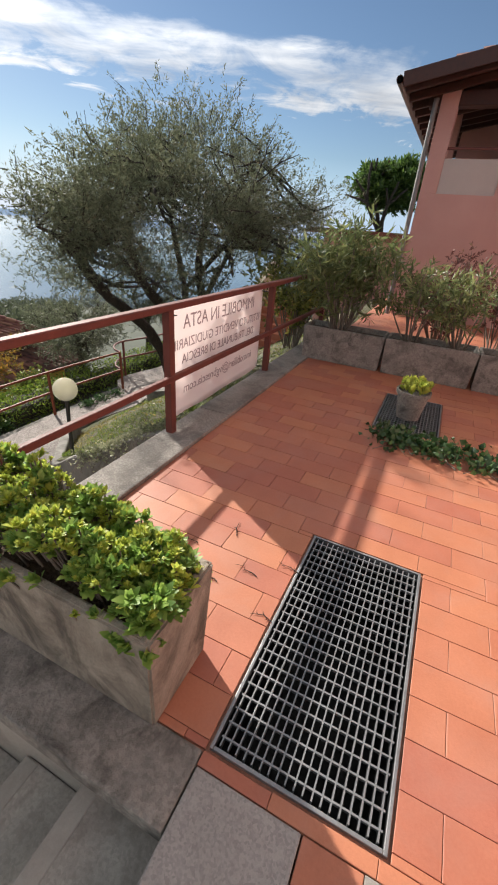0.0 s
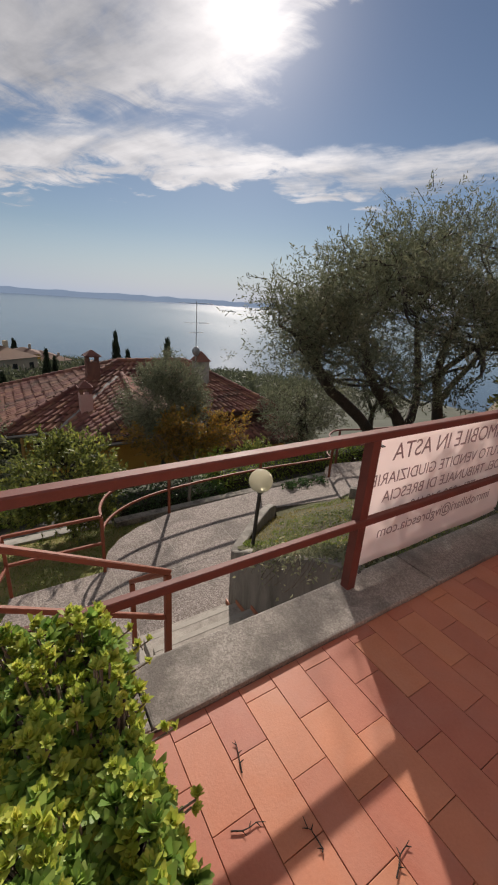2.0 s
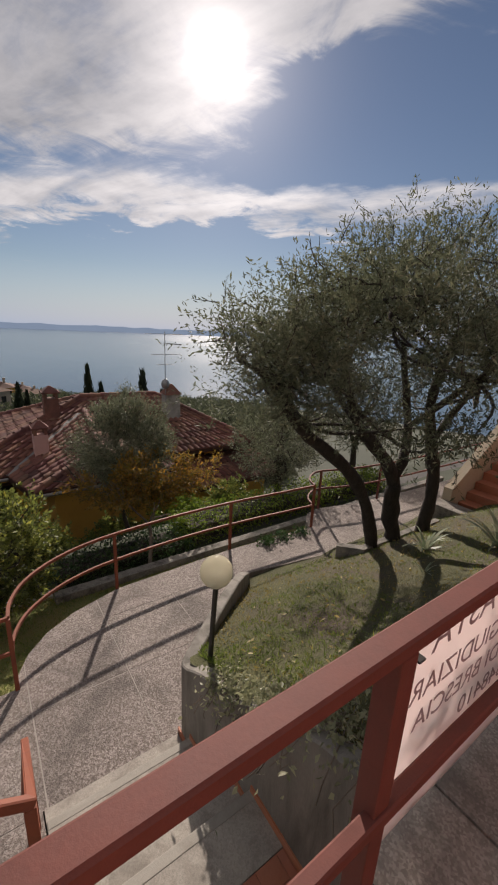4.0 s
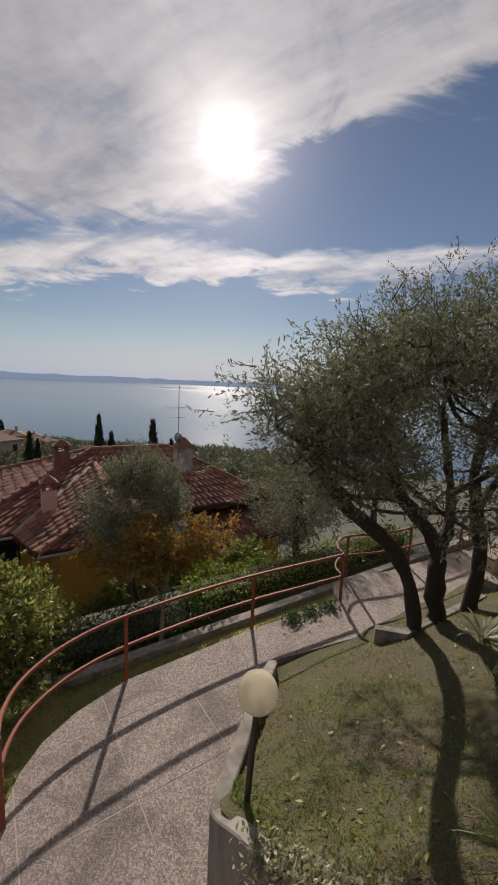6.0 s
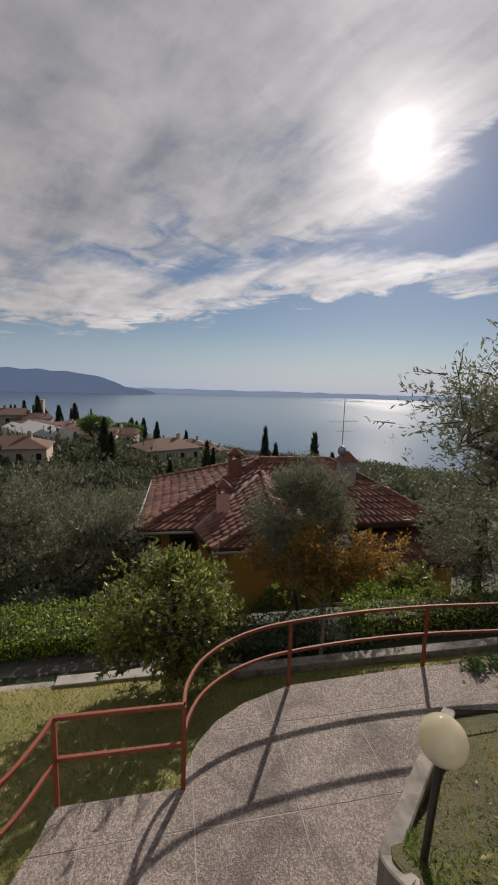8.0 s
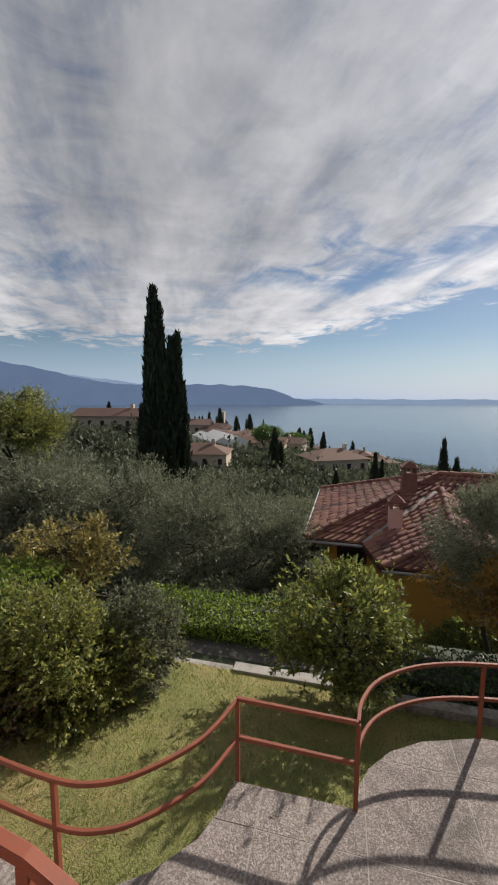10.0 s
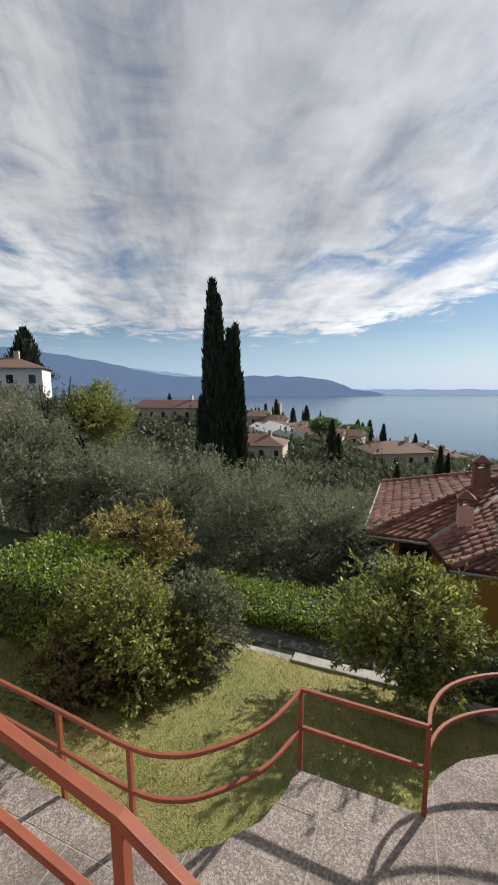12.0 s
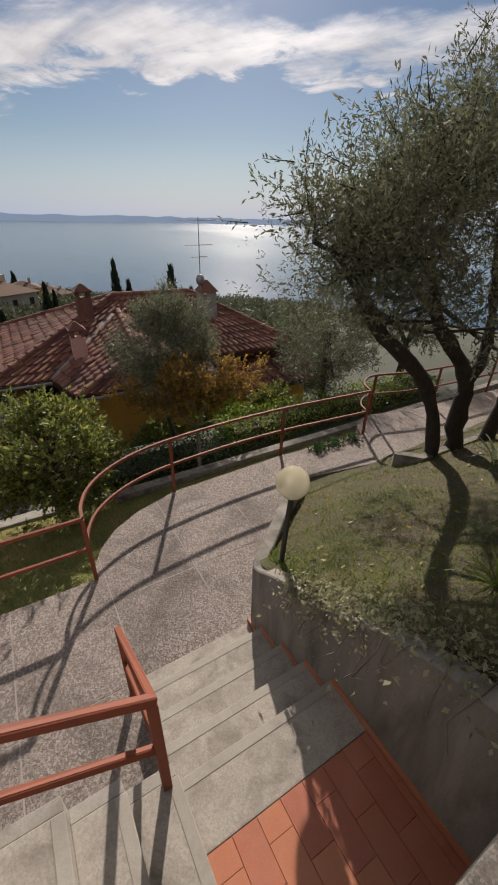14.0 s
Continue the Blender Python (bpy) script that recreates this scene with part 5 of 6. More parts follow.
tree("maple", "small maple with orange autumn leaves and thin forked stems", (3.65, 6.3, G(3.65, 6.3)), (4.2, 7.5, -1.72), (1.8, 0.9, 0.62), 0.05, AUTUMN_LEAF, BARK_PALE,
     1300, 9, 0.2, (0.07, 0.032), 71, gap=0.48, hollow=0.2, scale=1.4)
tree("young_olive", "young olive tree before the yellow house", (4.1, 8.9, G(4.1, 8.9)), (4.05, 8.9, -1.25), (1.4, 1.1, 1.45), 0.07, OLIVE_GROVE, BARK, 5200, 9, 0.22, (0.062, 0.016), 72, gap=0.32, hollow=0.2)
tree("olive_tree", "bushy olive tree beyond the path", (8.6, 8.3, G(8.6, 8.3)), (8.6, 8.3, -1.5), (1.7, 1.5, 1.5), 0.14, OLIVE_GROVE, BARK, 2200, 9, 0.24, (0.07, 0.018), 73, gap=0.44)
tree("olive_tree", "bushy olive tree beyond the path", (12.5, 8.8, G(12.5, 8.8)), (12.5, 8.8, -0.9), (2.2, 1.8, 1.7), 0.16, OLIVE_DARK, BARK, 2200, 9, 0.26, (0.075, 0.02), 74, gap=0.44)

# olive grove
GROVE = [(-6.2, 11.5, 0.1, 1.7), (-3.6, 12.2, -0.4, 2.0), (-1.4, 13.2, -1.1, 1.7), (-8.6, 13.0, 0.6, 2.1), (-5.4, 15.5, -0.5, 2.2), (-2.2, 17.5, -1.6, 2.0),
         (-11.0, 14.5, 0.9, 2.3), (-9.0, 18.0, -0.2, 2.3), (-5.2, 21.0, -1.7, 2.3), (-13.5, 18.0, 1.2, 2.6), (-1.6, 23.0, -3.2, 2.2), (-14.8, 12.0, 1.5, 2.4), (-9.6, 8.6, 0.0, 1.3), (-17.5, 14.5, 1.9, 2.6), (-19.5, 19.0, 2.2, 2.8), (-7.6, 10.0, 0.2, 1.4)]
for k, (x, y, top, r) in enumerate(GROVE):
    away, bearing = math.hypot(x - 1, y), math.degrees(math.atan2(x - 0.9, y))
    top = min(top + 0.9, 1.45 + away * math.tan(radians(lerp_table([(-60, 0.4), (-50, -0.1), (-46, -1.6), (-41, -5.5), (-35, -7.6), (-25, -8.2), (-18, -9.2), (-10, -12.4), (0, -14)], bearing))))
    base = min(G(x, y), top - 2.4)
    mid = (top + base) / 2 + 0.06 * (top - base)
    tree("olive_tree", "silvery olive tree of the grove below", (x, y, base), (x, y, mid), (r, r, max(1.3, (top - mid) * (1.12 if x > -9 else 1.3))), 0.13, OLIVE_GROVE, BARK,
         2500 if y < 16 else 1700, 9, 0.26, (0.082, 0.034), 80 + k, group="olive grove", gap=0.36, puffs=(62, 0.3))
tree("leafy_tree", "tall yellow-green leafy tree behind the grove", (-13.0, 15.4, G(-13.0, 15.4)), (-13.0, 15.3, 0.55), (1.9, 1.9, 1.75), 0.15, MIXED_LEAF, BARK, 1900, 9, 0.3, (0.10, 0.045), 97, puffs=(70, 0.28))
for k, (x, y, r) in enumerate(((-37.0, 30.5, 5.5), (-41.5, 30.0, 5.0), (-34.0, 33.5, 4.5))):
    tree("olive_tree", "dark olive tree on the slope below the villa", (x, y, G(x, y)), (x, y, -1.6), (r, r * 0.8, 4.4), 0.2, OLIVE_DARK, BARK, 1300, 9, 0.5, (0.2, 0.09), 105 + k, group="trees below the villa", gap=0.34, puffs=(60, 0.7))
tree("bare_tree", "grey almost bare tree at the garden edge", (-11.4, 8.9, G(-11.4, 8.9)), (-11.4, 8.9, 0.4), (1.0, 1.0, 1.5), 0.1, GREY_LEAF, BARK_PALE, 260, 6, 0.3, (0.05, 0.015), 98, depth=3)


# ---- cypresses ----
def cypress(label, base, height, radius, seed, count, group="", size=0.5, spires=((0, 0, 1, 1),)):
    """A dark column of upright sprays; spires as (x, y, share of the height, share of the radius)."""
    rng = np.random.default_rng(seed)
    root = thing("cypress", label, "tree", base, group)
    cs, ws = [], []
    for dx, dy, hs, rs in spires:
        k = int(count * hs * rs)
        t = rng.random(k) ** 0.8
        prof = radius * rs * np.sin(np.clip(t * 0.93 + 0.07, 0, 1) * math.pi) ** 0.5 * (1 - 0.72 * t) * (0.8 + 0.4 * rng.random(k))
        a = rng.random(k) * 2 * math.pi
        lump = np.array([1 + 1.0 * noise.noise(Vector((math.cos(b) * 1.6 + dx, math.sin(b) * 1.6 + dy, s * height * 0.3 + seed))) for b, s in zip(a, t)])
        rr = prof * lump * (0.7 + 0.3 * rng.random(k))
        cs.append(np.stack([np.cos(a) * rr + dx, np.sin(a) * rr + dy, t * height * hs], 1))
        ws.append(np.stack([np.cos(a) * 0.28, np.sin(a) * 0.28, np.ones(k)], 1) + unit(rng, k) * 0.22)
    part("trunk", tubes("trunk", [([(0, 0, -0.5), (0, 0, height * 0.5), (0, 0, height * 0.9)], (radius * 0.4, radius * 0.3, 0.03), 7)]), CYPRESS_LEAF, root)
    part("crown", leaves("crown", np.concatenate(cs), np.concatenate(ws), size, size * 0.24, rng), CYPRESS_LEAF, root)
    return root


cypress("tall dark cypress standing above the olive grove", (-15.75, 33.4, -8.0), 18.9, 1.5, 101, 9000, "tall cypress group", 0.6, ((0, 0, 1, 1), (0.45, 0.2, 0.93, 0.55), (-0.5, 0, 0.86, 0.6), (-1.25, -0.1, 0.45, 0.5)))
cypress("slightly shorter dark cypress beside the tall one", (-14.3, 33.9, -8.4), 15.4, 1.25, 102, 8000, "tall cypress group", 0.6, ((0, 0, 0.97, 1), (0.55, 0.1, 1, 0.5), (-0.4, 0, 0.9, 0.55), (0.9, 0.2, 0.72, 0.5)))
cypress("slightly shorter dark cypress beside the tall one", (-14.7, 32.8, -8.4), 12.2, 1.3, 103, 6000, "tall cypress group", 0.6)


cypress("broad dark conifer beside the white villa", (-73.0, 60.7, -1.0), 14.6, 4.6, 104, 5000, size=1.0)


# ---- yellow house ----
def tiled_plane(a, b, c, d, rng, width=0.24, rowlen=0.36):
    """Single roof tiles laid in rows on a plane with eave a-b and ridge d-c."""
    a, b, c, d = (np.array(q, float) for q in (a, b, c, d))
    slope = ((d + c) / 2 - (a + b) / 2)
    rows = max(1, int(np.linalg.norm(slope) / rowlen))
    nrm = np.cross(b - a, slope)
    nrm /= np.linalg.norm(nrm)
    if nrm[2] < 0:
        nrm = -nrm
    vs, fs = [], []
    for r in range(rows):
        t0, t1 = r / rows, (r + 1.12) / rows
        l0, r0 = a + (d - a) * t0, b + (c - b) * t0
        l1, r1 = a + (d - a) * min(1, t1), b + (c - b) * min(1, t1)
        k = max(1, int(np.linalg.norm(r0 - l0) / width))
        for i in range(k):
            u0, u1 = (i + 0.03) / k, (i + 0.97) / k
            jig = rng.normal() * 0.008
            p = [l0 + (r0 - l0) * u0, l0 + (r0 - l0) * ((u0 + u1) / 2), l0 + (r0 - l0) * u1]
            q = [l1 + (r1 - l1) * u0, l1 + (r1 - l1) * ((u0 + u1) / 2), l1 + (r1 - l1) * u1]
            h = [0.05, 0.105, 0.05]
            e = len(vs)
            vs += [x + nrm * (y + jig) for x, y in zip(p, h)] + [x + nrm * (y - 0.045 + jig) for x, y in zip(q, h)] + [p[0], p[2]]
            fs += [(e, e + 1, e + 4, e + 3), (e + 1, e + 2, e + 5, e + 4), (e, e + 6, e + 7, e + 2)]
    return vs, fs


def roof_part(root, planes, rng, o, name="roof_tiles"):
    vs, fs = [], []
    for pl in planes:
        v, f = tiled_plane(*pl, rng)
        fs += [tuple(i + len(vs) for i in q) for q in f]
        vs += v
    flat = [i for q in fs for i in q]
    me = raw_mesh(name, np.array(vs) - np.array(o), flat, [len(q) for q in fs])
    ob = part(name, me, ROOF_TILE, root, "weathered brown-red roof tiles")
    return tagged(ob, kind="stuff")


def slab_of(points, o, thick=0.14):
    bm = bmesh.new()
    p = [Vector(q) - Vector(o) for q in points]
    top = [bm.verts.new(q) for q in p]
    low = [bm.verts.new(q - Vector((0, 0, thick))) for q in p]
    bm.faces.new(top)
    bm.faces.new(low[::-1])
    for i in range(len(p)):
        bm.faces.new((top[i - 1], top[i], low[i], low[i - 1]))
    bmesh.ops.recalc_face_normals(bm, faces=bm.faces)
    return bm


def ridge_tiles(a, b, o):
    """A row of half-round ridge tiles."""
    a, b = np.array(a) - np.array(o), np.array(b) - np.array(o)
    k = max(2, int(np.linalg.norm(b - a) / 0.36))
    lst = []
    for i in range(k):
        p, q = a + (b - a) * (i / k), a + (b - a) * ((i + 1.08) / k)
        lst.append(([p + [0, 0, 0.05], q + [0, 0, 0.05]], (0.13, 0.10), 8))
    return tubes("ridge_tiles", lst)


def yellow_house():
    rng = np.random.default_rng(7)
    o = (5.4, 16.7, -8.0)
    root = thing("house", "yellow rendered house with a hipped brown tile roof", "house", o)
    e = -3.05
    fl, fr, br, bl = (-0.15, 13.0, e), (11.0, 12.9, e), (11.0, 20.4, e), (0.0, 20.4, e)
    rl, rr = (4.7, 16.7, -1.36), (7.9, 16.7, -1.40)
    part("wall", box(0.6 - o[0], 10.2 - o[0], 13.8 - o[1], 19.6 - o[1], 0.0, 4.9), YELLOW_WALL, root)
    part("wing_wall", box(2.8 - o[0], 6.0 - o[0], 12.0 - o[1], 13.9 - o[1], 0.0, 4.75), YELLOW_WALL, root)
    for pts in ((fl, fr, rr, rl), (fr, br, rr), (br, bl, rl, rr), (bl, fl, rl)):
        part("roof_deck", slab_of(pts, o), WOOD_DARK, root)
    wl, wr, wtop = (2.15, 11.35, -3.12), (6.5, 11.35, -3.12), (4.35, 12.6, -2.45)
    back = (4.6, 15.7, -1.75)
    part("wing_deck", slab_of((wl, wtop, back, (1.7, 12.9, -3.05)), o), WOOD_DARK, root)
    part("wing_deck", slab_of((wr, (6.9, 12.9, -3.05), back, wtop), o), WOOD_DARK, root)
    part("wing_deck", slab_of((wl, wr, wtop), o), WOOD_DARK, root)
    roof_part(root, [(fl, fr, rr, rl), (fr, br, rr, rr), (bl, fl, rl, rl), (br, bl, rl, rr)], rng, o)
    lift = np.array([0, 0, 0.03])
    roof_part(root, [(np.array((1.7, 12.9, -3.05)) + lift, np.array(wl) + lift, np.array(wtop) + lift, np.array(back) + lift),
                     (np.array(wr) + lift, np.array((6.9, 12.9, -3.05)) + lift, np.array(back) + lift, np.array(wtop) + lift),
                     (np.array(wl) + lift, np.array(wr) + lift, np.array(wtop) + lift, np.array(wtop) + lift)], rng, o, "wing_tiles")
    pl, pr, pu, pv = (7.2, 11.7, -4.15), (11.9, 11.7, -4.15), (11.3, 13.6, -3.55), (7.2, 13.6, -3.55)
    part("porch_deck", slab_of((pl, pr, pu, pv), o), WOOD_DARK, root)
    roof_part(root, [(pl, pr, pu, pv)], rng, o, "porch_tiles")
    part("porch_wall", box(7.6 - o[0], 11.2 - o[0], 12.4 - o[1], 13.8 - o[1], 0.0, 3.9), YELLOW_WALL, root)
    for a, b in ((rl, rr), (fl, rl), (fr, rr), (bl, rl), (br, rr), (wtop, back), (wl, wtop)):
        part("ridge_tiles", ridge_tiles(a, b, o), ROOF_TILE, root)
    part("gutter", tubes("gutter", [([np.array(bl) - o + [-0.06, 0, -0.03], np.array(fl) - o + [-0.06, 0, -0.03]], (0.06, 0.06), 8)]), WHITE_METAL, root, "white metal gutter")
    part("gutter", tubes("gutter", [([np.array(fl) - o + [0, -0.06, -0.05], np.array((1.7, 12.95, e)) - o + [0, -0.06, -0.05]], (0.055, 0.055), 8)]), LEAD, root)
    part("gutter", tubes("gutter", [([np.array(wl) - o + [0, -0.07, -0.05], np.array(wr) - o + [0, -0.07, -0.05]], (0.055, 0.055), 8)]), LEAD, root)
    part("valley", bar([np.array(q) - o + [0, 0, 0.07] for q in ((1.75, 12.85, -3.05), (3.2, 14.3, -2.42), (4.4, 15.6, -1.85))], 0.3, 0.02), LEAD, root, "grey metal valley flashing")
    for x, y, z0, z1, s in ((3.45, 15.7, -2.3, -1.15, 0.5), (2.75, 13.6, -2.9, -1.95, 0.42)):
        ch = part("chimney", box(x - s / 2 - o[0], x + s / 2 - o[0], y - s / 2 - o[1], y + s / 2 - o[1], z0 - o[2], z1 - o[2], 0.01), ROOF_TILE if s > 0.45 else PINK_WALL, root, "brick chimney stack")
        hood = bmesh.new()
        for dx in (-1, 1):
            for dy in (-1, 1):
                box(x + dx * s * 0.36 - 0.05 - o[0], x + dx * s * 0.36 + 0.05 - o[0], y + dy * s * 0.36 - 0.05 - o[1], y + dy * s * 0.36 + 0.05 - o[1], z1 - o[2], z1 + 0.2 - o[2], bm=hood)
        box(x - s * 0.62 - o[0], x + s * 0.62 - o[0], y - s * 0.62 - o[1], y + s * 0.62 - o[1], z1 + 0.2 - o[2], z1 + 0.26 - o[2], 0.01, hood)
        bmesh.ops.create_cone(hood, cap_ends=True, segments=4, radius1=s * 0.8, radius2=0.05, depth=0.2, matrix=Matrix.Translation((x - o[0], y - o[1], z1 + 0.36 - o[2])) @ Matrix.Rotation(radians(45), 4, "Z"))
        part("hood", hood, ROOF_TILE, ch)
    for x in (1.4, 8.4, 10.0):
        wnd = part("window", box(x - 0.5 - o[0], x + 0.5 - o[0], 13.72 - o[1], 13.8 - o[1], 3.3, 4.5, 0.01), WOOD_DARK, root)
        part("pane", box(x - 0.4 - o[0], x + 0.4 - o[0], 13.71 - o[1], 13.72 - o[1], 3.4, 4.4), GLASS_DARK, wnd)


yellow_house()


def antenna(at):
    root = thing("antenna", "thin metal television antenna on a roof mast", "antenna", at)
    part("mast", tubes("mast", [([(0, 0, -1.0), (0, 0, 2.1)], (0.02, 0.014), 6)]), ZINC, root)
    for z, half, k in ((2.0, 0.75, 9), (1.2, 0.55, 7), (0.8, 0.3, 4)):
        lst = [([(-half, 0.0, z), (half, 0.0, z + 0.02)], (0.009, 0.009), 5)]
        lst += [([(-half + 2 * half * i / (k - 1), -0.16, z), (-half + 2 * half * i / (k - 1), 0.16, z)], (0.006, 0.006), 4) for i in range(k)]
        part("aerial", tubes("aerial", lst), ZINC, root)
    bm = bmesh.new()
    bmesh.ops.create_uvsphere(bm, u_segments=14, v_segments=10, radius=0.17, matrix=Matrix.Translation((0, 0, 0.0)) @ Matrix.Diagonal((1, 1, 1.25, 1)))
    part("cowl", bm, ZINC, root, "round metal chimney cowl")


antenna((7.72, 15.0, -0.70))
hood_root = thing("chimney", "stone chimney with a pitched hood behind the ridge", "chimney", (8.05, 15.2, -1.9))
part("shaft", box(-0.3, 0.3, -0.3, 0.3, -1.0, 0.75, 0.01), CONCRETE, hood_root)
bm = bmesh.new()
bmesh.ops.create_cone(bm, cap_ends=True, segments=4, radius1=0.52, radius2=0.06, depth=0.42, matrix=Matrix.Translation((0, 0, 0.96)) @ Matrix.Rotation(radians(45), 4, "Z"))
part("hood", bm, ROOF_TILE, hood_root)


# ---- town by the shore ----
def town_house(label, w, d, h, mat, hip=True):
    root = thing("town_house", label, "house", group="houses of the shore town")
    part("wall", box(-w / 2, w / 2, -d / 2, d / 2, -6, h), mat, root)
    o = 0.6
    a, b, c, e = (-w / 2 - o, -d / 2 - o, h), (w / 2 + o, -d / 2 - o, h), (w / 2 + o, d / 2 + o, h), (-w / 2 - o, d / 2 + o, h)
    k = d / 2 if hip else -o
    p, q = (-w / 2 + k, 0, h + d * 0.22), (w / 2 - k, 0, h + d * 0.22)
    bm = bmesh.new()
    v = [bm.verts.new(s) for s in (a, b, c, e, p, q)]
    for f in ((0, 1, 5, 4), (1, 2, 5), (2, 3, 4, 5), (3, 0, 4), (3, 2, 1, 0)):
        bm.faces.new([v[i] for i in f])
    bmesh.ops.recalc_face_normals(bm, faces=bm.faces)
    part("roof", bm, ROOF_FAR, root)
    for x in np.linspace(-w / 2 + 1.5, w / 2 - 1.5, max(2, int(w / 3))):
        for z in ((h - 1.8, h - 4.6) if h > 5 else (h - 1.8,)):
            part("window", box(x - 0.5, x + 0.5, -d / 2 - 0.05, -d / 2 + 0.1, z - 0.7, z + 0.7), GLASS_DARK, root)
    part("chimney", box(w * 0.2, w * 0.2 + 0.8, -0.4, 0.4, h, h + d * 0.22 + 1.0), CREAM_WALL, root)
    return root


def spot(az, r):
    a = radians(az)
    x, y = math.sin(a) * r, math.cos(a) * r
    return x, y, ground_height(x, y)


kinds = [town_house("cream house with a hipped red tile roof", 14, 10, 6.0, CREAM_WALL), town_house("long cream house with a gabled tile roof", 20, 9, 6.5, CREAM_WALL, False),
         town_house("small ochre house with a hipped tile roof", 10, 9, 5.5, YELLOW_WALL)]
rng = np.random.default_rng(17)
first = {}
TOWN = [(-0.7, 100), (-31.5, 108), (2.6, 165), (-19.6, 66), (-11, 125), (-14, 140), (-9.5, 180), (-4.5, 210), (-17.5, 120), (-20, 175), (-15.5, 210), (-12, 250), (-7.5, 270), (-22.5, 140), (-25, 210), (-19, 260), (-16, 330),
        (-11, 350), (-23, 310), (-27, 160), (-29, 260), (-26, 350), (-31, 190), (-33, 300), (-2.5, 290), (1.0, 250), (-21, 420), (-14, 450), (-18, 520), (-24, 520), (-10, 430), (14, 120), (-29, 420), (4.5, 200), (-35, 230), (-7, 380)] + [(float(a), float(b)) for a, b in zip(np.random.default_rng(5).uniform(-36, 6, 60), np.random.default_rng(6).uniform(120, 520, 60))]
for k, (az, r) in enumerate(TOWN):
    x, y, z = spot(az, r)
    src = kinds[k % 3]
    m = pose(x, y, z - 0.6, 0, 0, -az + rng.uniform(-40, 40))
    if k < len(kinds):
        src.matrix_basis = m
    else:
        house = copy_thing(src, m)
        k_size = rng.uniform(0.6, 0.95)
        house.scale = (k_size, k_size, k_size)
tower = thing("bell_tower", "pale square bell tower of the town church", "tower", spot(-17.2, 430))
part("shaft", box(-3, 3, -3, 3, -6, 26, 0.1), CREAM_WALL, tower)
part("belfry", box(-3.4, 3.4, -3.4, 3.4, 26, 27, 0.1), CREAM_WALL, tower)
part("opening", box(-1.2, 1.2, -3.1, -2.9, 20, 24), GLASS_DARK, tower)
villa = town_house("white villa with a low tile roof on the slope", 16, 9, 3.6, WHITE_WALL)
villa.matrix_basis = pose(-64, 47, 1.6, 0, 0, 40)
for az, r, w in ((-18.4, 90, 18), (-16.4, 97, 20)):
    x, y, z = spot(az, r)
    shed = thing("greenhouse", "low pale greenhouse with a ridged roof", "greenhouse", (x, y, z + 1.6), "greenhouses on the slope")
    bm = bmesh.new()
    prism([(-2.2, 0), (2.2, 0), (2.2, 2.2), (0, 3.2), (-2.2, 2.2)], -w / 2, w / 2, bm)
    bm.transform(Matrix.Rotation(radians(90), 4, "X"))
    part("roof", bm, WHITE_METAL, shed)
    shed.rotation_euler = (0, 0, radians(35))
CYP = [(0.2, 62, 5), (-8.9, 75, 8), (-8.0, 76, 6), (14.5, 40, 6.9), (16, 42, 5.9), (5.4, 70, 6), (6.3, 72, 5), (9.7, 80, 5), (21.5, 44, 7.4), (24, 46, 6.2), (-13, 180, 11), (-15, 230, 11), (-18, 300, 13), (-19, 310, 14), (-20, 300, 12), (-22, 320, 13), (-11, 160, 9),
       (-24, 260, 12), (-16.5, 400, 13), (-20.5, 400, 14), (-25.5, 380, 14), (-6, 170, 9), (-4, 185, 9), (-2.6, 175, 8), (-28, 300, 13), (-30, 240, 11), (-26.6, 240, 12), (-56.2, 62, 14), (-55.3, 63, 12.5)] + [(float(a), float(b), float(c)) for a, b, c in zip(np.random.default_rng(7).uniform(-33, 2, 22), np.random.default_rng(8).uniform(170, 480, 22), np.random.default_rng(9).uniform(7, 16, 22))]
base_cyp = cypress("dark slender cypress among the houses below", spot(*CYP[0][:2]), 10.0, 1.3, 111, 1200, "far cypresses", 0.9)
base_cyp.scale = (CYP[0][2] / 10 * 1.1,) * 3
for az, r, h in CYP[1:]:
    x, y, z = spot(az, r)
    c = copy_thing(base_cyp, pose(x, y, z - 0.3, 0, 0, az * 7))
    wide = h / 10 * (1.15 + 0.45 * math.sin(az * 37 + r))
    c.scale = (wide, wide, h / 10 * 1.15)


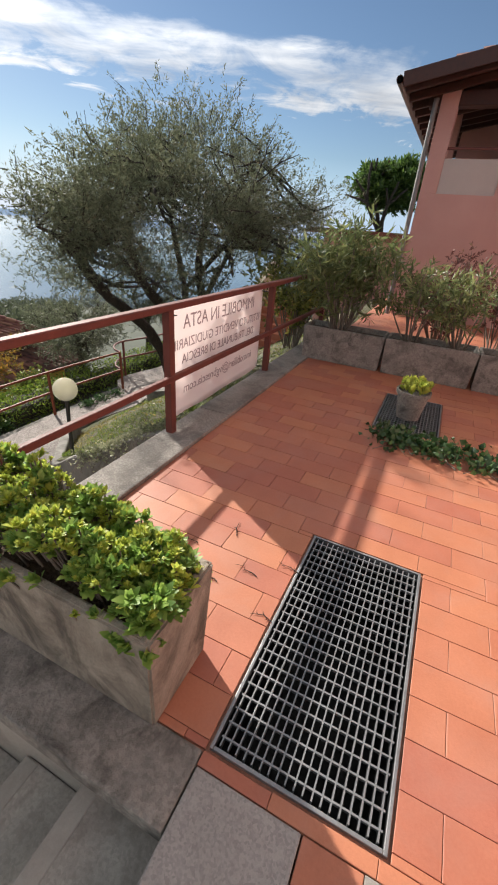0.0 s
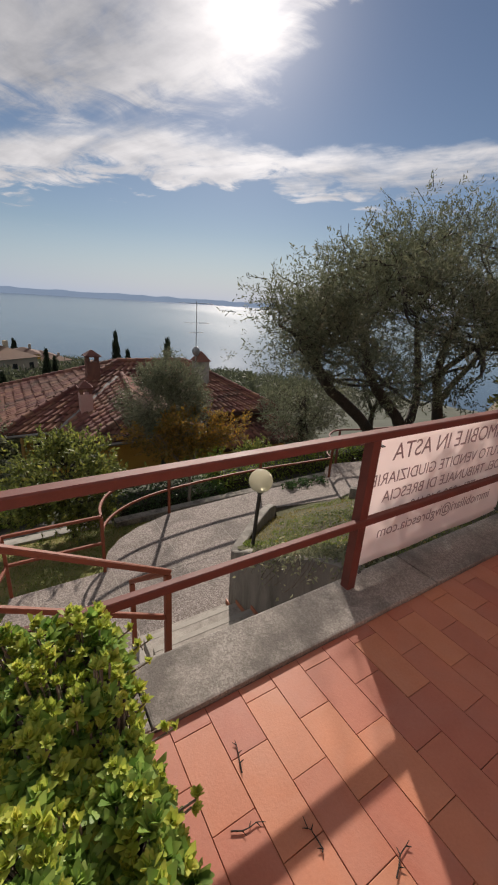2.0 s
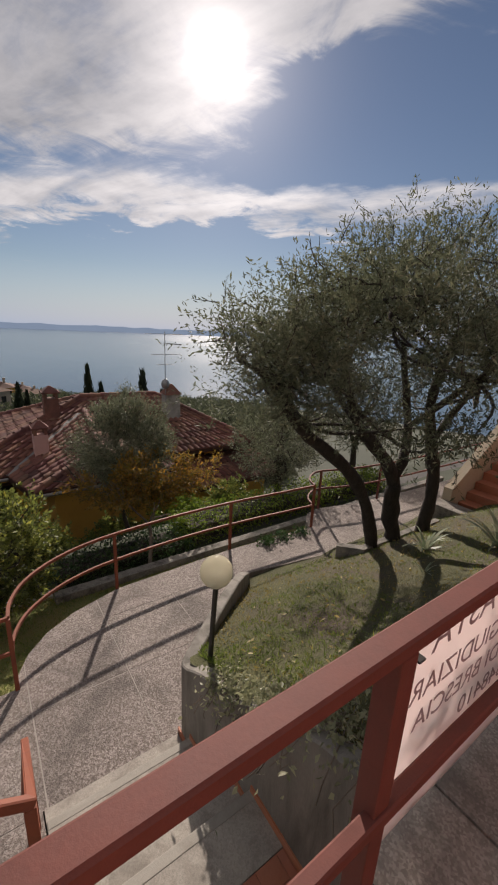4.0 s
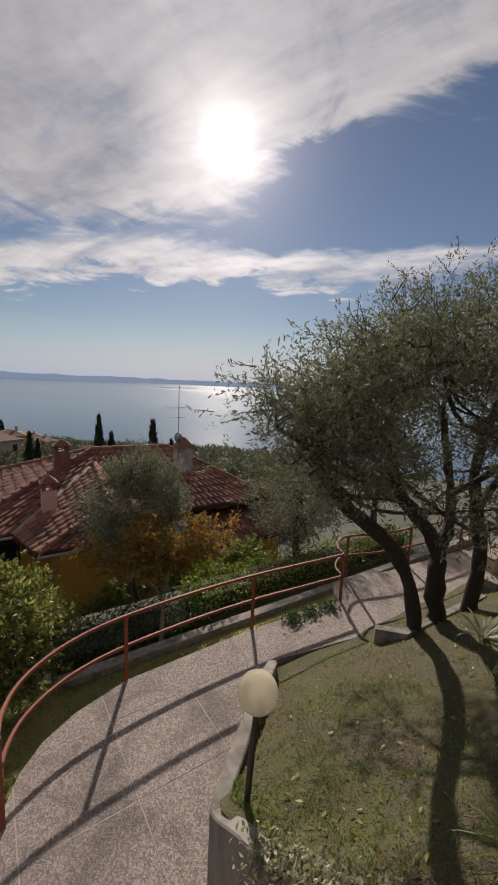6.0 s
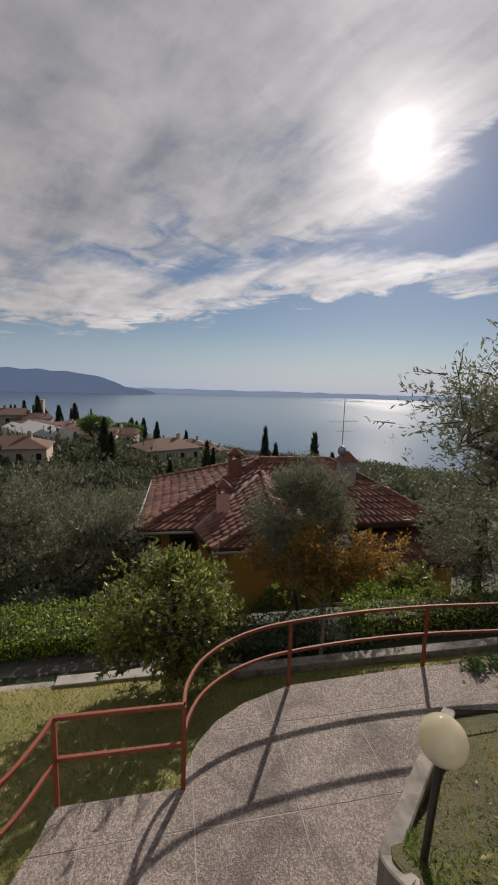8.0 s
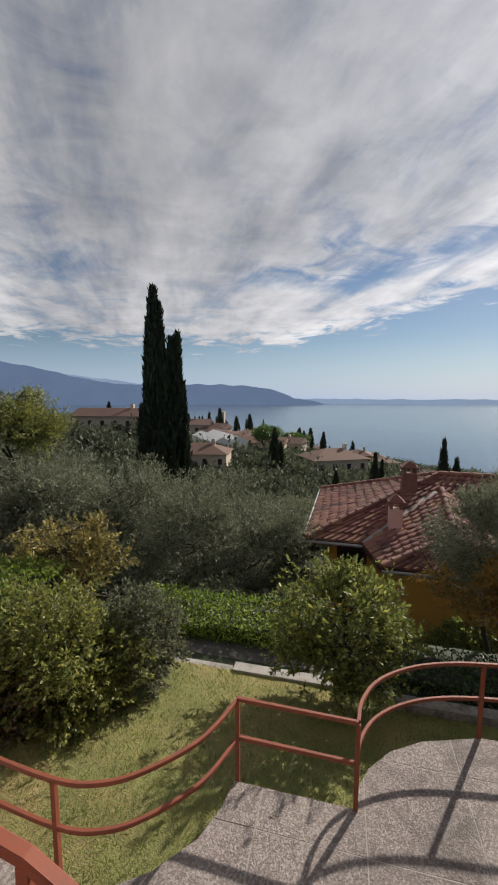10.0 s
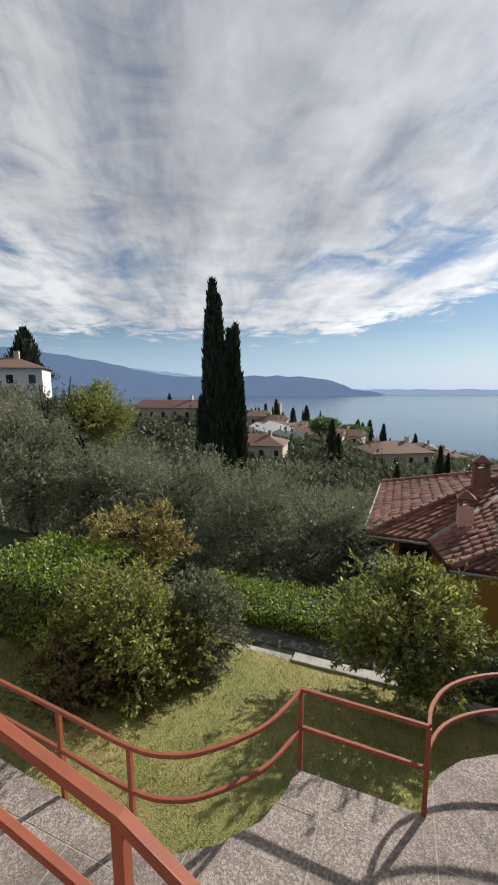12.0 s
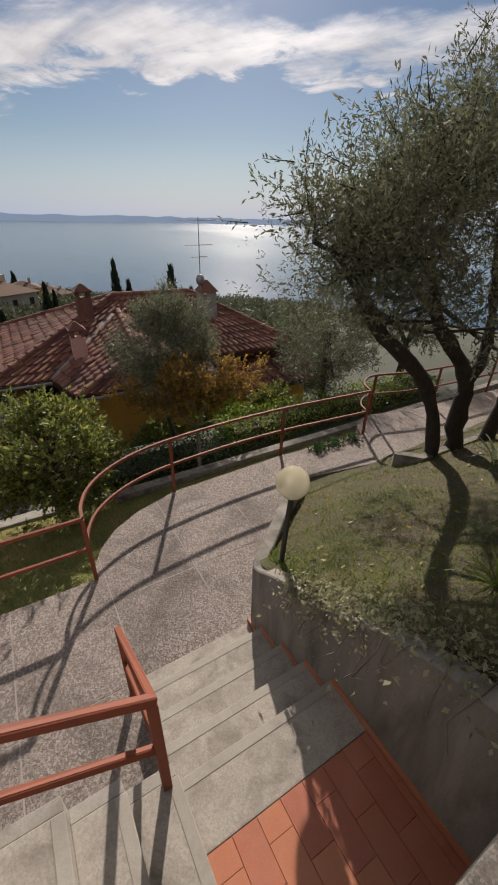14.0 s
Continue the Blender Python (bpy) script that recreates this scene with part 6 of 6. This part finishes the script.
# far olive slopes and gardens as one mass of foliage
def far_woods():
    rng = np.random.default_rng(29)
    cs, ws, sizes = [], [], []
    for _ in range(3000):
        az = rng.uniform(-62, 42)
        r = 24 * (30 ** rng.random())
        x, y, z = spot(az, r)
        if r > 60 and z < -76:
            continue
        if -1.5 < x < 12.5 and 9 < y < 22:
            continue
        s = min(3.2, 1.1 + r * 0.012) * rng.uniform(0.6, 1.2)
        grain = min(0.95, 0.20 + 0.008 * r)
        k = int(min(300, 64 * (0.95 / grain) ** 1.5))
        u = unit(rng, k)
        u[:, 2] = np.abs(u[:, 2])
        p = np.array((x, y, z + 0.3)) + u * s * np.array([[1.25, 1.25, 1.15]]) * (0.75 + 0.35 * rng.random((k, 1)))
        cs.append(p)
        ws.append(u + unit(rng, k) * 0.8)
        sizes.append(np.full((k, 1), grain))
    for _ in range(2300):
        az, r = rng.uniform(-40, 10) if rng.random() < 0.8 else rng.uniform(-62, 42), rng.uniform(60, 620) if rng.random() < 0.8 else rng.uniform(300, 1100)
        x, y, z = spot(az, r)
        if z < -76:
            continue
        s, k = rng.uniform(1.4, 3.4) * (1 + r * 0.0012), 60
        u = unit(rng, k)
        u[:, 2] = np.abs(u[:, 2])
        cs.append(np.array((x, y, z)) + u * s * np.array([[1.15, 1.15, rng.uniform(0.8, 1.5)]]) * (0.7 + 0.4 * rng.random((k, 1))))
        ws.append(u + unit(rng, k) * 0.8)
        sizes.append(np.full((k, 1), min(0.95, 0.3 + 0.005 * r)))
    sizes = np.concatenate(sizes)
    me = leaves("far_woods", np.concatenate(cs), np.concatenate(ws), sizes, sizes * 0.5, rng, 0.2, 0.5)
    tagged(part("far_woods", me, FAR_LEAF), "olive groves and gardens on the slope to the lake", "trees", kind="stuff")


far_woods()


def scrub():
    """Low scrub between the hedge and the grove."""
    rng = np.random.default_rng(30)
    cs, ws = [], []
    for _ in range(330):
        x, y = rng.uniform(-14, 0.6), rng.uniform(9.2, 20)
        z, s, k = ground_height(x, y), rng.uniform(0.5, 0.95), 170
        u = unit(rng, k)
        cs.append(np.array((x, y, z + 0.45)) + u * s * (0.8 + 0.3 * rng.random((k, 1))))
        ws.append(u + unit(rng, k) * 0.8)
    me = leaves("scrub", np.concatenate(cs), np.concatenate(ws), 0.13, 0.05, rng, 0.2, 0.4)
    tagged(part("scrub", me, OLIVE_DARK), "low dark scrub under the olive grove", "scrub", kind="stuff")


scrub()
pine_at = (24.0, 2.3, -1.0)
tree("pine", "round-topped green pine behind the houses", pine_at, (24.0, 2.3, 3.65), (1.95, 1.95, 1.2), 0.25, PINE_LEAF, BARK, 2600, 9, 0.25, (0.22, 0.07), 121, gap=0.30)
x, y, z = spot(-10.2, 95)
tree("umbrella_pine", "bright green umbrella pine in the town", (x, y, z), (x, y, z + 6.5), (4.2, 4.2, 1.7), 0.3, PINE_LEAF, BARK, 900, 8, 0.7, (0.5, 0.12), 122, gap=0.3)
x, y, z = spot(-6.5, 150)
tree("umbrella_pine", "dark umbrella pine by the shore", (x, y, z), (x, y, z + 8), (6.5, 6.5, 2.4), 0.4, PINE_LEAF, BARK, 900, 8, 0.9, (0.7, 0.16), 123, gap=0.3)


# far shores across the lake
def ridge(name, label, az0, az1, r, profile, colour):
    az = np.linspace(az0, az1, 160)
    v = []
    for a in az:
        h = lerp_table(profile, a) + 10 * noise.noise(Vector((a * 0.6, r * 0.001, 2))) + 5 * noise.noise(Vector((a * 2.3, 5, 2)))
        s, c = math.sin(radians(a)), math.cos(radians(a))
        v += [(s * r, c * r, -90), (s * r * 1.02, c * r * 1.02, -90 + 0.55 * max(0, h + 90)), (s * r * 1.06, c * r * 1.06, max(-89, h))]
    i = np.arange(159)[:, None] * 3
    f = np.concatenate([i + [[0, 3, 4, 1]], i + [[1, 4, 5, 2]]], 1).reshape(-1, 4)
    m, n = material(name + "_haze_glow")
    # distance haze and daylight are put into a flat glow of the ridge
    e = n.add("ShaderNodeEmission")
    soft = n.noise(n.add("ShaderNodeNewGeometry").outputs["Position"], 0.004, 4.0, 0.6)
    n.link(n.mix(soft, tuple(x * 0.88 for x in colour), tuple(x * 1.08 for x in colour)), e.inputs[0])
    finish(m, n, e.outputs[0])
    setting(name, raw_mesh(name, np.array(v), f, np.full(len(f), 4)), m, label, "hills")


ridge("backdrop_far", "far shore of the lake in painted pale haze", -70, 60, 4450, [(-70, 400), (-44, 300), (-34, 200), (-26, 120), (-12, -10), (-4, -22), (6, -24), (25, -26), (60, -28)], (0.135, 0.185, 0.26))
ridge("backdrop_cape", "wooded headland across the lake in painted blue-grey haze", -70, -2, 3900, [(-70, 430), (-55, 390), (-47, 330), (-41, 255), (-35.5, 165), (-31, 120), (-26, 125), (-20, 128), (-14, 118), (-10, 75), (-7.6, 15), (-6.8, -22), (-4, -40), (-2, -80)], (0.068, 0.10, 0.162))


# ---- pink house beside the terrace ----
def pink_house():
    o = (9.2, -0.7, 0.0)
    root = thing("house", "pink rendered house with a dark timber loggia roof", "house", o)
    x = lambda v: v - o[0]
    y = lambda v: v - o[1]
    part("wall", box(x(9.2), x(9.5), y(-5.4), y(-0.70), -0.1, 2.28), PINK_WALL, root)
    part("wall", box(x(9.5), x(16), y(-1.0), y(-0.70), -1.5, 2.5), PINK_WALL, root)
    part("wall", box(x(9.2), x(9.5), y(-5.4), y(-2.0), 2.28, 4.2), PINK_WALL, root)
    part("pillar", box(x(9.2), x(9.5), y(-1.0), y(-0.70), 2.28, 3.95, 0.008), PINK_WALL, root)
    part("pillar", box(x(11.2), x(11.5), y(-1.0), y(-0.70), 2.5, 3.95, 0.008), PINK_WALL, root)
    part("parapet", box(x(9.23), x(9.35), y(-2.0), y(-1.0), 2.28, 2.84, 0.006), PALE_PANEL, root, "pale parapet panel")
    part("parapet_rail", bar([(x(9.29), y(-2.0), 3.0), (x(9.29), y(-1.0), 3.0)], 0.04, 0.04), STEEL_BROWN, root)
    part("loggia_floor", box(x(9.5), x(13.5), y(-5.4), y(-1.0), 2.0, 2.28), CONCRETE, root)
    part("loggia_wall", box(x(12.6), x(12.8), y(-5.4), y(-1.0), 2.28, 4.6), PINK_WALL, root)
    low, high = 3.82, 4.85
    part("roof_deck", slab_of([(8.4, -0.12, low), (16, -0.12, low), (16, -5.6, high), (8.4, -5.6, high)], o, 0.06), WOOD_DARK, root)
    rngh = np.random.default_rng(8)
    roof_part(root, [((8.4, -0.12, low + 0.02), (16, -0.12, low + 0.02), (16, -5.6, high + 0.02), (8.4, -5.6, high + 0.02))], rngh, o)
    for k in range(14):
        xx = 8.55 + k * 0.55
        part("rafter", bar([(x(xx), y(-0.16), low - 0.12), (x(xx), y(-5.5), high - 0.12)], 0.09, 0.12), WOOD_DARK, root)
    part("fascia", bar([(x(8.38), y(-0.12), low - 0.04), (x(8.38), y(-5.6), high - 0.04)], 0.03, 0.2), WOOD_DARK, root)
    part("beam", box(x(9.22), x(9.48), y(-5.4), y(-0.5), 3.95 - 0.35, 3.95 - 0.14, 0.01), WOOD_DARK, root)
    part("gutter", tubes("gutter", [([(x(8.4), y(-0.05), low - 0.03), (x(16), y(-0.05), low - 0.03)], (0.06, 0.06), 8)]), LEAD, root)
    part("downpipe", tubes("downpipe", [([(x(9.16), y(-0.62), -0.1), (x(9.16), y(-0.62), 3.7)], (0.045, 0.045), 10)]), LEAD, root, "dark metal downpipe")
    part("table", box(x(10.6), x(11.2), y(-1.9), y(-1.3), 2.28, 3.0, 0.02), WOOD_DARK, root)


pink_house()

# house part farther along
back_house = thing("house", "ochre-pink house with a tile roof behind the shrubs", "house", (15.5, 1.2, -1.0))
part("wall", box(-1.0, 3.0, -1.4, 1.4, -1.5, 2.6), PINK_WALL, back_house)
part("roof", slab_of([(-1.5, -1.9, 2.6), (3.4, -1.9, 2.6), (3.4, 1.9, 2.6), (-1.5, 1.9, 2.6), (0.5, 0.0, 3.5)][:4], (0, 0, 0), 0.15), ROOF_TILE, back_house)


# ---- steps up from the path to the houses ----
def far_steps():
    for k in range(9):
        setting("garden_step", box(9.3 + k * 0.3, 12.4, 2.2, 3.3, -2.4, -1.85 + 0.17 * (k + 1), 0.006), TERRACOTTA_FAR, "red-brown garden step beside a pale parapet", "step")
    setting("step_parapet", prism([(9.0, -2.4), (12.4, -2.4), (12.4, 0.55), (12.0, 0.55), (9.2, -1.25), (9.0, -1.35)], 0.0, 0.18), CREAM_WALL, "pale sloping parapet beside the garden steps", "wall").matrix_world = Matrix.Translation((0, 3.5, 0)) @ Matrix.Rotation(radians(90), 4, "X")
    setting("step_foot_wall", box(8.6, 9.0, 2.2, 3.5, -2.4, -1.62, 0.01), CONCRETE_DARK, "low grey wall at the foot of the garden steps", "wall")


far_steps()


# ---- grass ----
def blades(name, label, places, leaf, length, width, seed):
    rng = np.random.default_rng(seed)
    p = np.array(places)
    way = unit(rng, len(p)) * 0.75 + np.array([[0, 0, 0.9]])
    me = leaves(name, p, way, length, width, rng, 0.1, 0.4)
    tagged(part(name, me, leaf), label, "grass", kind="stuff")


def scatter_bed(count, seed, dry):
    rng = np.random.default_rng(seed)
    out = []
    while len(out) < count:
        y = 0.05 + 3.7 * rng.random()
        x = wall_x(y) + 0.12 + 8.5 * rng.random() ** 1.9
        v = noise.noise(Vector((x * 0.7, y * 0.7, 9))) + 0.5 * noise.noise(Vector((x * 2.2, y * 2.2, 4)))
        if (v > 0.06) == dry and rng.random() < 0.35 or (v <= 0.06) != dry and not dry and rng.random() < 0.9 or dry and v > 0.0 and rng.random() < 0.3:
            out.append((x, y, bed_height(x, y) - 0.004))
    return out


def scatter_lower(count, seed, x0, x1, y0, y1):
    rng = np.random.default_rng(seed)
    out = []
    for _ in range(count):
        x, y = rng.uniform(x0, x1), rng.uniform(y0, y1)
        edge = lerp_table([(q[0], q[1]) for q in PATH_LINE], x)
        if y > edge + 0.04:
            out.append((x, y, G(x, y) + 0.025))
    return out


blades("bed_grass", "short green and straw-coloured grass of the upper lawn", scatter_bed(18000, 131, False), GRASS, 0.038, 0.006, 132)
blades("bed_grass", "dry straw-coloured grass of the upper lawn", scatter_bed(5000, 133, True), GRASS_DRY, 0.04, 0.006, 134)
blades("lower_grass", "sunlit short grass of the lower lawn", scatter_lower(52000, 135, -5.5, 6.0, 2.5, 6.5), GRASS, 0.05, 0.006, 136)
blades("lower_grass", "yellowed short grass of the lower lawn", scatter_lower(17000, 137, -5.5, 5.0, 3.2, 6.5), GRASS_DRY, 0.05, 0.006, 138)
rngf = np.random.default_rng(139)
fallen = [(wall_x(y) + 0.3 + 5.5 * a, y, bed_height(wall_x(y) + 0.3 + 5.5 * a, y) + 0.02) for y, a in zip(0.2 + 3.2 * rngf.random(700), rngf.random(700) ** 1.3)]
me = leaves("fallen_leaves", np.array(fallen), unit(rngf, 700) * np.array([[1, 1, 0.15]]), 0.05, 0.022, rngf, 0.1)
tagged(part("fallen_leaves", me, GRASS_DRY), "dry fallen leaves scattered on the lawn", "leaves", kind="stuff")


# dry plant bits in the joints of the terrace
def litter():
    rng = np.random.default_rng(141)
    lst = []
    for k in range(8):
        x, y = 0.62 + 0.55 * rng.random(), -0.45 - 0.95 * rng.random()
        a = 1.4 + 0.5 * rng.normal()
        pts = [np.array((x + math.cos(a) * s * 0.028 + 0.006 * rng.normal(), y + math.sin(a) * s * 0.028 + 0.006 * rng.normal(), 0.006)) for s in range(5)]
        lst.append((pts, np.linspace(0.003, 0.001, 5), 4))
        for s in (1, 2, 3):
            b = a + (1.0 if rng.random() < 0.5 else -1.0)
            lst.append(([pts[s], pts[s] + np.array((math.cos(b), math.sin(b), 0.05)) * 0.018], (0.0025, 0.001), 4))
    tagged(part("plant_litter", tubes("plant_litter", lst), BARK), "dry dark plant sprigs lying on the tiles", "litter", kind="stuff")


litter()

# ---- floor pieces, laid one by one ----
TILE_W, TILE_L, GAP = 0.1592, 0.3215, 0.0022


def tile_mesh(w, d, h=0.012):
    bm = box(GAP / 2, w - GAP / 2, GAP / 2, d - GAP / 2, -h, 0.0)
    bmesh.ops.bevel(bm, geom=[e for e in bm.edges if all(v.co.z > -0.001 for v in e.verts)], offset=0.0014, segments=1, affect="EDGES")
    me = bpy.data.meshes.new("tile")
    bm.to_mesh(me)
    bm.free()
    me.materials.append(TERRACOTTA)
    return me


whole = tile_mesh(TILE_W, TILE_L)


def lay_tiles(parent, x0, x1, y0, y1, z, ox, oy, holes=(), near=None, limit=300, skip=None):
    """Running bond with the long side along y; tiles near the way walked are single objects, the rest one mesh."""
    rng = np.random.default_rng(151)
    singles = 0
    rest = bmesh.new()
    i0, i1 = math.floor((x0 - ox) / TILE_W), math.ceil((x1 - ox) / TILE_W)
    for i in range(i0, i1):
        shift = oy if i % 2 == 0 else oy - TILE_L / 2
        j0, j1 = math.floor((y0 - shift) / TILE_L), math.ceil((y1 - shift) / TILE_L)
        for j in range(j0, j1):
            a, b = max(x0, ox + i * TILE_W), min(x1, ox + (i + 1) * TILE_W)
            c, d = max(y0, shift + j * TILE_L), min(y1, shift + (j + 1) * TILE_L)
            pieces = [(a, b, c, d)]
            for hx0, hx1, hy0, hy1 in holes:
                cut = []
                for p in pieces:
                    if p[1] <= hx0 or p[0] >= hx1 or p[3] <= hy0 or p[2] >= hy1:
                        cut.append(p)
                        continue
                    if p[0] < hx0:
                        cut.append((p[0], hx0, p[2], p[3]))
                    if p[1] > hx1:
                        cut.append((hx1, p[1], p[2], p[3]))
                    m0, m1 = max(p[0], hx0), min(p[1], hx1)
                    if p[2] < hy0:
                        cut.append((m0, m1, p[2], hy0))
                    if p[3] > hy1:
                        cut.append((m0, m1, hy1, p[3]))
                pieces = cut
            for p in pieces:
                if p[1] - p[0] < 0.015 or p[3] - p[2] < 0.015:
                    continue
                dz = z + rng.normal() * 0.0006
                full = p[1] - p[0] > TILE_W - 0.001 and p[3] - p[2] > TILE_L - 0.001
                inside = near and near[0] < p[0] and p[1] < near[1] and near[2] < p[2] and p[3] < near[3]
                if inside and singles < limit:
                    me = whole if full else tile_mesh(p[1] - p[0], p[3] - p[2])
                    ob = new("tile", me)
                    ob.parent, ob.location = parent, (p[0], p[2], dz)
                    singles += 1
                else:
                    box(p[0] + GAP / 2, p[1] - GAP / 2, p[2] + GAP / 2, p[3] - GAP / 2, dz - 0.012, dz, bm=rest)
    if rest.verts:
        tagged(part("tile_rest", rest, TERRACOTTA_FAR, parent), kind="stuff")


lay_tiles(terrace, 0.122, 12.0, -5.4, -0.252, 0.0, 0.994, -0.323, ((0.0, 0.167, -1.367, -0.25), (0.17, 1.345, -1.96, -1.37), (3.01, 3.96, -1.97, -1.39)), (0.1, 3.3, -2.75, -0.2))
lay_tiles(landing_1, -1.4, -0.214, -0.066, 1.098, LANDING_1, -1.4, 0.0, (), (-1.0, -0.2, -0.1, 1.1), 60)
lay_tiles(landing_2, 1.255, 2.425, 0.032, 0.776, LANDING_2, 1.255, 0.0, (), (1.2, 2.5, 0, 0.8), 60)


# slabs of the garden path
def lay_path():
    nx, ny = 0.98, 0.98
    rng = np.random.default_rng(161)
    for i in range(-7, 17):
        for j in range(0, 5):
            x0, y0 = 0.30 + nx * i, 1.31 + ny * j
            poly = clip_polygon(list(OUTLINE), x0 + 0.006, x0 + nx - 0.006, y0 + 0.006, y0 + ny - 0.006)
            clean = []
            for q in poly:
                if not clean or math.dist(q, clean[-1]) > 0.004:
                    clean.append(q)
            if len(clean) > 2 and math.dist(clean[0], clean[-1]) < 0.004:
                clean.pop()
            area = abs(sum(a[0] * b[1] - b[0] * a[1] for a, b in zip(clean, clean[1:] + clean[:1]))) / 2
            if len(clean) < 3 or area < 0.01:
                continue
            part("slab", prism(clean, PATH_Z - 0.03, PATH_Z + rng.normal() * 0.0007), PEBBLE, path_bed)


lay_path()
